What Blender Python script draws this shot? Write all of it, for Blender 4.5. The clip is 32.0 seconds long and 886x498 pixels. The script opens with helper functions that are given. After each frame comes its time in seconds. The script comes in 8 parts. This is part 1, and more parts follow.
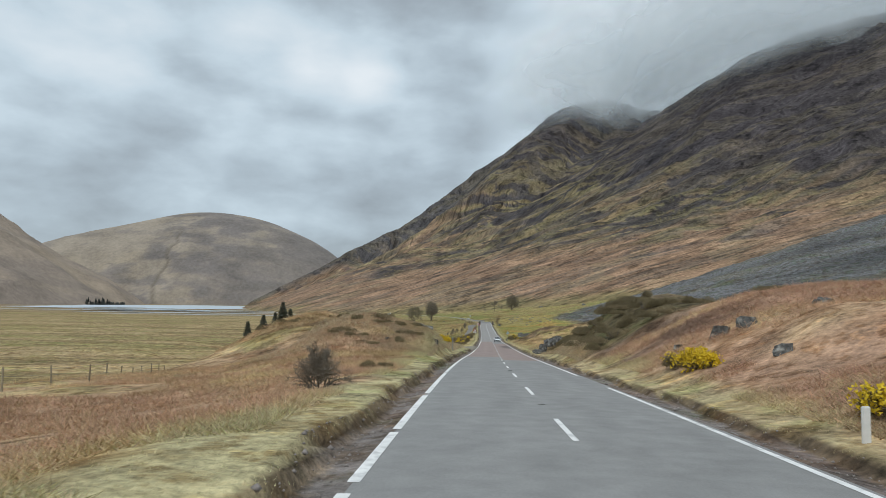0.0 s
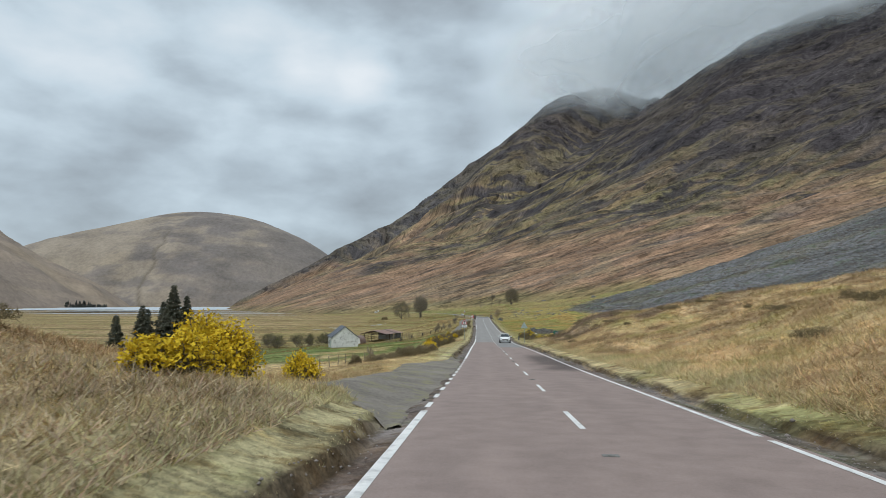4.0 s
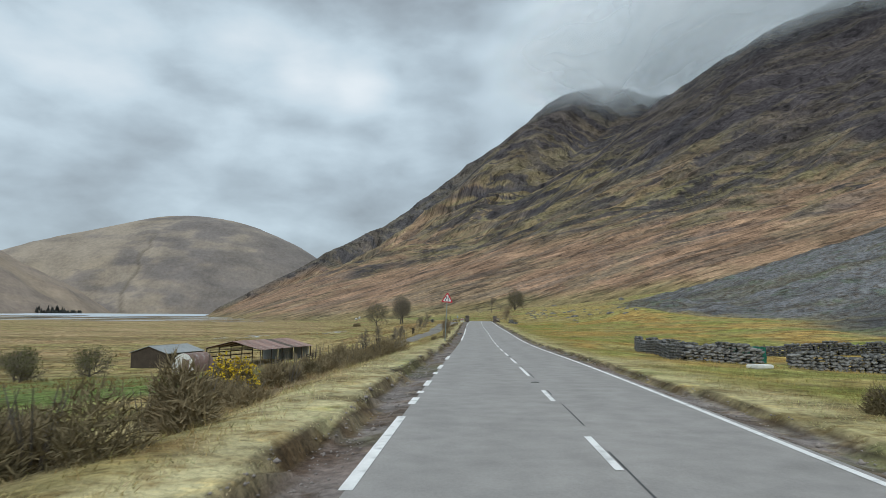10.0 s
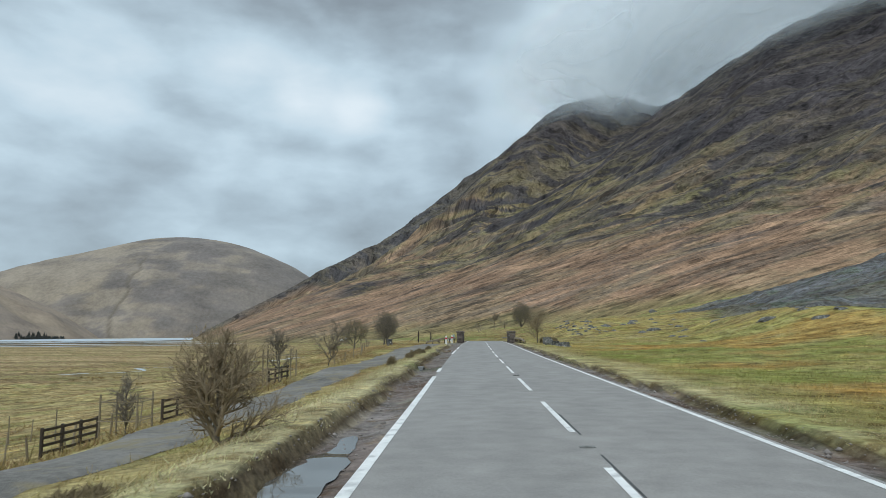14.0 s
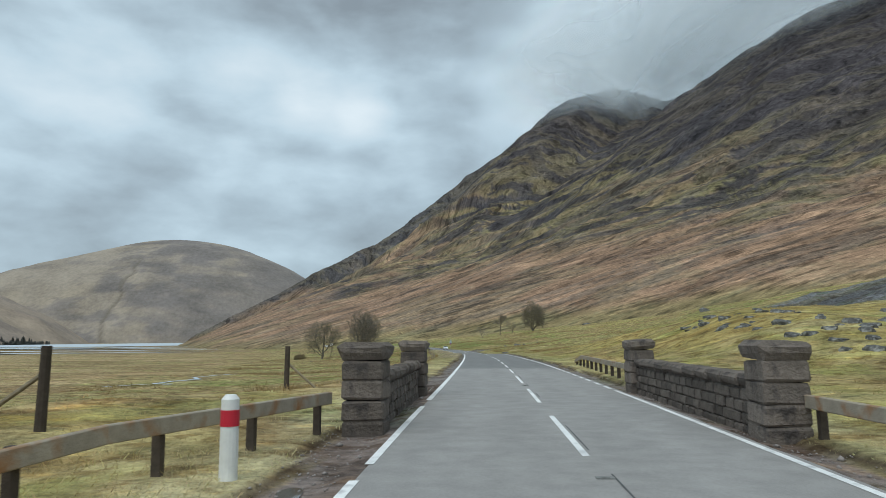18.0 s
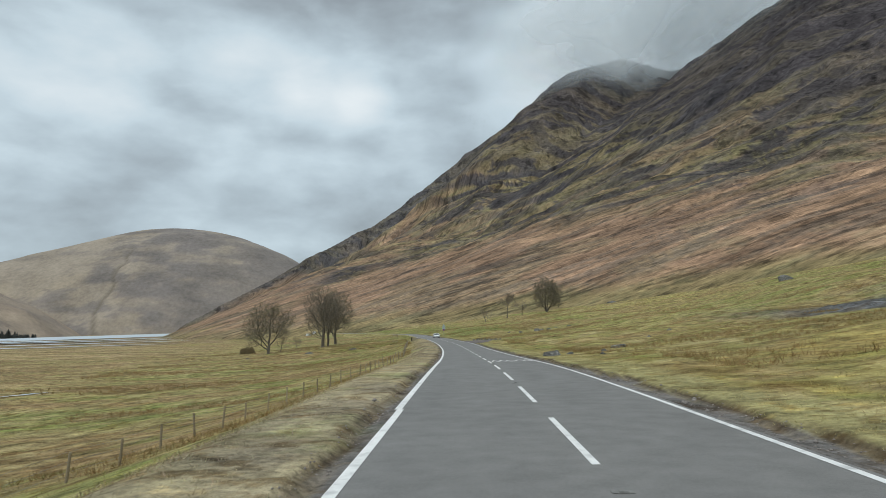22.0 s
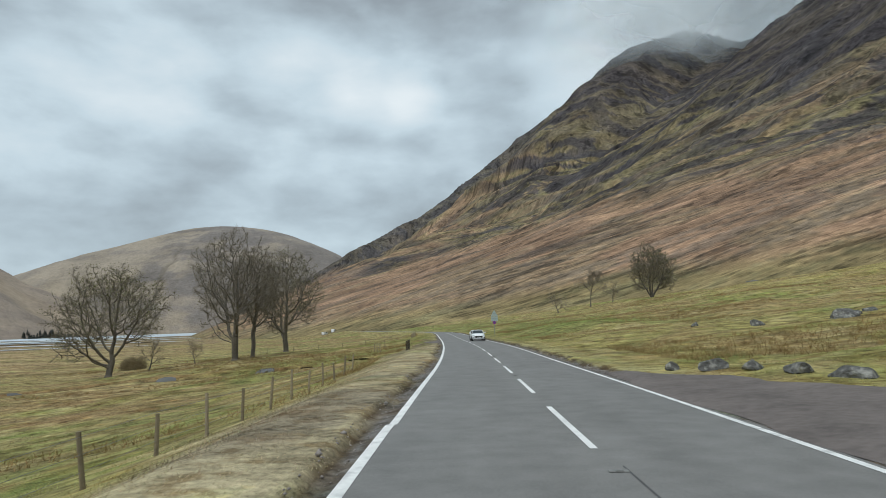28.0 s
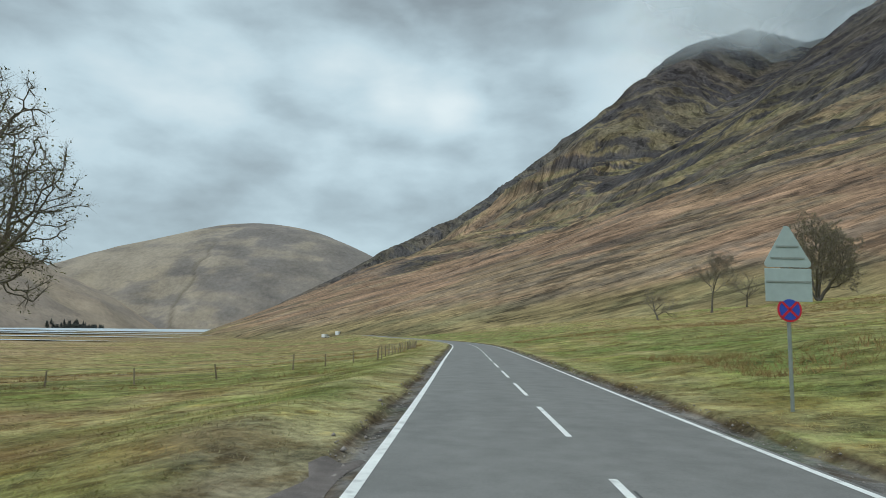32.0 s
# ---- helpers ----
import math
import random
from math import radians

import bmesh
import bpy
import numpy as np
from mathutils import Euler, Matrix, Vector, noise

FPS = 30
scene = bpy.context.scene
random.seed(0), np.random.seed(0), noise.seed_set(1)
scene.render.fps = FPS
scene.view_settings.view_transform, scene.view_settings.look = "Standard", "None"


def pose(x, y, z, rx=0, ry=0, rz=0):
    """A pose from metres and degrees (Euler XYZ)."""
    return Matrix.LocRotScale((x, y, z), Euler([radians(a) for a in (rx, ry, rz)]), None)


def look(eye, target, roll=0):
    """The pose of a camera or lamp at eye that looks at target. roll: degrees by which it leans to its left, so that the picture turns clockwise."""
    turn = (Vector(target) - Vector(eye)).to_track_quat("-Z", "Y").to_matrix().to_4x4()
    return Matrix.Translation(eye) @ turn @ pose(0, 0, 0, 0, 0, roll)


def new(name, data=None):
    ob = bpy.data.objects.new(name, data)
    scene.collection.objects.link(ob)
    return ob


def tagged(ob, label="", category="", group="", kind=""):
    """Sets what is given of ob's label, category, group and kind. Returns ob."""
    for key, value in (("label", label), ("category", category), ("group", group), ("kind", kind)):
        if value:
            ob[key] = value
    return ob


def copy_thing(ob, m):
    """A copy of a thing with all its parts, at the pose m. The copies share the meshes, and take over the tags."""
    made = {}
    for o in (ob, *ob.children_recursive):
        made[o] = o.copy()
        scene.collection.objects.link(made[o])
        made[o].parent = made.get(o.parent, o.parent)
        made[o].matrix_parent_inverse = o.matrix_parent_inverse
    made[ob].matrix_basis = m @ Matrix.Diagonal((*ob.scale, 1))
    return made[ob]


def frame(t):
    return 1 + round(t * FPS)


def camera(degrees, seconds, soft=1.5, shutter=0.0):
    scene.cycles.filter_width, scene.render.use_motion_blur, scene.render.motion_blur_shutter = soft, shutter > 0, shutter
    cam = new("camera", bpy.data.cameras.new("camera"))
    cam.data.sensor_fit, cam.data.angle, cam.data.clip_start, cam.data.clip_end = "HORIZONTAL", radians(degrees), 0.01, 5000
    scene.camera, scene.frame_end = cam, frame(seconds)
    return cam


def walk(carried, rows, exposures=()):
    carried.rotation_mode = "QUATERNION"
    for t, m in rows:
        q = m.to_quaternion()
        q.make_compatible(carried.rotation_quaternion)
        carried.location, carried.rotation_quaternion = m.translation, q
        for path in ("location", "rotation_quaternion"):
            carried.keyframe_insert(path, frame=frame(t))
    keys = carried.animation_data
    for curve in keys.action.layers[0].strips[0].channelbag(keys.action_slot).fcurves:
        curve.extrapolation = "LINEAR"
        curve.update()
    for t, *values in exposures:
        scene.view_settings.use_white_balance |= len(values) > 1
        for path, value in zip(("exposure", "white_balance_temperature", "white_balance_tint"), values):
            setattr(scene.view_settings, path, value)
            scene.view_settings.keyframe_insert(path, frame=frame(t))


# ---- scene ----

# ---------------------------------------------------------------- camera
cam = camera(66.0, 32.0, soft=0.75, shutter=0.06)
# seconds, x, y, z, yaw to the left, pitch up, roll
PATH = [
    (0, -2.04, -4.10, 2.09, -0.02, 4.69, 1.05),
    (0.5, -1.48, 7.00, 1.65, -0.03, 4.65, 1.15),
    (1, -0.90, 18.19, 1.19, -0.00, 4.67, 0.96),
    (1.5, -0.27, 29.56, 0.69, -0.08, 4.71, 0.88),
    (2, 0.41, 41.03, 0.15, -0.04, 4.75, 0.56),
    (2.5, 1.14, 52.58, -0.43, -0.17, 4.74, 0.35),
    (3, 1.92, 64.22, -1.05, -0.24, 4.75, 0.42),
    (3.5, 2.81, 75.94, -1.69, -0.39, 4.68, 0.24),
    (5.5, 6.10, 121.36, -3.77, -0.38, 4.51, 0.50),
    (6, 6.85, 133.14, -4.20, -0.31, 4.47, 0.74),
    (6.5, 7.61, 144.81, -4.62, -0.26, 4.53, 1.15),
    (7, 8.33, 156.77, -5.07, -0.20, 4.63, 1.51),
    (7.5, 9.01, 168.75, -5.55, -0.19, 4.65, 1.46),
    (8, 9.75, 180.49, -6.03, -0.19, 4.79, 1.38),
    (8.5, 10.52, 192.12, -6.48, -0.30, 4.93, 1.20),
    (9, 11.24, 203.89, -6.86, -0.38, 5.11, 0.66),
    (9.5, 12.09, 215.34, -7.14, -0.47, 5.27, 0.81),
    (10, 12.83, 226.72, -7.28, -0.53, 5.44, 0.66),
    (10.5, 13.50, 238.13, -7.39, -0.55, 5.62, 0.62),
    (11, 14.13, 249.63, -7.52, -0.58, 5.83, 0.56),
    (11.5, 14.81, 261.21, -7.69, -0.66, 6.17, 0.43),
    (12, 15.43, 272.58, -7.87, -0.72, 6.51, 0.30),
    (12.5, 15.97, 283.65, -8.02, -0.72, 6.66, 0.31),
    (13, 16.72, 294.74, -8.10, -0.72, 6.80, 0.21),
    (13.5, 17.41, 305.83, -8.13, -0.65, 6.96, -0.04),
    (14, 18.06, 316.94, -8.10, -0.62, 7.11, -0.22),
    (14.5, 18.67, 328.12, -8.04, -0.53, 7.26, -0.25),
    (16.5, 21.02, 373.13, -7.78, -0.52, 7.41, -0.03),
    (17, 21.73, 384.53, -7.71, -0.55, 7.48, -0.07),
    (17.5, 22.47, 396.06, -7.64, -0.50, 7.49, -0.20),
    (18, 23.22, 407.75, -7.57, -0.42, 7.47, -0.32),
    (18.5, 24.01, 419.58, -7.54, -0.36, 7.41, -0.45),
    (19, 24.70, 430.69, -7.55, -0.26, 7.43, -0.54),
    (19.5, 25.36, 440.99, -7.59, -0.25, 7.18, -0.59),
    (20, 25.86, 451.32, -7.64, -0.21, 6.94, -0.74),
    (20.5, 26.52, 461.95, -7.70, -0.28, 6.79, -0.83),
    (21, 27.12, 472.75, -7.79, -0.32, 6.62, -0.98),
    (21.5, 27.67, 483.59, -7.89, -0.32, 6.44, -1.19),
    (22, 28.16, 494.26, -7.99, -0.32, 6.26, -1.40),
    (22.5, 28.59, 504.79, -8.10, -0.22, 6.07, -1.57),
    (23, 28.98, 515.45, -8.21, -0.11, 5.86, -1.73),
    (23.5, 29.29, 526.31, -8.37, 0.25, 5.61, -1.58),
    (24, 29.54, 537.11, -8.60, 0.62, 5.38, -1.41),
    (24.5, 29.75, 547.51, -8.87, 1.13, 5.29, -0.93),
    (25, 29.88, 557.81, -9.13, 1.63, 5.20, -0.42),
    (25.5, 29.95, 568.56, -9.38, 2.08, 5.27, -0.36),
    (27.5, 29.35, 613.50, -9.88, 3.60, 6.06, -1.55),
    (28, 28.99, 625.13, -9.95, 4.04, 6.19, -1.70),
    (28.5, 28.61, 636.90, -10.03, 4.58, 6.34, -1.28),
    (29, 28.15, 648.64, -10.15, 5.14, 6.49, -1.13),
    (29.5, 27.57, 660.56, -10.28, 5.72, 6.59, -0.98),
    (30, 26.76, 672.52, -10.38, 6.22, 6.73, -0.76),
    (30.5, 25.74, 684.82, -10.45, 6.68, 6.86, -0.53),
    (31, 24.89, 697.72, -10.53, 6.89, 6.94, 0.05),
    (31.5, 23.92, 710.96, -10.62, 7.10, 6.96, 0.39),
    (32, 22.89, 724.20, -10.75, 7.15, 6.84, 0.93),
]


def eye_row(x, y, z, yaw, pitch, roll):
    a, b = radians(yaw), radians(pitch)
    ahead = Vector((-math.sin(a) * math.cos(b), math.cos(a) * math.cos(b), math.sin(b)))
    eye = Vector((x, y, z))
    return look(eye, eye + ahead * 20, roll)


# the picture grows a little greener and cooler as the drive goes on
walk(cam, [(r[0], eye_row(*r[1:])) for r in PATH], ((0.0, 0.06, 6380, 9), (7.0, 0.06, 6380, 10), (10.0, 0.06, 6300, 8), (13.0, 0.06, 6150, 6), (17.0, 0.06, 6080, 5), (20.0, 0.06, 6250, 4), (24.0, 0.08, 6560, 11), (28.0, 0.08, 6380, 7), (32.0, 0.06, 6220, 2)))

# ---------------------------------------------------------------- sky and light
SUN_EL, SUN_AZ = radians(58), radians(205)
world = bpy.data.worlds.new("overcast_sky")
scene.world = world
world.use_nodes = True
wn, wl = world.node_tree.nodes, world.node_tree.links
wn.clear()
w_out = wn.new("ShaderNodeOutputWorld")
w_bg = wn.new("ShaderNodeBackground")
w_sky = wn.new("ShaderNodeTexSky")
w_sky.sky_type, w_sky.sun_disc = "NISHITA", False
w_sky.sun_elevation, w_sky.sun_rotation = SUN_EL, SUN_AZ
w_co = wn.new("ShaderNodeTexCoord")


def wmath(op, a, b=None, clamp=False):
    n = wn.new("ShaderNodeMath")
    n.operation, n.use_clamp = op, clamp
    for i, v in enumerate((a, b)):
        if v is None:
            continue
        if isinstance(v, (int, float)):
            n.inputs[i].default_value = v
        else:
            wl.new(v, n.inputs[i])
    return n.outputs[0]


w_vec = wn.new("ShaderNodeVectorMath")
w_vec.operation = "MULTIPLY"
wl.new(w_co.outputs["Generated"], w_vec.inputs[0])
w_vec.inputs[1].default_value = (1.0, 1.0, 2.1)  # clouds lie flatter than they are wide


def wnoise(scale, detail, rough, dist, off):
    m = wn.new("ShaderNodeVectorMath")
    m.operation = "ADD"
    wl.new(w_vec.outputs[0], m.inputs[0])
    m.inputs[1].default_value = off
    n = wn.new("ShaderNodeTexNoise")
    n.inputs["Scale"].default_value = scale
    n.inputs["Detail"].default_value = detail
    n.inputs["Roughness"].default_value = rough
    n.inputs["Distortion"].default_value = dist
    wl.new(m.outputs[0], n.inputs["Vector"])
    return n.outputs["Fac"]


big = wnoise(3.4, 2.0, 0.45, 0.12, (3.1, 1.7, 0.0))
fine = wnoise(7.5, 5.0, 0.5, 0.12, (0.4, 7.3, 2.0))
mixed = wmath("ADD", wmath("MULTIPLY", big, 0.5), wmath("MULTIPLY", fine, 0.5))


def lobe(az, el, width, amount):
    """A broad brighter or darker mass of cloud."""
    v = Vector((math.sin(radians(az)) * math.cos(radians(el)), math.cos(radians(az)) * math.cos(radians(el)), math.sin(radians(el))))
    n = wn.new("ShaderNodeVectorMath")
    n.operation = "DOT_PRODUCT"
    wl.new(w_co.outputs["Generated"], n.inputs[0])
    n.inputs[1].default_value = v
    r = wn.new("ShaderNodeMapRange")
    r.interpolation_type = "SMOOTHSTEP"
    r.inputs["From Min"].default_value, r.inputs["From Max"].default_value = math.cos(radians(width)), 1.0
    r.inputs["To Max"].default_value = amount
    wl.new(n.outputs["Value"], r.inputs["Value"])
    return r.outputs[0]


mixed = wmath("ADD", wmath("MULTIPLY", mixed, 0.9), 0.045)
for row in ((-9, 20, 5.5, 0.15), (-15, 20.5, 6, 0.10), (-6, 18.5, 3, 0.06), (-27, 24, 7, 0.06), (-33, 23, 6, 0.08), (-20, 28, 8, -0.16), (-9, 28, 8, -0.16), (2, 27, 8, -0.13), (-27, 17, 7, 0.03), (-20, 14, 5, 0.04),
            (-24, 10.5, 6, -0.10), (-16, 9.5, 5, -0.08), (-2, 13.5, 7, -0.10), (-8, 7, 6, -0.10), (2, 17, 6, -0.06), (-9, 6, 3, 0.07), (7, 21, 5, 0.06), (14, 22, 9, 0.10), (24, 26, 9, 0.10), (18, 30, 8, -0.03), (-30, 6, 6, -0.04)):
    mixed = wmath("ADD", mixed, lobe(*row))
w_ramp = wn.new("ShaderNodeValToRGB")
wl.new(mixed, w_ramp.inputs[0])
for e, (p, c) in zip([w_ramp.color_ramp.elements[0], w_ramp.color_ramp.elements[1], w_ramp.color_ramp.elements.new(0.5), w_ramp.color_ramp.elements.new(0.57)],
                     [(0.28, (0.27, 0.305, 0.335, 1)), (0.72, (0.82, 0.92, 0.98, 1)), (0.45, (0.445, 0.522, 0.578, 1)), (0.55, (0.568, 0.664, 0.728, 1))]):
    e.position, e.color = p, c
w_mix = wn.new("ShaderNodeMixRGB")
w_mix.inputs[0].default_value = 0.94
w_sc = wn.new("ShaderNodeVectorMath")
w_sc.operation = "SCALE"
w_sc.inputs["Scale"].default_value = 0.12
wl.new(w_sky.outputs[0], w_sc.inputs[0])
wl.new(w_sc.outputs[0], w_mix.inputs[1])
wl.new(w_ramp.outputs[0], w_mix.inputs[2])
wl.new(w_mix.outputs[0], w_bg.inputs[0])
w_bg.inputs[1].default_value = 1.0
wl.new(w_bg.outputs[0], w_out.inputs[0])

sun_data = bpy.data.lights.new("sun", "SUN")
sun_data.energy, sun_data.angle, sun_data.color = 1.5, radians(40), (1.0, 0.97, 0.93)
sun = new("sun", sun_data)
sun.matrix_world = look((0, 0, 500), Vector((0, 0, 500)) - Vector((math.sin(SUN_AZ) * math.cos(SUN_EL), math.cos(SUN_AZ) * math.cos(SUN_EL), math.sin(SUN_EL))))


# ---------------------------------------------------------------- materials
def mat(name, col, rough=0.85, var=0.25, scale=6.0, big_scale=0.6, bump=0.3, bump_scale=40.0, metal=0.0, attr="", spec=0.3, rand=0.0, hue=None):
    """A painted or natural surface: base colour (or a colour attribute) with grain and stains at two scales, and relief."""
    m = bpy.data.materials.new(name)
    m.use_nodes = True
    nt = m.node_tree
    N, L = nt.nodes, nt.links
    p = N["Principled BSDF"]
    co = N.new("ShaderNodeTexCoord")
    if attr:
        base = N.new("ShaderNodeVertexColor")
        base.layer_name = attr
        base_out = base.outputs["Color"]
    else:
        base = N.new("ShaderNodeRGB")
        base.outputs[0].default_value = (*col, 1)
        base_out = base.outputs[0]
    n1 = N.new("ShaderNodeTexNoise")
    n1.inputs["Scale"].default_value, n1.inputs["Detail"].default_value = scale, 8
    n1.inputs["Roughness"].default_value = 0.65
    n2 = N.new("ShaderNodeTexNoise")
    n2.inputs["Scale"].default_value, n2.inputs["Detail"].default_value = big_scale, 4
    L.new(co.outputs["Object"], n1.inputs["Vector"])
    L.new(co.outputs["Object"], n2.inputs["Vector"])
    a = N.new("ShaderNodeMath")
    a.operation = "ADD"
    L.new(n1.outputs["Fac"], a.inputs[0])
    L.new(n2.outputs["Fac"], a.inputs[1])
    r = N.new("ShaderNodeMapRange")
    r.inputs["From Min"].default_value, r.inputs["From Max"].default_value = 0.65, 1.35
    r.inputs["To Min"].default_value, r.inputs["To Max"].default_value = 1 - var, 1 + var
    L.new(a.outputs[0], r.inputs["Value"])
    val = r.outputs[0]
    if rand:
        oi = N.new("ShaderNodeObjectInfo")
        rr = N.new("ShaderNodeMapRange")
        rr.inputs["To Min"].default_value, rr.inputs["To Max"].default_value = 1 - rand, 1 + rand
        L.new(oi.outputs["Random"], rr.inputs["Value"])
        mm = N.new("ShaderNodeMath")
        mm.operation = "MULTIPLY"
        L.new(val, mm.inputs[0])
        L.new(rr.outputs[0], mm.inputs[1])
        val = mm.outputs[0]
    s = N.new("ShaderNodeVectorMath")
    s.operation = "SCALE"
    L.new(base_out, s.inputs[0])
    L.new(val, s.inputs["Scale"])
    col_out = s.outputs[0]
    if hue:
        h = N.new("ShaderNodeMixRGB")
        h.inputs[2].default_value = (*hue, 1)
        hr = N.new("ShaderNodeMapRange")
        hr.inputs["From Min"].default_value, hr.inputs["From Max"].default_value = 0.52, 0.68
        n3 = N.new("ShaderNodeTexNoise")
        n3.inputs["Scale"].default_value, n3.inputs["Detail"].default_value = big_scale * 2.7, 6
        L.new(co.outputs["Object"], n3.inputs["Vector"])
        L.new(n3.outputs["Fac"], hr.inputs["Value"])
        L.new(hr.outputs[0], h.inputs[0])
        L.new(col_out, h.inputs[1])
        col_out = h.outputs[0]
    L.new(col_out, p.inputs["Base Color"])
    p.inputs["Roughness"].default_value, p.inputs["Metallic"].default_value = rough, metal
    p.inputs["Specular IOR Level"].default_value = spec
    if bump:
        nb = N.new("ShaderNodeTexNoise")
        nb.inputs["Scale"].default_value, nb.inputs["Detail"].default_value = bump_scale, 6
        L.new(co.outputs["Object"], nb.inputs["Vector"])
        b = N.new("ShaderNodeBump")
        b.inputs["Strength"].default_value = bump
        b.inputs["Distance"].default_value = 1.0 / bump_scale
        L.new(nb.outputs["Fac"], b.inputs["Height"])
        L.new(b.outputs[0], p.inputs["Normal"])
    return m


def plain(name, col, rough=0.5, metal=0.0, spec=0.4):
    m = bpy.data.materials.new(name)
    m.use_nodes = True
    p = m.node_tree.nodes["Principled BSDF"]
    p.inputs["Base Color"].default_value = (*col, 1)
    p.inputs["Roughness"].default_value, p.inputs["Metallic"].default_value = rough, metal
    p.inputs["Specular IOR Level"].default_value = spec
    return m


M_GROUND = mat("moorland", None, 0.95, 0.75, 4.5, 0.6, 1.0, 7.0, attr="cover", spec=0.15)


def tussocky(m):
    """Dead brown hollows and pale tips, a few metres and a few hands across, over the ground's own colour."""
    N, L = m.node_tree.nodes, m.node_tree.links
    p = N["Principled BSDF"]
    co = N.new("ShaderNodeTexCoord")
    col = p.inputs["Base Color"].links[0].from_socket
    for scale, lo, hi, tint, amount in ((0.33, 0.50, 0.62, (0.62, 0.52, 0.42), 0.8), (1.25, 0.52, 0.62, (0.55, 0.47, 0.38), 0.85), (0.8, 0.42, 0.34, (1.40, 1.30, 1.12), 0.9), (0.14, 0.46, 0.38, (0.80, 0.95, 0.72), 0.8)):
        n = N.new("ShaderNodeTexNoise")
        n.inputs["Scale"].default_value, n.inputs["Detail"].default_value, n.inputs["Roughness"].default_value = scale, 6, 0.62
        L.new(co.outputs["Object"], n.inputs["Vector"])
        r = N.new("ShaderNodeMapRange")
        r.inputs["From Min"].default_value, r.inputs["From Max"].default_value, r.inputs["To Max"].default_value = lo, hi, amount
        L.new(n.outputs["Fac"], r.inputs["Value"])
        mx = N.new("ShaderNodeMixRGB")
        mx.blend_type = "MULTIPLY"
        mx.inputs[2].default_value = (*tint, 1)
        L.new(r.outputs[0], mx.inputs[0])
        L.new(col, mx.inputs[1])
        col = mx.outputs[0]
    L.new(col, p.inputs["Base Color"])


tussocky(M_GROUND)
M_MOUNT = mat("hillside", None, 0.95, 0.3, 0.06, 0.006, 0.5, 0.12, attr="cover", spec=0.1)


def strata_material():
    """Mountain grass over thin tilted ledges of rock: fine streaks along the ledges, dark faces and paler tops."""
    m = mat("mountain_slope", None, 0.95, 0.42, 0.16, 0.02, 0, attr="cover", spec=0.1)
    N, L = m.node_tree.nodes, m.node_tree.links
    p = N["Principled BSDF"]
    at = N.new("ShaderNodeAttribute")
    at.attribute_name = "strata"
    mul = None
    first = None
    for scale, rough, lo, hi, a, b in ((1.0, 0.62, 0.36, 0.62, 1.22, 0.72), (2.3, 0.66, 0.54, 0.60, 1.0, 0.50), (5.2, 0.68, 0.54, 0.62, 1.0, 0.56), (3.4, 0.7, 0.33, 0.42, 1.45, 1.0), (9.0, 0.7, 0.40, 0.62, 1.2, 0.75)):
        n = N.new("ShaderNodeTexNoise")
        n.inputs["Scale"].default_value, n.inputs["Detail"].default_value, n.inputs["Roughness"].default_value = scale, 8, rough
        L.new(at.outputs["Vector"], n.inputs["Vector"])
        r = N.new("ShaderNodeMapRange")
        for k, v in zip(("From Min", "From Max", "To Min", "To Max"), (lo, hi, a, b)):
            r.inputs[k].default_value = v
        L.new(n.outputs["Fac"], r.inputs["Value"])
        first = first or n
        if mul is None:
            mul = r.outputs[0]
        else:
            mm = N.new("ShaderNodeMath")
            mm.operation = "MULTIPLY"
            L.new(mul, mm.inputs[0])
            L.new(r.outputs[0], mm.inputs[1])
            mul = mm.outputs[0]
    sc = N.new("ShaderNodeVectorMath")
    sc.operation = "SCALE"
    L.new(p.inputs["Base Color"].links[0].from_socket, sc.inputs[0])
    L.new(mul, sc.inputs["Scale"])
    L.new(sc.outputs[0], p.inputs["Base Color"])
    b = N.new("ShaderNodeBump")
    b.inputs["Strength"].default_value, b.inputs["Distance"].default_value = 1.0, 5.0
    L.new(first.outputs["Fac"], b.inputs["Height"])
    L.new(b.outputs[0], p.inputs["Normal"])
    return m


M_SLOPE = strata_material()
# the sky reflected off ripples is put into the water's pale base colour
M_WATER = mat("lake_water", (0.50, 0.56, 0.60), 0.55, 0.1, 0.02, 0.004, 0.3, 0.5, spec=0.4)
M_ROAD = mat("asphalt", None, 0.7, 0.2, 24.0, 1.7, 0.5, 120.0, attr="cover", spec=0.3)
M_LINE = mat("road_paint", (0.80, 0.80, 0.78), 0.7, 0.16, 9.0, 1.2, 0.3, 90.0, spec=0.3, hue=(0.55, 0.55, 0.54))

# ---------------------------------------------------------------- the road's line
HEADING = np.array([-4.95, -5.35, -6.6, -7.65, -7.07, -7.15, -6.53, -6.19, -6.51, -6.49, -5.84, -5.81, -5.57, -5.84, -5.59, -4.86, -5.1, -5.97, -6.05, -6.9, -6.18, -4.96, -4.02, -3.1, -2.27, -0.89, -0.07, 2.76, 4.43, 4.12, 6.12, 7.62, 8.31, 9.33, 9.53, 9.25, 9.53, 12.05, 16.02, 21.01, 26.0, 30.0, 33.0, 35.0, 36.0, 36.0, 36.0]) * 0.01
SLOPE = np.array([-3.76, -4.5, -4.98, -5.26, -4.34, -4.67, -3.58, -3.73, -4.18, -3.43, -0.56, -1.04, -1.75, -0.76, 0.65, 0.62, 0.6, 0.59, 0.47, -0.32, -0.33, -0.94, -0.82, -1.25, -2.96, -2.11, -1.75, 0.02, -0.67, -1.28, -0.33, -0.86, -0.97, -0.35, 0.03, -0.3, -0.48, -0.56, -0.58, -0.59, -0.5, -0.4, -0.3, -0.2, -0.1, 0.0, 0.0]) * 0.01
STATION = np.arange(len(HEADING)) * 22.5
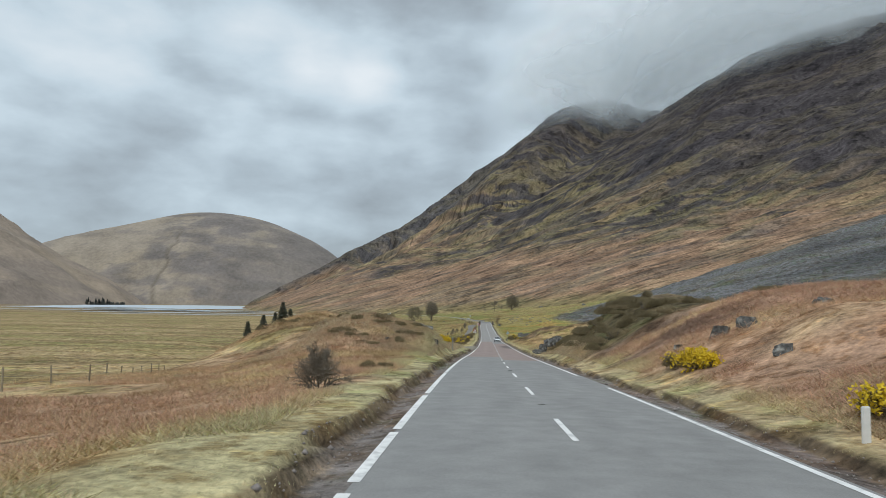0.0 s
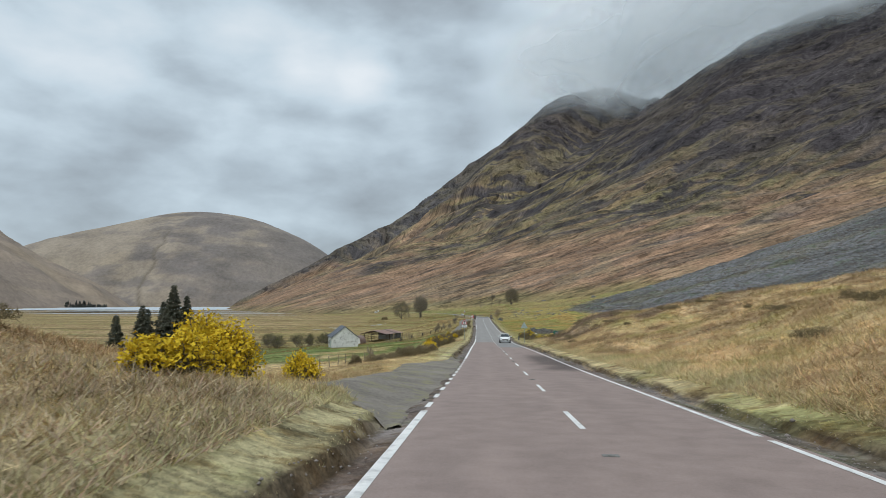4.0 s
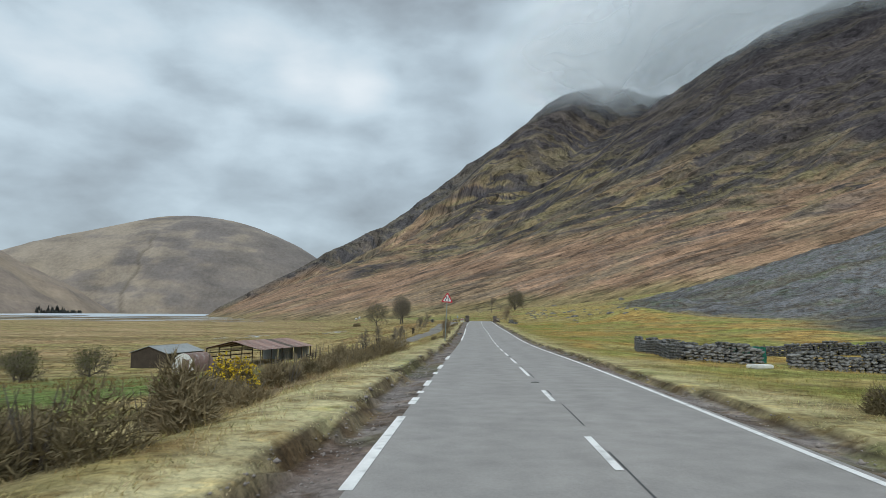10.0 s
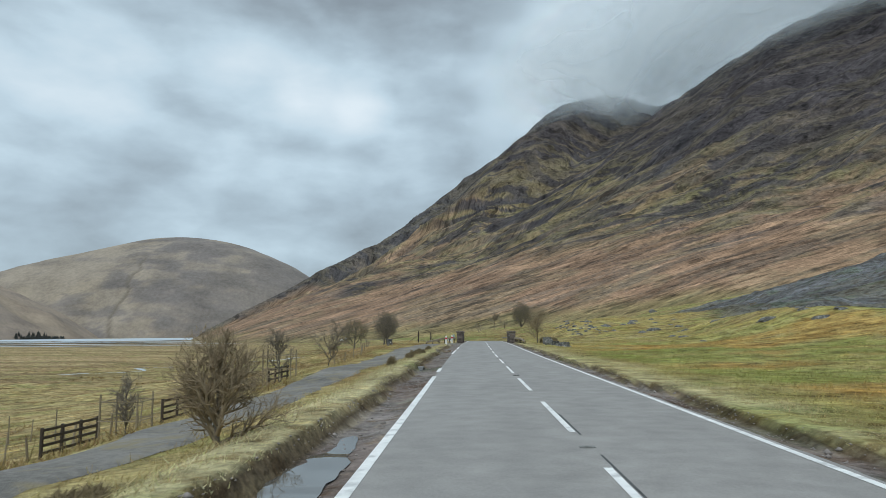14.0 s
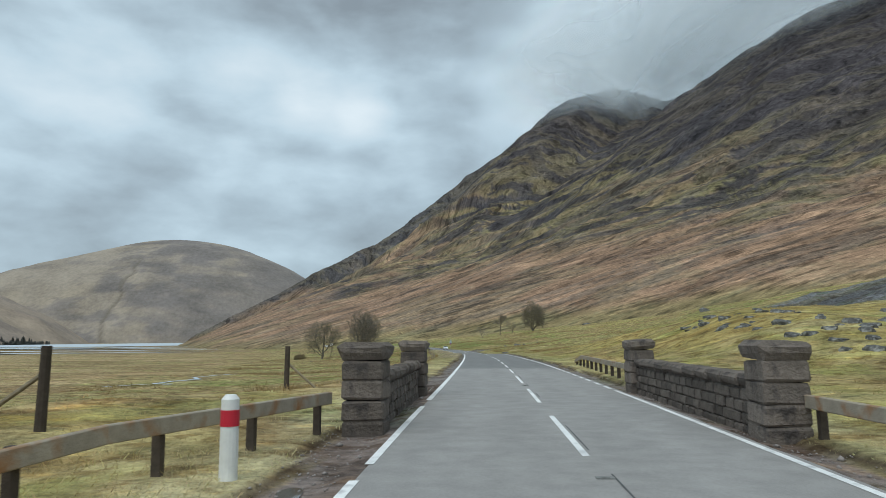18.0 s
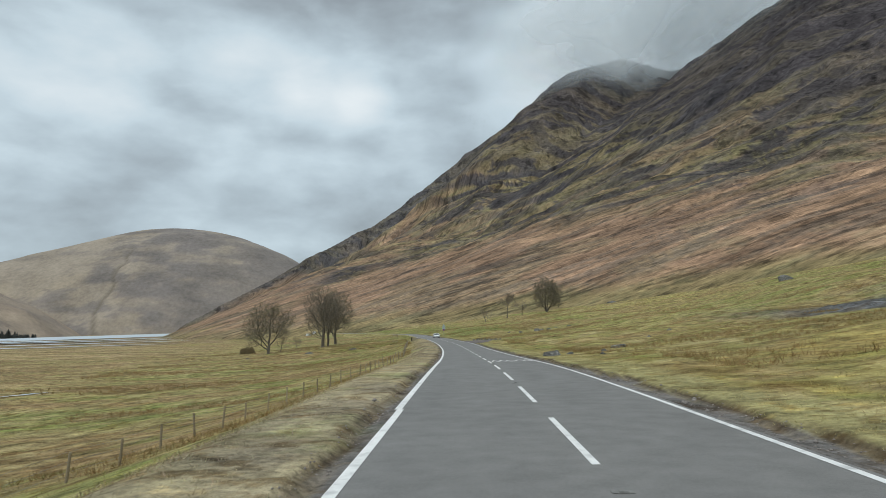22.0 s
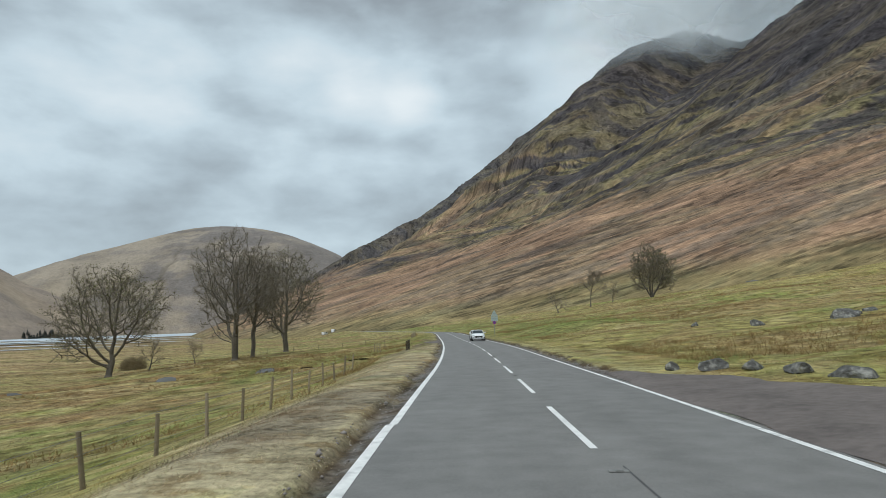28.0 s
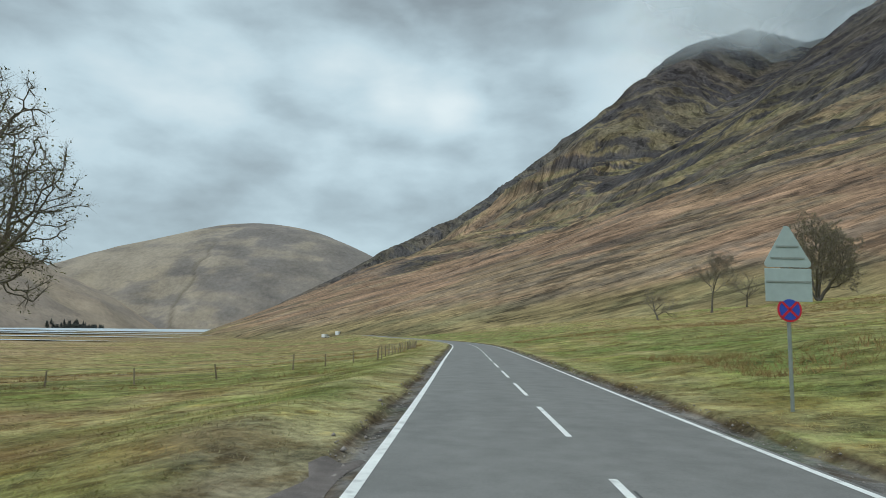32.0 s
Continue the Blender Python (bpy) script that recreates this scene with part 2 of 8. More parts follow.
_s = np.arange(-80, 5200, 2.5)
_p = np.interp(_s, STATION, HEADING)
_g = np.interp(_s, STATION, SLOPE)
_i0 = int(np.searchsorted(_s, 0))
_x = np.cumsum(-np.sin(_p) * 2.5)
_y = np.cumsum(np.cos(_p) * 2.5)
_z = np.cumsum(_g * 2.5)
_x, _y, _z = (np.r_[0, v[:-1]] for v in (_x, _y, _z))
_x, _y, _z = (v - v[_i0] for v in (_x, _y, _z))


def road_at(s):
    return tuple(np.interp(s, _s, v) for v in (_x, _y, _z, _p))


def sheet(s, d):
    """Plan position of a point d metres to the right of the road's centre line at s metres along it."""
    x, y, z, p = road_at(s)
    n = np.clip(d, -60, 60)
    return x + n * np.cos(p) + (d - n), y + n * np.sin(p)


def smooth(a, b, x):
    t = np.clip((np.asarray(x, float) - a) / (b - a), 0, 1)
    return t * t * (3 - 2 * t)


def vnoise(x, y, seed=0):
    """Smooth noise in -1..1 on the plan."""
    xi, yi = np.floor(x).astype(np.int64), np.floor(y).astype(np.int64)
    fx, fy = x - xi, y - yi
    fx, fy = fx * fx * fx * (fx * (fx * 6 - 15) + 10), fy * fy * fy * (fy * (fy * 6 - 15) + 10)

    def h(a, b):
        n = (a * 374761393 + b * 668265263 + seed * 974711) & 0x7FFFFFFF
        n = ((n ^ (n >> 13)) * 1274126177) & 0x7FFFFFFF
        return ((n ^ (n >> 16)) & 0xFFFF) / 32767.5 - 1

    return (h(xi, yi) * (1 - fx) + h(xi + 1, yi) * fx) * (1 - fy) + (h(xi, yi + 1) * (1 - fx) + h(xi + 1, yi + 1) * fx) * fy


def fbm(x, y, octaves=4, seed=0, gain=0.5):
    x, y = np.asarray(x, float), np.asarray(y, float)
    out, amp = 0, 1.0
    for k in range(octaves):
        out = out + amp * vnoise(x * 2**k + 17.3 * k, y * 2**k - 9.1 * k, seed + k)
        amp *= gain
    return out


def ridged(x, y, octaves=4, seed=0, gain=0.5):
    out, amp = 0, 1.0
    for k in range(octaves):
        out = out + amp * (1 - 2 * np.abs(vnoise(x * 2**k + 5.7 * k, y * 2**k + 3.3 * k, seed + k)))
        amp *= gain
    return out


# ---------------------------------------------------------------- the lie of the land
def bump(s, d, s0, d0, ls, ld, h):
    return h * np.exp(-(((s - s0) / ls) ** 2) - ((d - d0) / ld) ** 2)


LEDGE, REDGE = -3.55, 3.4  # the edges of the asphalt
# knolls and banks beside the road: station, offset, half lengths, height
KNOLLS = [
    (54, -11.5, 14, 5, 3.4), (68, -21, 15, 8, 4.6), (262, -82, 30, 24, -4.8), (88, -17, 20, 8, 4.0), (108, -20, 12, 9, 1.8), (33, -30, 18, 14, 0.8),
    (22, 10.8, 12, 4.2, 1.5), (54, 13.5, 15, 6.2, 3.9), (34, 16, 12, 7, 1.6), (20, 22, 16, 8, 1.8), (82, 15, 12, 6, 1.5), (56, 9.0, 12, 3.4, 1.0), (752, -37, 36, 20, 1.5), (112, 17, 24, 9, 1.9),
    (178, 27, 24, 15, 3.6), (160, 45, 40, 20, 4.0), (184, 13.5, 8, 5, 1.7), (172, 12, 9, 4, 0.9), (283, 25, 26, 13, -1.7), (59.5, -7.3, 4, 2.3, 1.0), (49.8, -5.6, 2.5, 1.6, 0.9),
    (405, 38, 32, 9, 3.6), (430, 60, 40, 14, 3.0), (488, 26, 28, 11, 2.6), (500, 45, 40, 18, 2.0),
    (704, -8.5, 7, 3, -0.5), (745, 19, 26, 8, 1.0), (420, -26, 16, 7, 1.5), (443, -19, 18, 8, 1.7), (462, 19, 18, 6, 1.5), (655, 45, 40, 12, 1.2),
]


def stream_at(d):
    """Station of the stream at an offset on the field side."""
    return np.interp(d, [-66, -58, -42, -24, -13, -8], [709, 713, 716.5, 711, 705.5, 699]) + 1.1 * vnoise(np.asarray(d, float) / 5.0, np.asarray(d, float) * 0 + 3, 88)


def height(s, d, x, y):
    zr = np.interp(s, _s, _z)
    near = np.clip(np.abs(d), 0, 1e9)
    field = np.interp(y, [-200, 0, 270, 335, 500, 730, 1200, 1700], [-11, -12, -14.2, -17.2, -17.4, -18.6, -19.8, -20.3])
    # the left side falls to the valley floor
    length = np.interp(s, [0, 60, 130, 200, 300, 420, 480, 640, 740, 850], [95, 75, 42, 20, 15, 24, 17, 17, 34, 30])
    # a level shelf carries the side track next to the road
    shelf = np.interp(s, [0, 280, 300, 365, 385, 425, 440], [6.0, 6.0, 10.0, 10.5, 12.5, 13.0, 6.0])
    fall = 1 - np.exp(-np.clip(near - shelf, 0, None) / length)
    left = zr + (field - zr) * fall - 0.4 * smooth(5.2, 6.8, near) * smooth(275, 295, s) * (1 - smooth(395, 410, s))
    # the right side climbs slowly to the foot of the mountain
    g1 = np.interp(s, [0, 100, 150, 200, 360, 420, 460, 700, 850, 1000, 1300], [0.17, 0.17, 0.13, 0.015, 0.03, 0.03, 0.085, 0.085, 0.14, 0.14, 0.03])
    r = np.clip(near - 5.5, 0, None)
    right = zr + g1 * np.minimum(r, 60) + np.clip(r - 60, 0, 700) * np.interp(s, [0, 200, 240, 420, 470, 800, 1100, 1500], [0.13, 0.13, 0.10, 0.10, 0.13, 0.13, 0.05, 0.0])
    right = right + np.clip(r - 64, 0, 260) * 0.22 * np.exp(-(((y - 470) / 210) ** 2))
    flat = smooth(900, 1500, y)
    right = right * (1 - flat) + np.minimum(right, -19.0) * flat
    z = np.where(d < 0, left, right)
    # gravel strip, then a turf edge that stands proud of the road
    edge = np.where(d < 0, near - abs(LEDGE), near - REDGE)
    turf = np.where(d < 0, np.interp(s, [0, 395, 405, 460, 470, 900], [1, 1, 0.1, 0.1, 0.45, 0.45]), np.interp(s, [0, 380, 390, 640, 700, 900], [0.55, 0.5, 0.35, 0.35, 0.5, 0.5]))
    w_l = np.interp(s, [0, 140, 300, 390, 440, 480, 900], [0.55, 0.65, 0.75, 1.1, 0.8, 0.3, 0.3])
    gravel = np.where(d < 0, w_l, 0.55) + 0.22 * fbm(s / 2.3, d * 0 + np.sign(d) * 7, 3, 11)
    lip = smooth(gravel - 0.05, gravel + 0.22, edge) * (1 - smooth(2.2, 7.0, edge))
    # no turf edge where parking places and entrances open off the road
    pull_in = np.where(d < 0, smooth(100, 105, s) * (1 - smooth(134, 138, s)) + smooth(711, 715, s) * (1 - smooth(734, 738, s)), smooth(625, 629, s) * (1 - smooth(650, 654, s)))
    z = z + turf * 0.27 * lip * (1 - pull_in)
    z = z - 0.06 * smooth(0.0, 0.25, edge) * (1 - smooth(gravel, gravel + 0.3, edge))
    off = smooth(1.0, 6.0, edge)
    for s0, d0, ls, ld, h in KNOLLS:
        z = z + bump(s, d, s0, d0, ls, ld, h) * smooth(0.6, 2.5, edge)
    # the stream has cut a narrow trench through the pasture
    z = z - 0.95 * np.exp(-(((s - stream_at(d)) / 1.7) ** 4)) * smooth(6.5, 9.5, -d) * (1 - smooth(58, 66, -d))
    rough = fbm(x / 9.0, y / 9.0, 4, 3)
    z = z + off * rough * np.where(d > 0, np.interp(s, [0, 80, 110, 195, 230, 380, 450, 900], [0.5, 0.5, 0.75, 0.75, 0.14, 0.2, 0.3, 0.22]), np.interp(s, [0, 150, 260, 900], [0.38, 0.35, 0.22, 0.16]))
    z = z + smooth(20, 80, near) * fbm(x / 60.0, y / 60.0, 3, 5) * np.where(d > 0, 1.5, 0.35) * (1 - smooth(900, 1500, y))
    return z, edge, gravel


def ground_z(s, d):
    x, y = sheet(np.asarray(s, float), np.asarray(d, float))
    return height(np.asarray(s, float), np.asarray(d, float), x, y)[0]


def place(s, d, dz=0.0):
    """The point of the ground at a station and an offset."""
    x, y = sheet(s, d)
    return Vector((float(x), float(y), float(ground_z(s, d)) + dz))


def station(x, y):
    """Station and offset of a place on the plan."""
    k = int(np.argmin((_x - x) ** 2 + (_y - y) ** 2))
    c, n = math.cos(_p[k]), math.sin(_p[k])
    d = c * (x - _x[k]) + n * (y - _y[k])
    return float(_s[k] - n * (x - _x[k]) + c * (y - _y[k])), float(d)


def heading(s):
    return float(np.interp(s, _s, _p))


def grid_mesh(name, X, Y, Z, material, colours=None, shade=True):
    n, m = X.shape
    verts = np.stack([X, Y, Z], -1).reshape(-1, 3)
    i = np.arange(n * m).reshape(n, m)
    faces = np.stack([i[:-1, :-1], i[:-1, 1:], i[1:, 1:], i[1:, :-1]], -1).reshape(-1, 4)
    return quick_mesh(name, verts, faces, material, colours, shade)


def quick_mesh(name, verts, faces, material, colours=None, shade=True):
    me = bpy.data.meshes.new(name)
    k = faces.shape[1]
    me.vertices.add(len(verts))
    me.vertices.foreach_set("co", np.ascontiguousarray(verts, np.float32).ravel())
    me.loops.add(faces.size)
    me.loops.foreach_set("vertex_index", np.ascontiguousarray(faces, np.int32).ravel())
    me.polygons.add(len(faces))
    me.polygons.foreach_set("loop_start", np.arange(0, faces.size, k, dtype=np.int32))
    me.update(calc_edges=True)
    if shade:
        me.polygons.foreach_set("use_smooth", np.ones(len(faces), bool))
    if colours is not None:
        at = me.color_attributes.new("cover", "FLOAT_COLOR", "POINT")
        rgba = np.ones((len(verts), 4), np.float32)
        rgba[:, :3] = colours.reshape(-1, 3)
        at.data.foreach_set("color", rgba.ravel())
    me.materials.append(material)
    return me


def blend(a, b, t):
    return a + (np.asarray(b, float) - a) * np.asarray(t)[..., None]


RUSSET, STRAW, GREEN, OLIVE, HEATHER, GRAVEL, SLATE, MUD = (  # noqa
    (0.42, 0.262, 0.172), (0.49, 0.365, 0.20), (0.225, 0.215, 0.075), (0.32, 0.265, 0.11), (0.115, 0.085, 0.055), (0.225, 0.20, 0.185), (0.122, 0.122, 0.122), (0.24, 0.185, 0.13))


def ground_cover(s, d, x, y, edge, gravel):
    n1 = fbm(x / 14, y / 14, 4, 21)
    n2 = fbm(x / 4, y / 4, 3, 31)
    n3 = fbm(x / 55, y / 55, 3, 41)
    c = np.zeros(x.shape + (3,)) + np.array(OLIVE)
    # left: bracken first, then straw, then green fields
    lf = d < 0
    c = np.where(lf[..., None], blend(c, RUSSET, (1 - smooth(95, 135, s)) * (0.75 + 0.25 * n2)), c)
    c = np.where(lf[..., None], blend(c, (0.36, 0.29, 0.15), smooth(36, 48, s) * (1 - smooth(8, 13, -d + 4 * n1)) * (1 - smooth(130, 150, s)) * 0.8), c)
    c = np.where(lf[..., None], blend(c, HEATHER, smooth(30, 45, s) * (1 - smooth(90, 110, s)) * smooth(-0.05, 0.35, n2 + 0.3 * n1) * 0.75), c)
    c = np.where(lf[..., None], blend(c, STRAW, smooth(95, 135, s) * (1 - smooth(215, 240, s + 8 * n1)) * 0.85), c)
    c = np.where(lf[..., None], blend(c, (0.13, 0.19, 0.045), smooth(215, 235, s) * (1 - smooth(300, 340, s)) * smooth(9, 20, -d) * (1 - smooth(70, 90, -d)) * smooth(-1.0, -0.2, n1)), c)
    c = np.where(lf[..., None], blend(c, STRAW, smooth(420, 440, s) * (1 - smooth(470, 500, s)) * 0.7), c)
    c = np.where(lf[..., None], blend(c, GREEN, smooth(0.0, 0.5, n3 + 0.25) * smooth(460, 520, s) * 0.8), c)
    # right: bracken and heather, straw slope, bright fields
    rt = ~lf
    c = np.where(rt[..., None], blend(c, RUSSET, (1 - smooth(60, 100, s)) * 0.9), c)
    c = np.where(rt[..., None], blend(c, HEATHER, (1 - smooth(100, 130, s)) * smooth(0.0, 0.5, n1 + 0.1) * 0.85), c)
    c = np.where(rt[..., None], blend(c, (0.52, 0.375, 0.205), smooth(60, 110, s) * (1 - smooth(196, 206, s)) * smooth(-0.7, 0.0, n2 + 0.3)), c)
    c = np.where(rt[..., None], blend(c, (0.25, 0.165, 0.095), smooth(90, 120, s) * (1 - smooth(190, 204, s)) * smooth(0.2, 0.55, n2 + 0.5 * n1) * 0.7), c)
    c = np.where(rt[..., None], blend(c, (0.285, 0.26, 0.075), smooth(196, 215, s) * 0.8), c)
    c = np.where(rt[..., None], blend(c, (0.42, 0.275, 0.15), smooth(196, 204, s) * (1 - smooth(246, 262, s + 6 * n1)) * smooth(8, 11, d) * smooth(-0.8, -0.2, n1) * 0.9), c)
    c = np.where(rt[..., None], blend(c, HEATHER, np.clip(1.6 * np.exp(-(((s - 51) / 9) ** 2) - ((d - 10.5) / 3.6) ** 2) - 0.25 + 0.5 * n2, 0, 1)), c)
    c = np.where(rt[..., None], blend(c, (0.33, 0.27, 0.075), smooth(440, 470, s) * (1 - smooth(520, 560, s)) * smooth(-0.3, 0.4, n1)), c)
    c = np.where(rt[..., None], blend(c, (0.30, 0.26, 0.07), smooth(380, 400, s) * smooth(15, 30, d) * (1 - smooth(470, 490, s)) * 0.8), c)
    # the valley floor: bands of rushes, straw and turf
    band = fbm(x / 130, y / 26, 3, 51)
    floor = smooth(45, 90, -d)
    c = blend(c, blend(np.zeros(c.shape) + np.array((0.30, 0.245, 0.10)), (0.38, 0.27, 0.145), smooth(0.05, 0.45, band)), floor * 0.9)
    c = blend(c, (0.41, 0.315, 0.185), smooth(75, 170, -d + 25 * n3) * 0.75)
    c = blend(c, GREEN, floor * smooth(0.15, 0.55, -band) * (1 - smooth(900, 1200, y)) * 0.75)
    c = blend(c, (0.16, 0.115, 0.06), floor * smooth(0.25, 0.5, fbm(x / 70, y / 11, 4, 57)) * 0.7)
    c = blend(c, MUD, smooth(900, 1200, y + 120 * n3) * 0.85 * (x < 60))
    c = blend(c, (0.36, 0.235, 0.085), (d < 0) * np.clip(1.7 * np.exp(-(((s - 432) / 24) ** 2) - ((d + 17) / 8) ** 2) - 0.3 + 0.6 * n2, 0, 1) * 0.9)
    late = smooth(450, 500, s) * smooth(7, 14, -d) * (1 - smooth(60, 90, -d))
    strip_ = fbm(x / 60, y / 13, 3, 53)
    c = blend(c, (0.25, 0.238, 0.08), smooth(450, 500, s) * smooth(5.5, 8, np.abs(d)) * (1 - smooth(70, 100, np.abs(d))) * 0.65)
    c = blend(c, (0.19, 0.22, 0.06), late * smooth(0.0, 0.4, strip_) * 0.8)
    c = blend(c, (0.24, 0.16, 0.075), late * smooth(0.2, 0.5, -strip_) * 0.75)
    c = blend(c, (0.195, 0.22, 0.058), smooth(520, 570, s) * smooth(7, 12, d) * (d > 0) * smooth(-0.6, 0.2, n3 + n1 * 0.5) * 0.85)
    # rushes and damp patches
    c = blend(c, (0.20, 0.14, 0.065), smooth(0.30, 0.5, fbm(x / 30, y / 9, 3, 61)) * smooth(10, 20, np.abs(d)) * smooth(180, 260, s) * np.where(d > 0, smooth(520, 600, s), 1.0) * 0.7)
    # tussocks: brown dead leaf and darker green between pale tips
    n4 = fbm(x / 2.6, y / 2.6, 3, 71)
    c = blend(c, np.array((0.25, 0.18, 0.09)), smooth(0.1, 0.55, n4 + 0.4 * n1) * 0.6)
    c = blend(c, np.array((0.125, 0.125, 0.045)), smooth(0.2, 0.6, -n4 + 0.4 * n2) * smooth(150, 230, s) * 0.6)
    c = blend(c, np.array((0.46, 0.38, 0.19)), smooth(0.35, 0.7, -n4 - 0.3 * n1) * 0.5)
    # pale verge turf next to the road
    verge = smooth(gravel + 0.1, gravel + 0.3, edge) * (1 - smooth(1.8, 3.2, edge + 0.6 * n2))
    c = blend(c, (0.40, 0.365, 0.21), verge * np.where(d < 0, 0.9, 0.6))
    # dark turf lip: bare peat, with the overhang's shade put into the colour
    c = blend(c, (0.08, 0.06, 0.042), smooth(gravel - 0.10, gravel + 0.02, edge) * (1 - smooth(gravel + 0.12, gravel + 0.32, edge)) * 0.95)
    c = blend(c, (0.27, 0.255, 0.105), verge * smooth(430, 480, s) * 0.7)
    c = c * blend(np.zeros(c.shape) + np.array((1.03, 1.0, 0.88)), (1.05, 1.0, 0.88), smooth(200, 480, s))
    dead = smooth(470, 500, s) * (1 - smooth(700, 725, s)) * (1 - smooth(5.5, 9.5, -d + 1.5 * n1)) * (d < 0) * smooth(gravel, gravel + 0.3, edge)
    c = blend(c, (0.36, 0.295, 0.18), dead * 0.8)
    c = blend(c, (0.20, 0.165, 0.115), dead * smooth(0.1, 0.5, n2) * 0.7)
    c = blend(c, (0.30, 0.215, 0.085), smooth(560, 600, s) * (d > 0) * smooth(9, 16, d) * smooth(0.1, 0.45, n1 + 0.3 * n2) * 0.7)
    # the dark heather bank before the sheepfold, and brown scrub on the left bank
    c = blend(c, (0.17, 0.12, 0.08), (d > 0) * smooth(158, 170, s) * (1 - smooth(194, 200, s)) * smooth(5.5, 8, d) * smooth(-0.7, 0.0, n2 + 0.4 * n1) * 0.92)
    c = blend(c, (0.23, 0.17, 0.10), (d < 0) * smooth(195, 206, s) * (1 - smooth(262, 275, s)) * smooth(6, 8, -d) * (1 - smooth(13, 17, -d)) * smooth(-0.5, 0.1, n2) * 0.8)
    c = c * 0.86 + 0.14 * c.mean(axis=-1, keepdims=True)
    c = c * 1.2
    # bracken in its dead winter colour at the start of the drive, and the stream's peaty banks
    fern = np.where(d < 0, (1 - smooth(44, 62, s)) * smooth(5.6, 7.2, -d + 1.2 * n2), (1 - smooth(60, 78, s)) * smooth(5.2, 7.0, d + 1.2 * n2)) * (1 - smooth(38, 60, np.abs(d)))
    c = blend(c, (0.44, 0.285, 0.185), fern * smooth(-0.7, 0.0, n1 + 0.3 * n2) * 0.8)
    c = blend(c, (0.13, 0.105, 0.06), fern * (d > 0) * smooth(0.25, 0.55, n1 - 0.4 * n2) * 0.85)
    bed = np.exp(-(((s - stream_at(d)) / 2.1) ** 4)) * smooth(6.5, 9.0, -d) * (1 - smooth(58, 66, -d))
    c = blend(c, (0.085, 0.062, 0.045), bed)
    c = blend(c, (0.28, 0.17, 0.075), np.exp(-(((s - stream_at(d) - 3.4) / 1.6) ** 2)) * smooth(6.5, 9.0, -d) * (1 - smooth(58, 66, -d)) * 0.8)
    c = blend(c, (0.34, 0.295, 0.105), (d > 0) * smooth(205, 225, s) * (1 - smooth(385, 410, s)) * smooth(5.5, 8.0, d) * (1 - smooth(60, 75, d)) * smooth(-0.9, 0.1, n2) * 0.6)
    c = blend(c, (0.37, 0.285, 0.10), (d > 0) * smooth(440, 455, s) * (1 - smooth(520, 550, s)) * smooth(9, 14, d) * smooth(-0.3, 0.3, n1 + 0.3 * n2) * 0.75)
    low = (d > 0) * smooth(3.9, 4.3, d)
    c = blend(c, (0.50, 0.375, 0.20), low * smooth(38, 46, s) * (1 - smooth(98, 108, s)) * (1 - smooth(8, 13, d)) * smooth(5.0, 5.8, d) * smooth(-0.7, -0.1, n2) * 0.75)
    c = blend(c, (0.42, 0.26, 0.175), low * (1 - smooth(36, 44, s)) * smooth(5.6, 6.4, d) * smooth(-0.8, -0.2, n2) * 0.7)
    c = blend(c, (0.20, 0.135, 0.10), low * smooth(27, 33, s) * (1 - smooth(40, 45, s)) * smooth(5.4, 6.2, d + 0.4 * n2) * (1 - smooth(10, 14, d)) * smooth(-0.5, 0.2, n2) * 0.85)
    moor = smooth(36, 42, s + 3 * n1) * (1 - smooth(72, 80, s + 4 * n1)) * smooth(5.6, 6.8, d + 0.7 * n2 - 0.05 * np.abs(s - 56)) * (1 - smooth(17, 24, d + 4 * n1))
    c = blend(c, (0.105, 0.088, 0.048), low * moor * smooth(-1.0, -0.3, n2) * 0.93)
    # mud worn round the field entrance with wheel ruts leading off, fresh turf past it and a band of dead rushes
    g = (d < 0) * smooth(686, 700, s)
    c = blend(c, (0.225, 0.235, 0.075), g * smooth(4.6, 6.2, -d + 0.6 * n2) * (1 - smooth(26, 40, -d)) * (1 - smooth(800, 850, s)) * smooth(-0.7, 0.1, n2 + 0.5 * n1) * 0.75)
    c = blend(c, (0.215, 0.135, 0.065), g * np.exp(-(((s - 738 - 0.25 * (d + 12)) / 4.5) ** 2)) * smooth(8.5, 11, -d + n2) * (1 - smooth(26, 32, -d)) * smooth(-0.8, -0.1, n2) * 0.9)
    c = blend(c, (0.40, 0.34, 0.15), g * smooth(722, 730, s) * (1 - smooth(732, 736, s)) * smooth(7, 10, -d) * smooth(-0.2, 0.4, n2) * 0.5)
    ent = smooth(702, 713, s + 2 * n2) * (1 - smooth(731, 740, s + 2 * n2)) * (1 - smooth(4.6, 7.2, -d + 1.6 * n2)) * (d < 0)
    c = blend(c, (0.165, 0.135, 0.11), ent * 0.85)
    rut = np.exp(-(((d + 6.6 + 0.05 * (s - 710) + 0.3 * n1) / 0.38) ** 2)) + np.exp(-(((d + 8.3 + 0.05 * (s - 710) + 0.3 * n1) / 0.32) ** 2))
    c = blend(c, (0.235, 0.205, 0.17), np.clip(rut, 0, 1) * (d < 0) * smooth(694, 704, s) * (1 - smooth(718, 726, s)) * smooth(-0.6, 0.0, n2) * 0.8)
    # the green croft field round the cottage
    c = blend(c, (0.145, 0.205, 0.06), (d < 0) * smooth(200, 216, s + 5 * n1) * (1 - smooth(300, 340, s)) * smooth(13, 19, -d + 2 * n2) * (1 - smooth(64, 84, -d)) * smooth(-0.8, 0.1, n1 + 0.4 * n2) * 0.8)
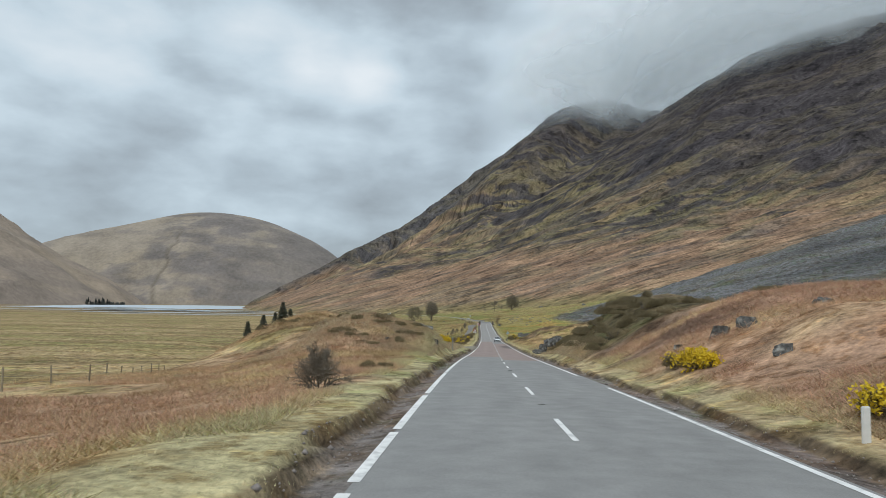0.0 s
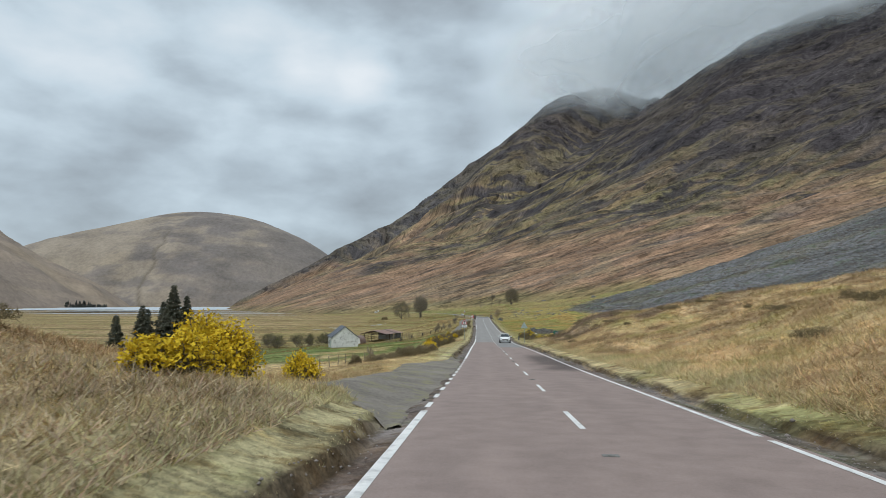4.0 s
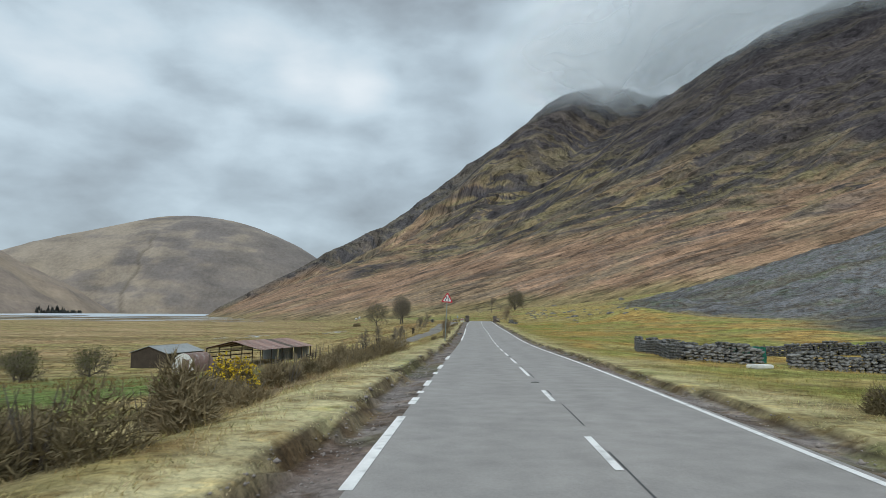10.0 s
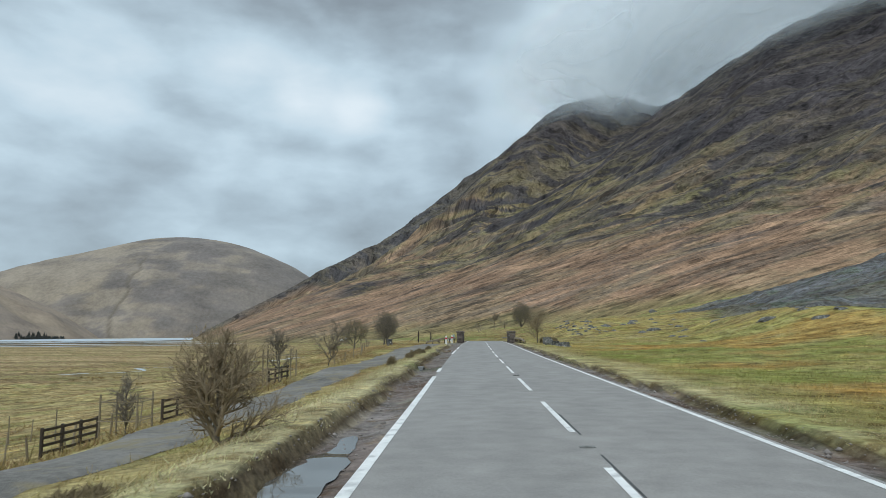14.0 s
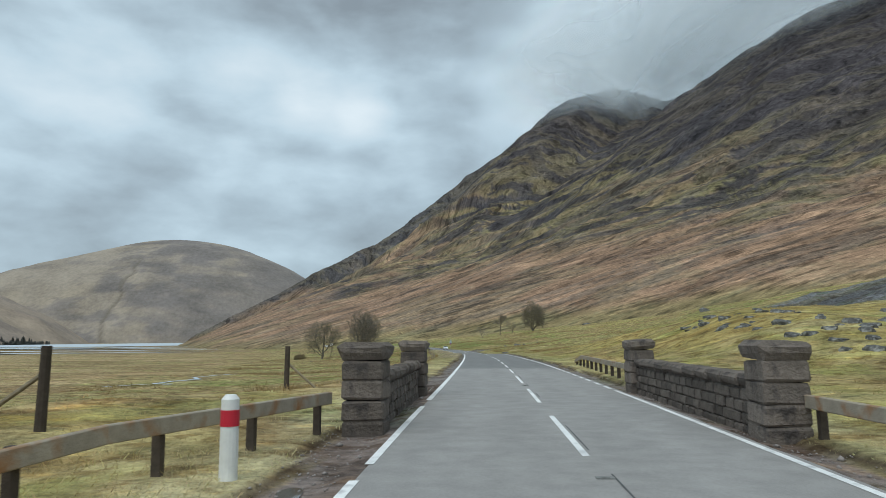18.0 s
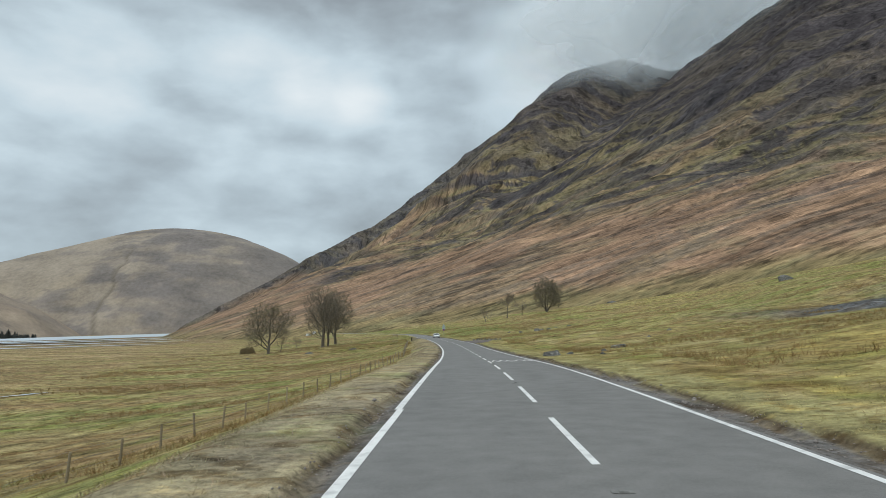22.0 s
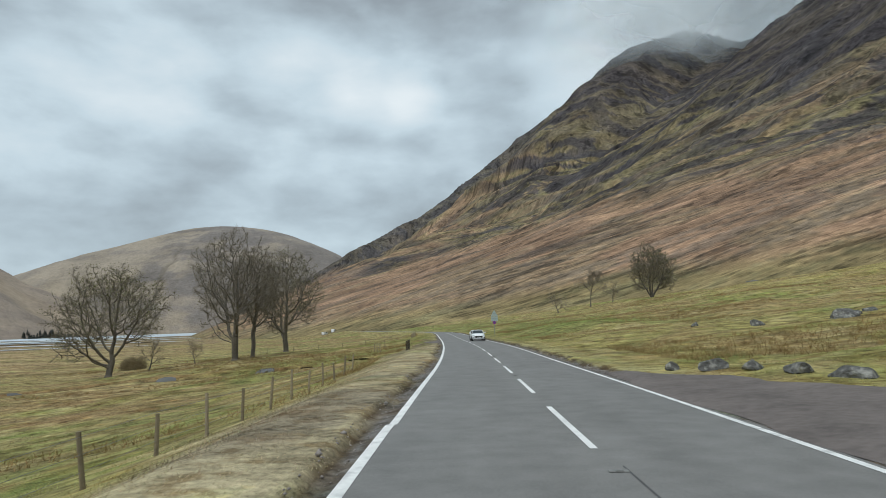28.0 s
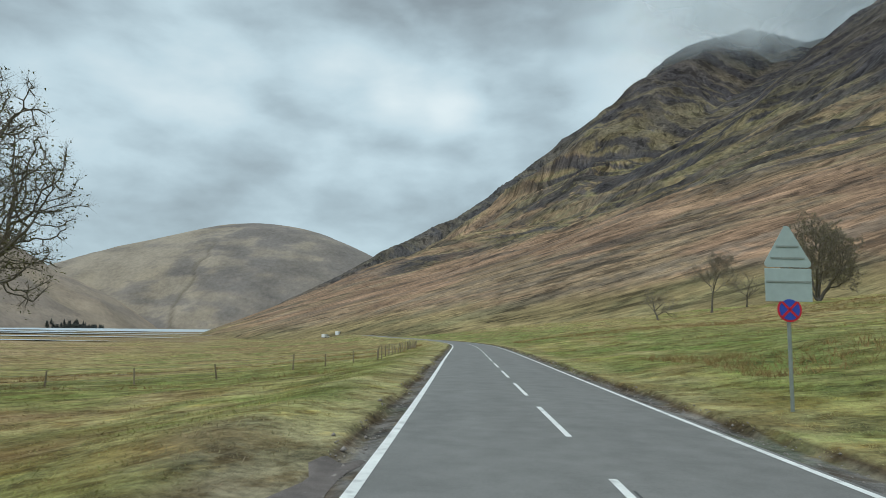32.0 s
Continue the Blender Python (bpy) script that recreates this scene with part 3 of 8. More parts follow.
    c = blend(c, (0.165, 0.21, 0.06), (d > 0) * smooth(690, 715, s) * smooth(4.8, 6.0, d) * (1 - smooth(24, 36, d)) * smooth(-0.8, 0.1, n1 + 0.4 * n2) * 0.6)
    # ochre tussocks in the bright field
    c = blend(c, (0.42, 0.275, 0.085), (d > 0) * smooth(205, 225, s) * (1 - smooth(385, 410, s)) * smooth(6.5, 9, d) * (1 - smooth(50, 70, d)) * smooth(0.12, 0.42, fbm(x / 8, y / 4.5, 4, 83)) * 0.75)
    c = blend(c, (0.24, 0.27, 0.07), (d > 0) * smooth(205, 225, s) * (1 - smooth(385, 410, s)) * smooth(6, 8, d) * (1 - smooth(50, 70, d)) * smooth(0.1, 0.4, -fbm(x / 8, y / 4.5, 4, 83)) * 0.6)
    # gravel beside the asphalt
    c = blend(c, blend(np.zeros(c.shape) + np.array(GRAVEL), (0.20, 0.16, 0.14), smooth(0, 0.6, n2)), 1 - smooth(gravel - 0.15, gravel + 0.02, edge))
    c = blend(c, (0.165, 0.158, 0.148), (1 - smooth(gravel - 0.15, gravel + 0.02, edge)) * smooth(440, 470, s) * 0.8)
    return c


def spaced(points):
    """Even steps between (value, step) stops."""
    out = [points[0][0]]
    for (a, st), (b, _) in zip(points, points[1:]):
        n = max(1, int(round((b - a) / st)))
        out += list(np.linspace(a, b, n + 1)[1:])
    return np.array(out)


S_ROWS = spaced([(-60, 1.6), (790, 4), (900, 10), (1200, 25), (2000, 60), (5000, 60)])
_dr = spaced([(3.2, 0.16), (5.6, 0.4), (9, 0.9), (22, 1.8), (60, 4), (160, 9), (340, 40), (800, 90), (1700, 90)])
_dl = spaced([(3.35, 0.16), (5.8, 0.4), (9, 0.9), (22, 1.8), (60, 5), (120, 12), (300, 30), (900, 80), (3600, 80)])
D_COLS = np.r_[-_dl[::-1], 0.0, _dr]
SS, DD = np.meshgrid(S_ROWS, D_COLS, indexing="ij")
GX, GY = sheet(SS, DD)
GZ, GE, GG = height(SS, DD, GX, GY)
GZ = np.where(np.abs(DD) < 3.3, np.interp(SS, _s, _z) - 0.12, GZ)
GC = ground_cover(SS, DD, GX, GY, GE, GG)

# scree that has run out from the gully over the apron
def scree_mask(x, y):
    n = fbm(x / 40, y / 40, 4, 71)
    top = y - (628 + 0.22 * (x - 100)) + 26 * n
    return smooth(-8, 12, x - 72 + 14 * n + 0.05 * (y - 480)) * (1 - smooth(-25, 12, top)) * smooth(235, 300, y + 20 * n)


_sm = scree_mask(GX, GY) * smooth(38, 50, DD)
_run = fbm((GX * 0.35 + GY) / 16, (GX - 0.35 * GY) / 120, 4, 91, 0.6)
GZ = GZ + _sm * fbm(GX / 7, GY / 7, 3, 97) * 0.9
GC = blend(GC, SLATE, _sm)
GC = blend(GC, (0.19, 0.195, 0.205), _sm * smooth(0.1, 0.5, _run) * 0.7)
GC = blend(GC, (0.075, 0.078, 0.085), _sm * smooth(0.1, 0.5, -_run) * 0.7)
GC = blend(GC, (0.20, 0.175, 0.075), _sm * smooth(0.35, 0.65, fbm((GX * 0.35 + GY) / 22, (GX - 0.35 * GY) / 70, 4, 95)) * 0.25)
ground = tagged(new("ground", grid_mesh("ground", GX, GY, GZ, M_GROUND, GC)), "rough moorland turf, dead bracken and damp valley grass", "ground", kind="structure")

# ---------------------------------------------------------------- the mountain, far hill and side hill
def slope_cover(x, y, z, w, steep, seed):
    n1 = fbm(x / 260, y / 260, 4, seed)
    n2 = fbm(x / 70, y / 70, 4, seed + 9)
    c = np.zeros(x.shape + (3,)) + np.array((0.172, 0.132, 0.088))
    c = blend(c, (0.165, 0.138, 0.080), smooth(0.0, 0.5, n1))
    c = blend(c, (0.325, 0.205, 0.132), (1 - smooth(60, 230, z + 60 * n1)) * 0.9)
    c = blend(c, (0.27, 0.22, 0.13), smooth(0.25, 0.6, n2) * 0.5)
    return c, n1, n2


u_ax, w_ax, foot = np.array((-0.72, 0.69)), np.array((0.69, 0.72)), np.array((9.0, 1041.0))
U = spaced([(-1500, 22), (-620, 4.5), (1480, 6)])
W = spaced([(-420, 12), (0, 4.5), (1500, 18), (2100, 18)])
UU, WW = np.meshgrid(U, W, indexing="ij")
ridge_w = np.interp(U, [-1500, -350, -50, 250, 489, 700, 956, 1000, 1075, 1157, 1230, 1288, 1500], [1250, 1300, 1280, 1330, 1600, 1400, 1159, 1058, 879, 688, 515, 380, 300])[:, None]
ridge_z = np.interp(U, [-1500, -350, -145, 112, 300, 489, 600, 760, 956, 1000, 1075, 1157, 1230, 1288, 1500], [830, 800, 785, 745, 728, 755, 750, 705, 545, 462, 302, 172, 68, -15, -45])[:, None]
MX = foot[0] + UU * u_ax[0] + WW * w_ax[0]
MY = foot[1] + UU * u_ax[1] + WW * w_ax[1]
foot_w = np.interp(U, [-1500, 250, 500, 800, 1100, 1288, 1500], [0, 0, 40, 150, 290, 385, 480])[:, None]
tau = (WW - foot_w) / np.maximum(ridge_w - foot_w, 40)
prof = np.interp(tau, [-0.35, 0, 0.17, 0.26, 0.35, 0.52, 0.70, 0.86, 1.0, 1.08, 1.5, 2.2, 4.0], [-0.2, 0.0, 0.105, 0.165, 0.225, 0.42, 0.65, 0.86, 1.0, 0.98, 0.6, -0.1, -0.3])
base = np.interp(UU, [-1500, -700, -250, 150, 400, 2700], [95, 60, 10, -10, -20, -21])
fall_off = np.interp(UU, [-1500, -50, 100, 230, 330, 450, 600, 720, 800, 900, 1000], [1.0, 1.0, 0.98, 0.92, 0.91, 0.98, 1.06, 1.05, 0.99, 0.98, 0.96])
fall_off = fall_off * (1 - 0.34 * np.exp(-(((UU - 1010) / 170) ** 2) - ((tau - 0.58) / 0.28) ** 2))
MZ = base + (ridge_z - base) * prof * fall_off
strength = smooth(0.02, 0.35, tau) * np.clip((ridge_z + 30) / 330, 0, 1)
MZ = np.where(tau < 0, np.minimum(MZ, base + 200 * tau - 2), MZ)
# gullies and ribs that run down the slope, and tilted ledges of rock across it, each a bench and a short steep face
warp = 60 * fbm(UU / 300, WW / 300, 3, 5)
ribs = -0.45 + ridged((UU + 0.9 * WW + warp) / 260, (WW - UU) / 900, 4, 7, 0.55)
dip = WW + 0.30 * UU + 0.55 * warp + 7 * fbm(UU / 60, WW / 60, 3, 6)
along = UU - 0.30 * WW
low_rise = np.interp(tau, [0, 0.3, 0.9, 1.0, 1.1], [0.25, 0.8, 1.0, 0.6, 0.6])
ledge_h, face = np.zeros(UU.shape), np.zeros(UU.shape)
for lam, amp, seed in ((88, 8.0, 11), (47, 4.6, 12), (25, 2.2, 13)):
    ph = dip / lam + 0.7 * fbm(along / (5.0 * lam), dip / (3.0 * lam), 3, seed)
    fr = ph - np.floor(ph)
    live = smooth(-0.25, 0.35, fbm(along / (2.2 * lam), np.floor(ph) * 3.7, 3, seed + 20))
    saw = np.where(fr < 0.76, -fr / 0.76, -1 + (fr - 0.76) / 0.24)
    ledge_h = ledge_h + amp * live * (saw + 0.5)
    face = np.maximum(face, live * smooth(0.70, 0.80, fr) * (1 - smooth(0.96, 1.0, fr)) * (1.0, 0.9, 0.8)[seed - 11])
MZ = MZ + strength * low_rise * (15 * ribs + ledge_h + 3 * fbm(UU / 45, WW / 45, 4, 23))
gz_u, gz_w = np.gradient(MZ, U, W)
steep = np.hypot(gz_u, gz_w)
MC, m1, m2 = slope_cover(MX, MY, MZ, WW, steep, 101)
rake = WW + 1.05 * UU + 0.8 * warp
streak = fbm(rake / 17, (UU - WW) / 210, 4, 331, 0.65)
patch = fbm(dip / 120, along / 300, 4, 341, 0.55)
upper = smooth(0.22, 0.72, tau + 0.10 * m1)
high = np.clip((ridge_z + 30) / 200, 0, 1)
# olive benches between the ledges on the middle slope, bracken and runnels below
MC = blend(MC, (0.182, 0.160, 0.080), smooth(-0.35, 0.25, patch + 0.25 * m2) * smooth(0.17, 0.30, tau + 0.05 * m2) * 0.8)
MC = blend(MC, (0.255, 0.222, 0.110), smooth(0.15, 0.6, fbm(dip / 30, along / 120, 4, 303)) * smooth(0.15, 0.30, tau) * (1 - 0.65 * upper) * 0.65)
MC = blend(MC, (0.35, 0.225, 0.14), smooth(0.15, 0.5, -streak) * 0.6 * (1 - 0.8 * upper))
MC = blend(MC, (0.15, 0.125, 0.10), smooth(0.22, 0.5, streak) * 0.6)
MC = blend(MC, (0.145, 0.12, 0.075), smooth(0.45, 0.85, tau + 0.12 * m1) * 0.6)
rock = np.clip(face * (0.35 + 0.9 * upper + 0.5 * patch), 0, 1) * smooth(0.08, 0.2, tau + 0.06 * m2) * high
rock = np.maximum(rock, smooth(0.30, 0.50, fbm(dip / 34, along / 110, 5, 301, 0.6) + 0.45 * patch + 0.34 * upper - 0.22) * smooth(0.12, 0.26, tau + 0.06 * m2) * high * 0.9)
MC = blend(MC, (0.058, 0.054, 0.062), rock * 0.92)
# the highest ground is bare and dark, and a dark gully cuts the face
MC = blend(MC, (0.062, 0.054, 0.057), smooth(280, 540, MZ + 100 * m1 + 0.30 * np.clip(150 - UU, -600, 600)) * 0.72)
MC = blend(MC, (0.055, 0.052, 0.058), np.exp(-(((UU + 30 - 0.10 * WW) / 34) ** 2)) * smooth(520, 640, WW) * (1 - smooth(860, 960, WW)) * 0.8)
MC = blend(MC, (0.105, 0.10, 0.10), smooth(720, 860, UU) * smooth(0.5, 0.8, tau + 0.1 * patch) * 0.6)
MC = blend(MC, SLATE, scree_mask(MX, MY) * (1 - smooth(60, 130, MZ + 40 * m1)))
MC = blend(MC, (0.19, 0.18, 0.07), (1 - smooth(0.0, 0.045, tau + 0.02 * m2)) * 0.6 * (1 - scree_mask(MX, MY)))
mountain_mesh = grid_mesh("mountain", MX, MY, MZ, M_SLOPE, MC)
strata = mountain_mesh.attributes.new("strata", "FLOAT_VECTOR", "POINT")
mixed_dip = dip * upper + (dip * 0.3 + rake * 0.7) * (1 - upper)
strata.data.foreach_set("vector", np.stack([mixed_dip / 36, along / 75, (UU - WW) / 260], -1).astype(np.float32).ravel())
mountain = tagged(new("mountain", mountain_mesh), "steep grass and bracken mountainside with dark rock bands", "mountain", kind="structure")


def hill(name, cx, cy, left, right, front, back, top, seed, colour, rough, label, p_left=1.0, p_right=1.0, p_front=1.0, gully=False):
    a = np.linspace(-1.15, 1.15, 220)
    A, B = np.meshgrid(a, a, indexing="ij")
    X = cx + np.where(A < 0, A * left, A * right)
    Y = cy + np.where(B < 0, B * front, B * back)
    r = np.hypot(A, B)
    ang = np.arctan2(B, A)
    cl, cr, cf = np.clip(-np.cos(ang), 0, 1) ** 2, np.clip(np.cos(ang), 0, 1) ** 2, np.sin(ang) ** 2
    p = p_left * cl + p_right * cr + p_front * cf
    Z = -26 + (top + 26) * (1 - np.clip(r, 0, 1.2) ** p)
    n = ridged((X + 150 * fbm(X / 500, Y / 500, 3, seed)) / 420, Y / 620, 4, seed) - 0.45
    k = smooth(0.0, 0.25, 1.1 - r) * smooth(0.05, 0.45, r)
    Z = Z + rough * n * k
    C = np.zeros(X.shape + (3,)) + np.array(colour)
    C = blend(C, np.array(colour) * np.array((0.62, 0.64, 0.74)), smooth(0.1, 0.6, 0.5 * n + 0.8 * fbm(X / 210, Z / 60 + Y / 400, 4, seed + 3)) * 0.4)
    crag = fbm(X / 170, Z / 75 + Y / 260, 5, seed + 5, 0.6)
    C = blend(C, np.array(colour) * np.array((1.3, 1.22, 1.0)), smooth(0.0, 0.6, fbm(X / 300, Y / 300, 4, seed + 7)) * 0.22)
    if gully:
        # the right half's shade is put into the colour, darker and bluer
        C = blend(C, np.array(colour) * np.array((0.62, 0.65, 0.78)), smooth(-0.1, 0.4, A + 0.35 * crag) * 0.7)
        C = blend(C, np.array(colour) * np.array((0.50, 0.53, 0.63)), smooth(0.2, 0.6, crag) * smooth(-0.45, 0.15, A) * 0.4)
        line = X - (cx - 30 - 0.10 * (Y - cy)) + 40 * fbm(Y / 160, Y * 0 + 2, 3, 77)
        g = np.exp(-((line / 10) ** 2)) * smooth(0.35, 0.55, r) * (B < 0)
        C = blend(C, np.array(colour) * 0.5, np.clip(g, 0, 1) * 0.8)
        Z = Z - 7 * g
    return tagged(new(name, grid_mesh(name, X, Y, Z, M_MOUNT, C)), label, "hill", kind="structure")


# far hill's base colour is lightened and muted to carry the haze of distance
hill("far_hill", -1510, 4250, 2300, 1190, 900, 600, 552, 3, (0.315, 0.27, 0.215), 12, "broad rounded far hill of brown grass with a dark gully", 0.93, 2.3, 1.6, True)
hill("side_hill", -2330, 2500, 1400, 1080, 1290, 1400, 690, 13, (0.315, 0.255, 0.20), 26, "steep brown grassy hill on the far side of the valley")


# the loch, a water sheet with an uneven shore, and mud flats round it
def blob(name, cx, cy, rx, ry, z, material, seed, label, turn=0.0, wob=0.25):
    k = 160
    th = np.linspace(0, 2 * math.pi, k, endpoint=False)
    r = 1 + wob * fbm(np.cos(th) * 2 + 5, np.sin(th) * 2 + 9, 4, seed)
    rings = np.linspace(0, 1, 6)
    X = cx + np.outer(rings, r * np.cos(th) * rx) * math.cos(turn) - np.outer(rings, r * np.sin(th) * ry) * math.sin(turn)
    Y = cy + np.outer(rings, r * np.cos(th) * rx) * math.sin(turn) + np.outer(rings, r * np.sin(th) * ry) * math.cos(turn)
    X, Y = np.c_[X, X[:, :1]], np.c_[Y, Y[:, :1]]
    return tagged(new(name, grid_mesh(name, X, Y, np.zeros(X.shape) + z, material)), label, "water", kind="structure")


blob("water", -770, 2520, 440, 880, -19.6, M_WATER, 5, "pale still water of the valley lake", 0.0, 0.2)

for i, (x, y, rx, ry) in enumerate(((-560, 1480, 190, 44), (-430, 1160, 150, 22), (-640, 1290, 170, 26), (-780, 1580, 160, 40), (-350, 1030, 110, 13), (-480, 1330, 150, 24))):
    blob("water", x, y, rx, ry, -19.0, M_WATER, 30 + i, "shallow pale water lying on the mud flats", 0.25, 0.5)

# ---------------------------------------------------------------- cloud hanging on the summit ridge
M_CLOUD = bpy.data.materials.new("summit_cloud")
M_CLOUD.use_nodes = True
cn, cl_ = M_CLOUD.node_tree.nodes, M_CLOUD.node_tree.links
cn.clear()
c_out, c_mix, c_tr, c_df = (cn.new("ShaderNode" + k) for k in ("OutputMaterial", "MixShader", "BsdfTransparent", "BsdfDiffuse"))
c_at = cn.new("ShaderNodeVertexColor")
c_at.layer_name = "cover"
c_sep = cn.new("ShaderNodeSeparateColor")
cl_.new(c_at.outputs["Color"], c_sep.inputs[0])
c_df.inputs[0].default_value = (0.76, 0.81, 0.84, 1)
cl_.new(c_sep.outputs[0], c_mix.inputs[0])
cl_.new(c_tr.outputs[0], c_mix.inputs[1])
cl_.new(c_df.outputs[0], c_mix.inputs[2])
cl_.new(c_mix.outputs[0], c_out.inputs[0])
CU = np.arange(-1400, 900, 20.0)
kern = np.exp(-(np.linspace(-2.5, 2.5, 61) ** 2))
soft_w = np.convolve(np.pad(np.interp(np.arange(-1400, 900, 10.0), U, ridge_w[:, 0]), 30, "edge"), kern / kern.sum(), "valid")
for layer, (front, lift_, most) in enumerate(((330, -35, 0.38), (250, -20, 0.5), (170, 0, 0.6), (90, 15, 0.7), (10, 30, 0.8))):
    CH = np.arange(-280, 460, 14.0)
    A, B = np.meshgrid(CU, CH, indexing="ij")
    rw = np.interp(A, np.arange(-1400, 900, 10.0), soft_w) - front
    top = np.interp(A, [-1400, -350, -145, 112, 300, 489, 600, 700, 860], [810, 790, 775, 715, 690, 745, 770, 740, 640])
    X = foot[0] + A * u_ax[0] + rw * w_ax[0]
    Y = foot[1] + A * u_ax[1] + rw * w_ax[1]
    Z = top + B + lift_
    wisps = fbm(A / 190 + layer * 7, B / 120, 4, 401 + layer, 0.5)
    alpha = smooth(-150, 70, B + 55 * wisps) * (1 - smooth(20, 400, B + 60 * wisps)) * smooth(-1400, -1300, A) * (1 - smooth(520, 860, A + 50 * wisps))
    ob = new("cloud", grid_mesh("cloud", X, Y, Z, M_CLOUD, np.repeat(alpha[..., None] * most, 3, -1)))
    tagged(ob, "grey cloud hanging on the mountain ridge", "cloud", kind="structure")

# ---------------------------------------------------------------- road surface and markings
S_ROAD = spaced([(-60, 1.5), (900, 6), (1300, 6)])
D_ROAD = np.array([-3.62, -3.5, -3.36, -2.6, -1.8, -1.0, -0.3, 0.0, 0.3, 1.0, 1.8, 2.6, 3.13, 3.3, 3.42])
RS, RD = np.meshgrid(S_ROAD, D_ROAD, indexing="ij")
edge_wob = 0.1 * fbm(RS / 1.7, RD * 0 + np.sign(RD) * 3, 3, 15)
RD2 = RD + np.where(np.abs(RD) > 3.4, edge_wob * np.sign(RD), 0)
RX, RY = sheet(RS, RD2)
RZ = np.interp(RS, _s, _z) + 0.02 * (1 - (RD / 3.4) ** 2) - np.where(np.abs(RD) > 3.4, 0.03, 0.0)
RC = np.zeros(RS.shape + (3,)) + np.array((0.268, 0.265, 0.257))
red = smooth(62.8, 63.4, RS + np.where(RD > 0, 9.5, 0)) * np.where(RD > 0.2, 1 - smooth(171, 171.8, RS), 1 - smooth(206, 208, RS))
RC = blend(RC, (0.300, 0.286, 0.270), smooth(205, 210, RS))
RC = blend(RC, (0.305, 0.235, 0.21), red)
RC = blend(RC, (0.198, 0.193, 0.185), smooth(452, 456, RS))
# a seep runs off the verge across the oncoming lane
RC = RC * (1 - 0.6 * smooth(122, 126, RS) * (1 - smooth(140, 150, RS)) * smooth(1.2, 1.7, RD + 0.4 * fbm(RS / 2.5, RD, 3, 19)))[..., None]
track = np.exp(-(((np.abs(RD) - 1.0) / 0.35) ** 2)) + np.exp(-(((np.abs(RD) - 2.6) / 0.35) ** 2))
RC = RC * (1 + 0.06 * fbm(RS / 3, RD * 2, 3, 9) - 0.05 * track)[..., None]
road = tagged(new("road", grid_mesh("road", RX, RY, RZ, M_ROAD, RC)), "two-lane asphalt road with a reddish resurfaced stretch", "road", kind="structure")


def part(name, bm, material, parent, label=""):
    me = bpy.data.meshes.new(name)
    bm.to_mesh(me)
    bm.free()
    if material:
        me.materials.append(material)
    ob = new(name, me)
    ob.parent = parent
    return tagged(ob, label)


def thing(name, loc, label, category, group="", rz=0.0, kind=""):
    ob = new(name)
    ob.empty_display_size = 0.1
    ob.matrix_world = pose(*loc, 0, 0, math.degrees(rz))
    return tagged(ob, label, category, group, kind)


def strip(name, s0, s1, d0, d1, lift=0.006, step=1.5):
    n = max(1, int(round((s1 - s0) / step)))
    S, D = np.meshgrid(np.linspace(s0, s1, n + 1), np.array([d0, d1]), indexing="ij")
    X, Y = sheet(S, D)
    Z = np.interp(S, _s, _z) + 0.02 * (1 - (D / 3.4) ** 2) + lift
    ob = new(name, grid_mesh(name, X, Y, Z, M_LINE))
    ob.parent = road
    return ob


# edge lines, worn through in places
rng = random.Random(4)
for a, b in ((-50, 4), (4.6, 9), (9.4, 17), (17.6, 30), (30.4, 104), (138, 216), (217, 219.5), (220.5, 226), (228, 233), (235, 241.0), (243, 244.4), (245.4, 246), (247.5, 249.3), (252, 253), (255, 257.5), (262, 266), (300, 316), (318, 346), (349, 352), (372, 384), (386, 396), (430, 512), (640, 1000)):
    strip("edge_line", a, b, -3.44, -3.27)
strip("edge_line", 512, 640, -3.51, -3.33)
for a in (401, 403.6, 406.2, 408.8, 411.4, 414.0, 416.6):
    strip("edge_line", a, a + 1.2, -3.43, -3.29)
strip("edge_line", 419, 428, -3.43, -3.29)
for a in np.arange(104.8, 137, 2.7):
    strip("edge_line", float(a), float(a) + 1.3, -3.43, -3.29)
for a, b in ((-50, 22), (30, 100), (100.5, 230), (230.6, 281.6), (282.2, 289.6), (291.3, 318), (321, 434), (451.5, 1000)):
    strip("edge_line", a, b, 3.06, 3.2)
for a in np.arange(435, 450, 2.4):
    strip("edge_line", a, a + 1.3, 3.06, 3.2)
# the dashes of the centre line: station of the near end against its count, the spacing being uneven where it was repainted
DASH_AT = [8.4, 36.7, 59.1, 73.9, 146.2, 170.7, 196.0, 220.3, 236.3, 297.3, 304.6, 330.5, 382.6, 410.6, 419.7, 447.4, 463.1, 504.7, 529.0, 554.7, 570.1, 628.1, 636.7, 699.0, 708.5, 738.9, 912.9]
DASH_NO = [0, 3, 6, 8, 16, 19, 22, 25, 27, 35, 36, 39, 45, 48, 49, 52, 54, 59, 62, 65, 67, 74, 75, 82, 83, 86, 106]
for k in range(-6, 100):
    s0 = float(np.interp(k, DASH_NO, DASH_AT)) if k >= 0 else 8.4 + 9.0 * k
    s1 = float(np.interp(k + 1, DASH_NO, DASH_AT)) if k >= 0 else s0 + 8.8
    strip("centre_dash", s0, s0 + (s1 - s0) * (0.34 if s0 < 245 else 0.62), -0.06, 0.06)

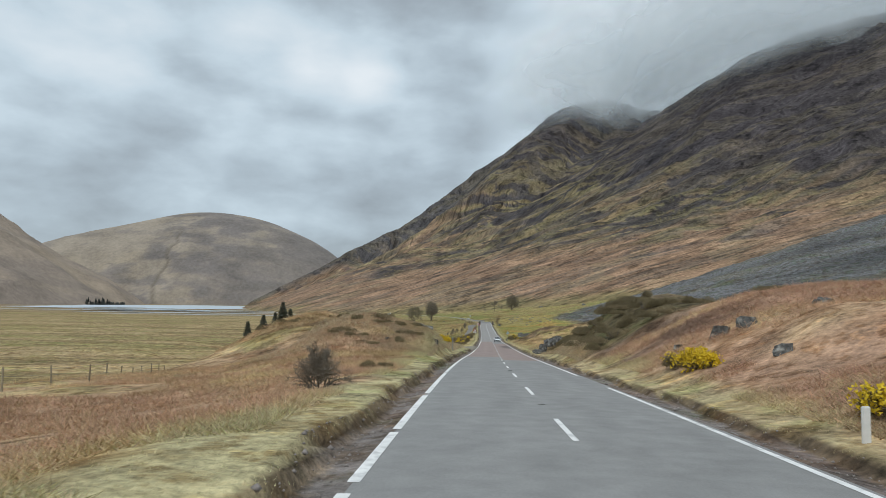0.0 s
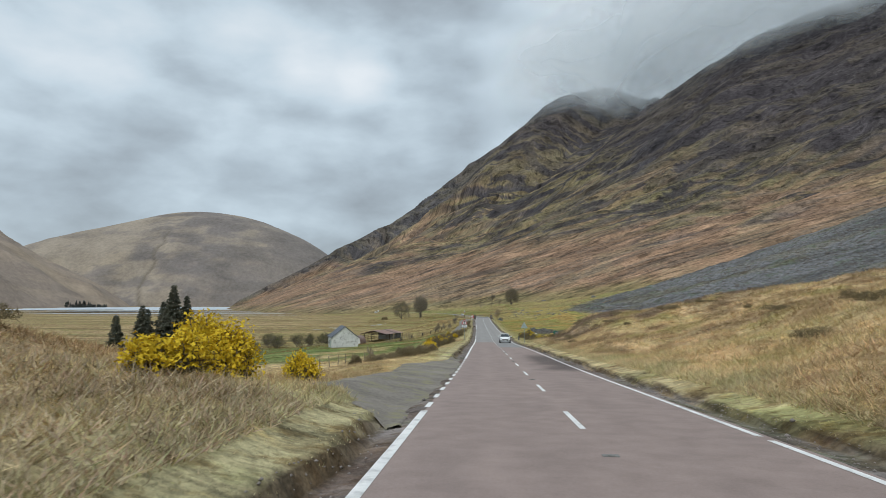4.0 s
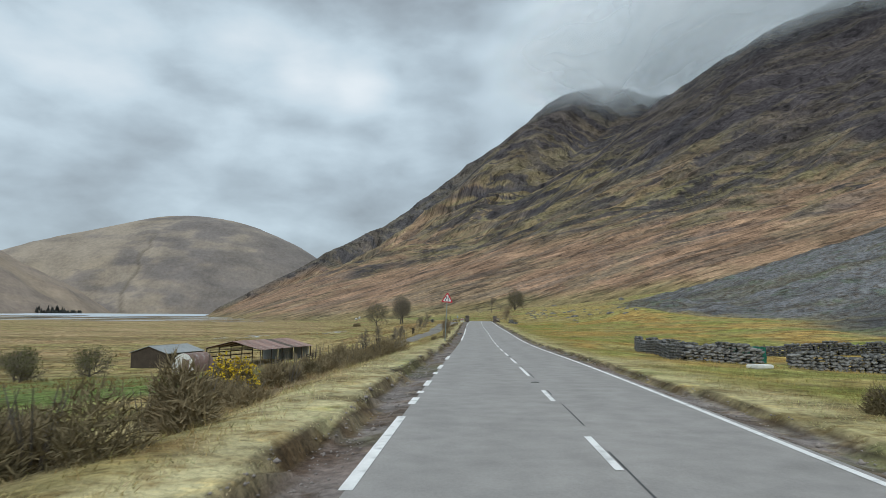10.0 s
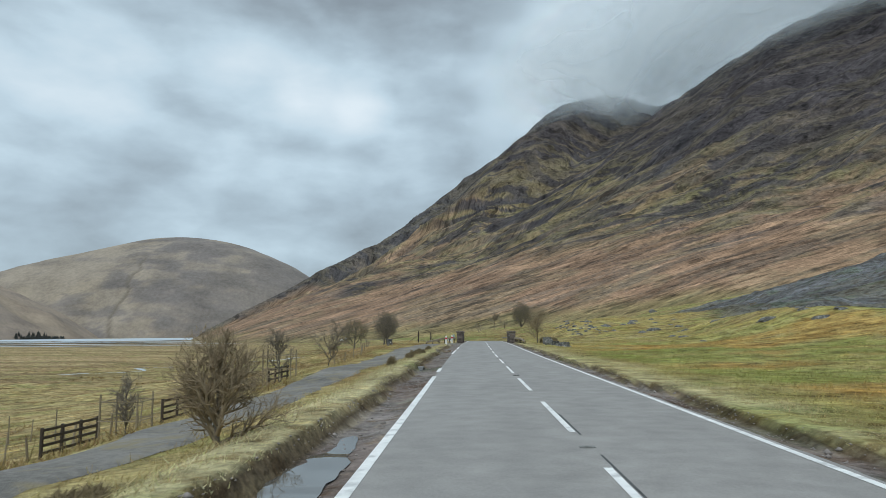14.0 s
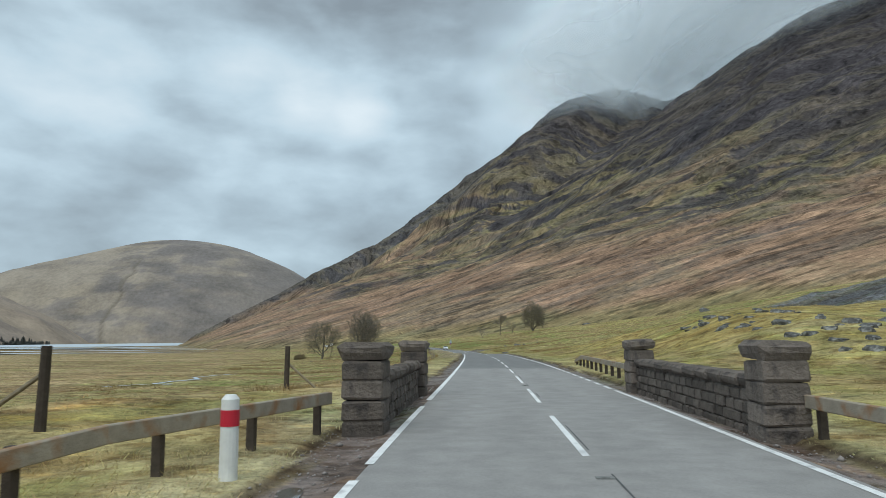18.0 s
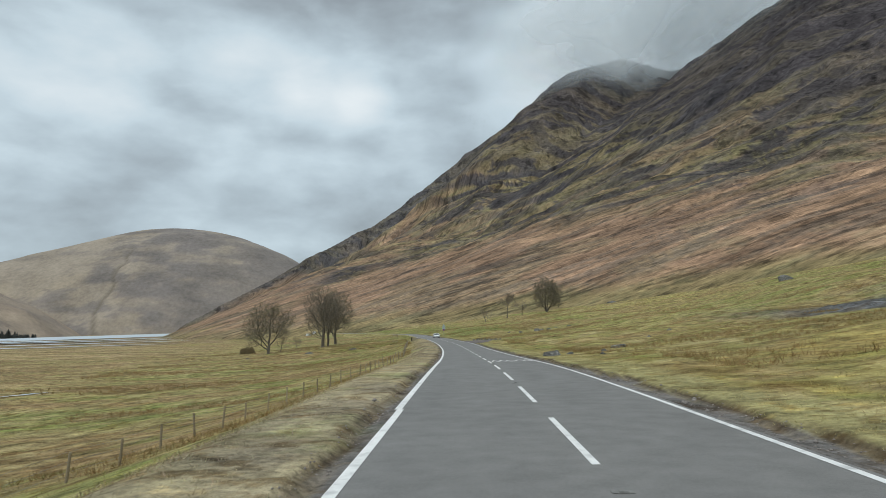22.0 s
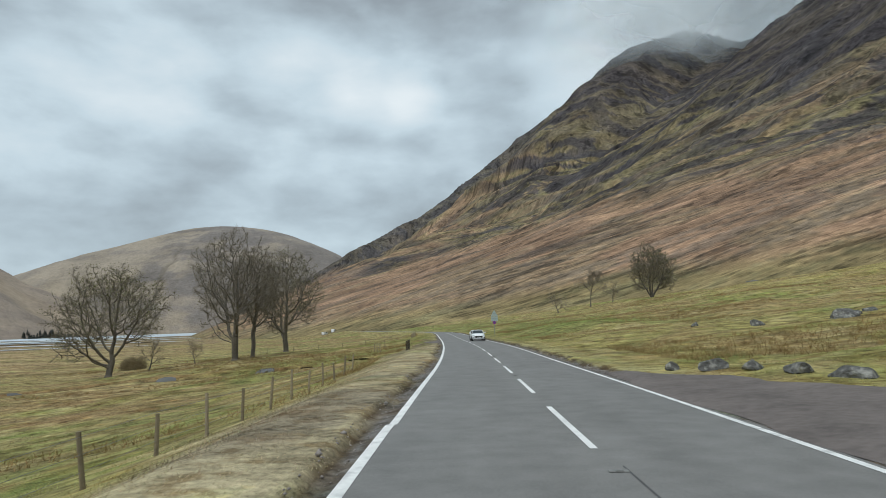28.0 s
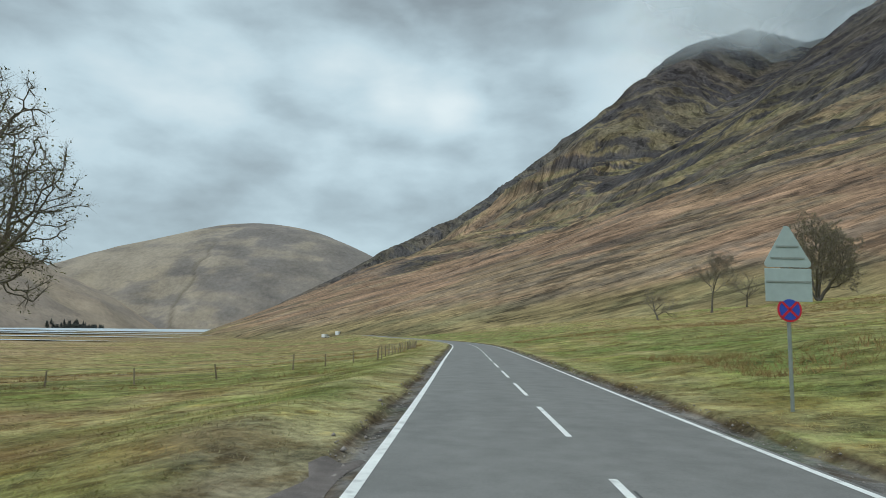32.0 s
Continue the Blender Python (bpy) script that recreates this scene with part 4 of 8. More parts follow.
# dark tar along the worn centre joint, between the dashes
M_TAR = mat("tar_seam", (0.085, 0.085, 0.086), 0.7, 0.3, 8.0, 1.0, 0.3, 60.0)
rng = random.Random(8)
for a in np.arange(150, 760, 5.3):
    if rng.random() < (0.75 if 180 < a < 450 else 0.45):
        k = rng.uniform(0.8, 3.4)
        o = rng.uniform(0.08, 0.13)
        ob = strip("tar_seam", float(a), float(a) + k, o, o + rng.uniform(0.02, 0.04), 0.004, 0.8)
        ob.data.materials.clear()
        ob.data.materials.append(M_TAR)

# ---------------------------------------------------------------- more materials
M_BARK = mat("bark", (0.155, 0.135, 0.108), 0.95, 0.35, 9, 1.0, 0.6, 30)
M_TWIG = mat("twigs", (0.21, 0.18, 0.14), 0.95, 0.3, 5, 0.5, 0)
M_BUD = mat("budding_leaves", (0.15, 0.145, 0.062), 0.9, 0.35, 3, 0.4, 0)
M_NEEDLE = mat("spruce_needles", (0.13, 0.132, 0.098), 0.95, 0.4, 3, 0.4, 0)
M_GORSE = mat("gorse_stems", (0.185, 0.15, 0.082), 0.95, 0.45, 4, 0.6, 0)
M_SHRUB = mat("brown_shrub", (0.25, 0.20, 0.115), 0.95, 0.4, 4, 0.6, 0)
# needles of the far belt, paled so that the colour holds the haze
M_HAZED_FIR = mat("hazed_conifer", (0.17, 0.175, 0.155), 0.95, 0.3, 0.4, 0.05, 0)
M_FLOWER = mat("gorse_flowers", (0.66, 0.47, 0.025), 0.8, 0.25, 6, 1, 0)
M_ROCK = mat("lichen_rock", (0.125, 0.122, 0.114), 0.92, 0.6, 5.0, 1.3, 1.0, 5, hue=(0.34, 0.335, 0.30))
M_STONE = mat("dry_stone", (0.15, 0.15, 0.145), 0.9, 0.4, 6, 1.2, 0.8, 14, rand=0.45, hue=(0.28, 0.275, 0.25))
M_BLOCK = mat("parapet_stone", (0.15, 0.125, 0.105), 0.92, 0.4, 7, 1.2, 0.8, 16, rand=0.3, hue=(0.07, 0.06, 0.055))
M_RUBBLE = mat("lime_rubble", (0.27, 0.255, 0.235), 0.92, 0.45, 5, 1.0, 0.9, 8, hue=(0.15, 0.14, 0.13))
M_WOOD = mat("weathered_wood", (0.26, 0.215, 0.145), 0.9, 0.35, 8, 1.0, 0.5, 40, rand=0.25)
M_WOOD_D = mat("dark_wood", (0.07, 0.055, 0.042), 0.9, 0.35, 8, 1.0, 0.5, 40, rand=0.2)
M_RAIL = mat("weathered_rail", (0.33, 0.285, 0.22), 0.8, 0.3, 5, 0.8, 0.4, 30, hue=(0.30, 0.15, 0.06))
M_WIRE = plain("fence_wire", (0.18, 0.18, 0.18), 0.6, 0.6)
M_WHITEWASH = mat("flaking_whitewash", (0.66, 0.66, 0.64), 0.9, 0.22, 3.0, 0.5, 0.7, 10, hue=(0.36, 0.35, 0.33))
M_SLATE_ROOF = mat("roof_slate", (0.13, 0.145, 0.17), 0.7, 0.3, 6, 0.8, 0.4, 20, rand=0.3)
M_RUST = mat("rusty_sheet", (0.30, 0.20, 0.17), 0.75, 0.3, 4, 0.5, 0.3, 20, hue=(0.36, 0.33, 0.31), rand=0.25)
M_TIN = mat("grey_sheet", (0.30, 0.32, 0.32), 0.6, 0.3, 4, 0.5, 0.3, 20, rand=0.2)
M_WHITE = mat("white_paint", (0.72, 0.72, 0.69), 0.6, 0.15, 5, 1.5, 0.2, 40)
M_RED = plain("sign_red", (0.50, 0.02, 0.04), 0.4)
M_SIGN = plain("sign_white", (0.72, 0.74, 0.73), 0.4)
M_BLACK = plain("sign_black", (0.015, 0.018, 0.018), 0.45)
M_SIGNBACK = mat("sign_back", (0.36, 0.43, 0.42), 0.5, 0.1, 4, 1, 0.1, 30)
M_BLUE = plain("sign_blue", (0.03, 0.07, 0.42), 0.4)
M_POST = mat("galvanised_post", (0.27, 0.30, 0.28), 0.6, 0.2, 6, 1, 0.2, 40, metal=0.3)
M_PUDDLE = plain("puddle_water", (0.10, 0.095, 0.085), 0.04, 0.0, 0.6)
M_WILLOW = mat("willow_twigs", (0.30, 0.235, 0.15), 0.95, 0.3, 5, 0.5, 0)
M_GRIT = mat("brown_grit", (0.235, 0.21, 0.18), 0.9, 0.45, 7, 0.5, 0.9, 22, hue=(0.27, 0.25, 0.15))
M_LAYBY = mat("dark_wet_gravel", (0.155, 0.132, 0.122), 0.85, 0.35, 4, 0.5, 0.7, 30)
M_TRACK = mat("gravel_track", (0.20, 0.188, 0.17), 0.9, 0.5, 5, 0.45, 0.9, 22, hue=(0.25, 0.215, 0.14))
M_GRASS = mat("grass_blades", None, 0.9, 0.25, 1.0, 0.2, 0, attr="cover", spec=0.15)
M_PEBBLE = mat("loose_gravel", (0.27, 0.24, 0.22), 0.9, 0.4, 14, 2, 0.4, 60)
M_CAR = plain("white_car_paint", (0.78, 0.80, 0.81), 0.22, 0.0, 0.5)
M_GLASS = plain("car_glass", (0.035, 0.045, 0.05), 0.06, 0.0, 0.6)
M_TYRE = plain("tyre_rubber", (0.02, 0.02, 0.021), 0.85)
M_TRIM = plain("black_trim", (0.018, 0.018, 0.02), 0.55)
M_RIM = plain("alloy_rim", (0.10, 0.10, 0.105), 0.35, 0.8)
M_LAMP = plain("headlamp", (0.62, 0.65, 0.68), 0.12, 0.1, 0.6)
M_PLATE = plain("plate", (0.70, 0.70, 0.68), 0.4)


# ---------------------------------------------------------------- mesh helpers
def box(bm, a, b, m=None):
    lo, hi = Vector(a), Vector(b)
    r = bmesh.ops.create_cube(bm, size=1.0)
    t = Matrix.Translation((lo + hi) / 2) @ Matrix.Diagonal((*(hi - lo), 1))
    bmesh.ops.transform(bm, matrix=(m @ t) if m else t, verts=r["verts"])
    return r["verts"]


def rod(bm, p, q, r0, r1=None, seg=8):
    p, q = Vector(p), Vector(q)
    d = q - p
    r = bmesh.ops.create_cone(bm, cap_ends=True, segments=seg, radius1=r0, radius2=r0 if r1 is None else r1, depth=d.length)
    m = Matrix.Translation((p + q) / 2) @ d.to_track_quat("Z", "Y").to_matrix().to_4x4()
    bmesh.ops.transform(bm, matrix=m, verts=r["verts"])
    return r["verts"]


def prism(bm, pts, y0, y1):
    """A flat outline in x and z, pushed through from y0 to y1."""
    a = [bm.verts.new((x, y0, z)) for x, z in pts]
    b = [bm.verts.new((x, y1, z)) for x, z in pts]
    n = len(pts)
    bm.faces.new(a)
    bm.faces.new(b[::-1])
    for i in range(n):
        bm.faces.new((a[i], b[i], b[(i + 1) % n], a[(i + 1) % n]))
    bmesh.ops.recalc_face_normals(bm, faces=bm.faces[:])


def bevel(bm, w, seg=2):
    bmesh.ops.bevel(bm, geom=bm.edges[:], offset=w, segments=seg, affect="EDGES", clamp_overlap=True)


def rock_mesh(seed, size, subdiv=3, rough=0.16, flat=0.15, blocky=False):
    """A boulder: a ball cut back by a dozen random planes, so that it has flat faces and blunt edges, then roughened."""
    rg = random.Random(seed * 7 + 1)
    bm = bmesh.new()
    bmesh.ops.create_icosphere(bm, subdivisions=subdiv, radius=1.25)
    off = Vector((seed * 3.7, seed * 1.3, seed * 2.9))
    cuts = [(Vector((rg.gauss(0, 1), rg.gauss(0, 1), rg.gauss(0.2, 1))).normalized(), rg.uniform(0.62, 0.98)) for _ in range(12)]
    if blocky:
        cuts = cuts[:3]
        for ax in ((1, 0, 0), (-1, 0, 0), (0, 1, 0), (0, -1, 0), (0, 0, 1), (0.6, -0.6, 0.5)):
            cuts.append(((Vector(ax) + Vector((rg.gauss(0, 0.16), rg.gauss(0, 0.16), rg.gauss(0, 0.16)))).normalized(), rg.uniform(0.6, 0.85)))
    for v in bm.verts:
        for n, k in cuts:
            over = v.co.dot(n) - k
            if over > 0:
                v.co -= n * over
        n = v.co.normalized()
        v.co = v.co * (1 + rough * (0.6 * noise.noise(v.co * 1.6 + off) + 0.35 * noise.noise(v.co * 4 + off)))
        v.co = Vector((v.co.x * size[0], v.co.y * size[1], v.co.z * size[2]))
        if v.co.z < -flat * size[2]:
            v.co.z = -flat * size[2] + (v.co.z + flat * size[2]) * 0.2
    return bm


def rock(name, s, d, size, seed, label, group="", dz=0.0, subdiv=3, blocky=False):
    bm = rock_mesh(seed, size, subdiv, blocky=blocky)
    me = bpy.data.meshes.new(name)
    bm.to_mesh(me)
    bm.free()
    me.materials.append(M_ROCK)
    ob = new(name, me)
    p = place(s, d)
    ob.matrix_world = pose(p.x, p.y, p.z + dz, 0, 0, seed * 47 % 360)
    return tagged(ob, label, "rock", group)


# ---------------------------------------------------------------- plants
def tube_mesh(name, segs, material, sides=4):
    """Many tapered twigs as one mesh; segs: rows of start, end, start radius, end radius."""
    S = np.array(segs, float)
    a, b, r0, r1 = S[:, 0:3], S[:, 3:6], S[:, 6], S[:, 7]
    d = b - a
    d /= np.maximum(np.linalg.norm(d, axis=1, keepdims=True), 1e-6)
    ref = np.where(np.abs(d[:, 2:3]) > 0.9, np.array([[1.0, 0, 0]]), np.array([[0, 0, 1.0]]))
    e1 = np.cross(d, ref)
    e1 /= np.linalg.norm(e1, axis=1, keepdims=True)
    e2 = np.cross(d, e1)
    th = np.arange(sides) * 2 * math.pi / sides
    ring = np.cos(th)[None, :, None] * e1[:, None] + np.sin(th)[None, :, None] * e2[:, None]
    va = a[:, None] + ring * r0[:, None, None]
    vb = b[:, None] + ring * r1[:, None, None]
    verts = np.concatenate([va, vb], 1).reshape(-1, 3)
    base = np.arange(len(S))[:, None, None] * 2 * sides
    i = np.arange(sides)
    q = np.stack([i, (i + 1) % sides, (i + 1) % sides + sides, i + sides], -1)[None]
    return quick_mesh(name, verts, (base + q).reshape(-1, 4), material)


def spray(name, centres, dirs, length, width, material, colours=None, gen=None):
    """Many thin pointed blades as one mesh."""
    n = len(centres)
    side = np.cross(dirs, gen.normal(size=(n, 3)))
    side /= np.maximum(np.linalg.norm(side, axis=1, keepdims=True), 1e-6)
    w = np.broadcast_to(np.asarray(width, float), (n,))[:, None] / 2
    l = np.broadcast_to(np.asarray(length, float), (n,))[:, None]
    v = np.stack([centres - side * w, centres + side * w, centres + dirs * l], 1).reshape(-1, 3)
    f = np.arange(3 * n).reshape(-1, 3)
    c = None if colours is None else np.repeat(colours, 3, axis=0)
    return quick_mesh(name, v, f, material, c, False)


def grow(rg, start, heading_v, length, radius, depth, segs, tips, droop=0.0, kids=3, spread=0.7, steps=4, shrink=0.7, min_r=0.006):
    p, d = np.array(start, float), np.array(heading_v, float)
    r = radius
    for k in range(steps):
        d = d + rg.normal(size=3) * 0.16
        d[2] += 0.05 - droop * k
        d /= np.linalg.norm(d)
        q = p + d * length / steps
        r2 = max(radius * (1 - 0.62 * (k + 1) / steps), min_r)
        segs.append((*p, *q, r, r2))
        p, r = q, r2
        if depth > 0 and k >= (1 if depth > 2 else 0):
            for _ in range(kids if k < steps - 1 else kids + 1):
                side = rg.normal(size=3)
                side -= d * (side @ d)
                side /= max(np.linalg.norm(side), 1e-6)
                nd = d * (1 - spread * 0.45) + side * spread
                nd[2] += 0.12
                nd /= np.linalg.norm(nd)
                grow(rg, p, nd, length * shrink * rg.uniform(0.65, 1.0), r * 0.7, depth - 1, segs, tips, droop, kids if depth > 2 else 2, spread, 3, shrink, min_r)
    if depth == 0:
        tips.append(p)


def bare_tree(name, loc, h, seed, label, group="", trunk_r=0.35, leaf=0.0, spread=0.75, crown_from=0.24, limbs=9, lean=(0, 0), depth=3, kids=2, width=0.5, twigs=None):
    rg = np.random.default_rng(seed)
    segs, tips = [], []
    p, d, r = np.zeros(3), np.array((lean[0], lean[1], 1.0)), trunk_r
    n = 9
    joints = []
    for k in range(n):
        d = d + rg.normal(size=3) * np.array((0.09, 0.09, 0.02))
        d /= np.linalg.norm(d)
        q = p + d * h * 0.72 / n
        r2 = trunk_r * (1 - 0.8 * (k + 1) / n)
        segs.append((*p, *q, r * (1.35 if k == 0 else 1), r2))
        p, r = q, r2
        if (k + 1) / n * 0.72 >= crown_from:
            joints.append((p.copy(), r2, (k + 1) / n))
    trunk_only = list(segs)
    segs = []
    for i in range(limbs):
        q, rr, f = joints[i % len(joints)]
        az = i * 2.4 + rg.uniform(-0.4, 0.4)
        up = 0.35 + 0.9 * f * rg.uniform(0.6, 1.1)
        nd = np.array((math.cos(az) * spread, math.sin(az) * spread, up))
        nd /= np.linalg.norm(nd)
        grow(rg, q, nd, h * width * (1.12 - 0.55 * f) * rg.uniform(0.75, 1.05), max(rr * 0.75, 0.05), depth, segs, tips, 0.0, kids, 0.75, 4, 0.62, max(0.003, 0.0008 * h))
    tree = thing(name, loc, label, "tree", group)
    ob = new("trunk", tube_mesh("trunk", trunk_only, M_BARK, 7))
    ob.parent = tree
    ob = new("crown", tube_mesh("crown", segs, twigs or M_TWIG, 3))
    ob.parent = tree
    if tips and h > 1.2:
        t = np.repeat(np.array(tips), 4, 0)
        dv = rg.normal(size=t.shape) * 0.5 + np.array((0, 0, 0.3)) + (t - np.array((0, 0, h * 0.4))) / h * 2.4
        dv /= np.linalg.norm(dv, axis=1, keepdims=True)
        ob = new("twig", spray("twig", t - dv * 0.1, dv, rg.uniform(0.02, 0.055, len(t)) * h * 0.9 + 0.08, 0.0009 * h + 0.004, twigs or M_TWIG, None, rg))
        ob.parent = tree
        tagged(ob, kind="stuff")
    if leaf and tips:
        t = np.array(tips)
        t = t[rg.random(len(t)) < leaf]
        c = np.repeat(t, 5, 0) + rg.normal(size=(len(t) * 5, 3)) * 0.28
        dv = rg.normal(size=c.shape)
        dv /= np.linalg.norm(dv, axis=1, keepdims=True)
        ob = new("foliage", spray("foliage", c, dv, rg.uniform(0.15, 0.32, len(c)), 0.12, M_BUD, None, rg))
        ob.parent = tree
        tagged(ob, "sparse olive spring leaves")
    return tree


def crown_tree(name, loc, h, rx, seed, label, group="", bole=0.2, trunk_r=0.42, leaf=0.0, low=0.16, lean=(0.0, 0.0), points=2000, step=0.46, twig_n=13, forks=1, twig_w=0.019):
    """A broad bare tree: limbs grow from a short bole towards points scattered through a domed crown, and thicken downwards."""
    rg = np.random.default_rng(seed)
    # the crown is a dome of rounded clumps, each emptier inside
    v = rg.normal(size=(points * 3, 3))
    v /= np.linalg.norm(v, axis=1, keepdims=True)
    v *= (rg.random(len(v)) ** 0.5)[:, None]
    lobes = 15
    up = np.linspace(-0.8, 0.97, lobes)
    turn = np.arange(lobes) * 2.4 + seed
    side = np.sqrt(1 - np.where(up < 0, 0.7 * up, up) ** 2)
    centre = np.stack([side * np.cos(turn), side * np.sin(turn), up], -1) * rg.uniform(0.52, 0.72, (lobes, 1))
    size = rg.uniform(0.24, 0.40, lobes)
    pick = rg.choice(lobes, len(v), p=size ** 2 / (size ** 2).sum())
    v = centre[pick] + v * size[pick][:, None] + rg.normal(size=v.shape) * 0.06
    cz = h * (low + 1) / 2
    att = np.stack([v[:, 0] * rx, v[:, 1] * rx, cz + v[:, 2] * h * (1 - low) / 2], -1) + np.array((lean[0] * h * 0.6, lean[1] * h * 0.6, 0))
    att = att[(np.hypot(att[:, 0], att[:, 1]) > 0.06 * h) | (att[:, 2] > h * 0.4)][:points]
    pos, par = [np.zeros(3)], [-1]
    n_bole = max(2, int(h * bole / step))
    for f in range(forks):
        d = np.array((lean[0], lean[1], 1.0)) + (rg.normal(size=3) * 0.45 if forks > 1 else 0) * np.array((1, 1, 0))
        last = 0
        for k in range(n_bole):
            d = d + rg.normal(size=3) * np.array((0.07, 0.07, 0))
            d /= np.linalg.norm(d)
            pos.append(pos[last] + d * step)
            par.append(last)
            last = len(pos) - 1
    best = np.full(len(att), 1e9)
    who = np.zeros(len(att), int)
    fresh = 0
    for it in range(90):
        P_ = np.array(pos[fresh:])
        dd = np.linalg.norm(att[:, None] - P_[None], axis=2)
        k = dd.argmin(1)
        dk = dd[np.arange(len(att)), k]
        nearer = dk < best
        best, who = np.where(nearer, dk, best), np.where(nearer, k + fresh, who)
        fresh = len(pos)
        keep = best > step * 1.15
        att, best, who = att[keep], best[keep], who[keep]
        if not len(att):
            break
        pull = {}
        for a, b, w in zip(att, best, who):
            pull.setdefault(w, []).append((a - pos[w]) / b)
        for w, ds in pull.items():
            d = np.mean(ds, 0) + rg.normal(size=3) * 0.13 + np.array((0, 0, 0.10))
            d /= max(np.linalg.norm(d), 1e-6)
            pos.append(pos[w] + d * step)
            par.append(w)
    pos, par = np.array(pos), np.array(par)
    n = len(pos)
    acc = np.zeros(n)
    kids = np.zeros(n, int)
    for i in range(n - 1, 0, -1):
        if kids[i] == 0:
            acc[i] = 1.0
        acc[par[i]] += acc[i]
        kids[par[i]] += 1
    rad = acc ** 0.47
    rad = 0.010 + rad / rad[1:].max() * (trunk_r - 0.010)
    seg = np.c_[pos[par[1:]], pos[1:], rad[1:] * 1.02, rad[1:] * 0.94]
    seg[:, 6] = np.minimum(rad[par[1:]], rad[1:] * 1.25)
    on_bole = (np.arange(1, n) <= n_bole * forks)
    seg[0, 6] *= 1.35
    tree = thing(name, loc, label, "tree", group)
    ob = new("trunk", tube_mesh("trunk", seg[on_bole], M_BARK, 8))
    ob.parent = tree
    ob = new("crown", tube_mesh("crown", seg[~on_bole], M_BARK, 4))
    ob.parent = tree
    fine = np.where((rad < 0.05) & (np.arange(n) > n_bole * forks))[0]
    out = pos[fine] - pos[par[fine]]
    t = np.repeat(pos[fine], twig_n, 0)
    dv = np.repeat(out / np.linalg.norm(out, axis=1, keepdims=True), twig_n, 0) * 0.6 + rg.normal(size=(len(t), 3)) * 0.5 + np.array((0, 0, 0.25))
    dv /= np.linalg.norm(dv, axis=1, keepdims=True)
    ob = new("twig", spray("twig", t, dv, rg.uniform(0.4, 1.3, len(t)) * (0.5 + h / 40), twig_w, M_TWIG, None, rg))
    ob.parent = tree
    tagged(ob, kind="stuff")
    if leaf:
        m = rg.random(len(t)) < leaf
        c = t[m] + dv[m] * 0.6 + rg.normal(size=(int(m.sum()), 3)) * 0.2
        d2 = rg.normal(size=c.shape)
        d2 /= np.linalg.norm(d2, axis=1, keepdims=True)
        ob = new("foliage", spray("foliage", c, d2, rg.uniform(0.14, 0.3, len(c)), 0.12, M_BUD, None, rg))
        ob.parent = tree
        tagged(ob, "sparse olive spring leaves", kind="stuff")
    return tree


def spruce(name, loc, h, seed, label, group="", needles=None):
    rg = np.random.default_rng(seed)
    tree = thing(name, loc, label, "tree", group)
    ob = new("trunk", tube_mesh("trunk", [(0, 0, 0, 0, 0, h * 0.5, 0.28, 0.16), (0, 0, h * 0.5, 0.1, 0, h, 0.16, 0.02)], M_BARK, 7))
    ob.parent = tree
    C, D, Ln = [], [], []
    tiers = int(h * 2.6)
    for k in range(tiers):
        z = h * (0.06 + 0.93 * k / tiers)
        reach = (h * 0.23 * (1 - (z / h) ** 1.25) + 0.25) * rg.uniform(0.8, 1.15)
        for j in range(11):
            az = rg.uniform(0, 2 * math.pi)
            rr = reach * rg.uniform(0.65, 1.15)
            m = max(6, int(rr * 11))
            f = np.linspace(0.12, 1, m) ** 0.8
            x, y = math.cos(az) * rr * f, math.sin(az) * rr * f
            zz = z - rr * 0.30 * f**1.5 + 0.25 * rr * (f > 0.85) * 0.3 + rg.normal(size=m) * 0.06
            c = np.stack([x, y, zz], -1)
            for side in (-1, 1, 0):
                dv = np.stack([np.cos(az + side * 0.9 + rg.normal(size=m) * 0.25), np.sin(az + side * 0.9 + rg.normal(size=m) * 0.25), rg.uniform(-0.55, 0.05, m)], -1)
                C.append(c), D.append(dv / np.linalg.norm(dv, axis=1, keepdims=True))
                Ln.append(np.full(m, 0.42 + 0.16 * rr * 0.3))
    C, D, Ln = np.concatenate(C), np.concatenate(D), np.concatenate(Ln)
    ob = new("crown", spray("crown", C, D, Ln * rg.uniform(0.7, 1.2, len(Ln)), 0.2, needles or M_NEEDLE, None, rg))
    ob.parent = tree
    return tree


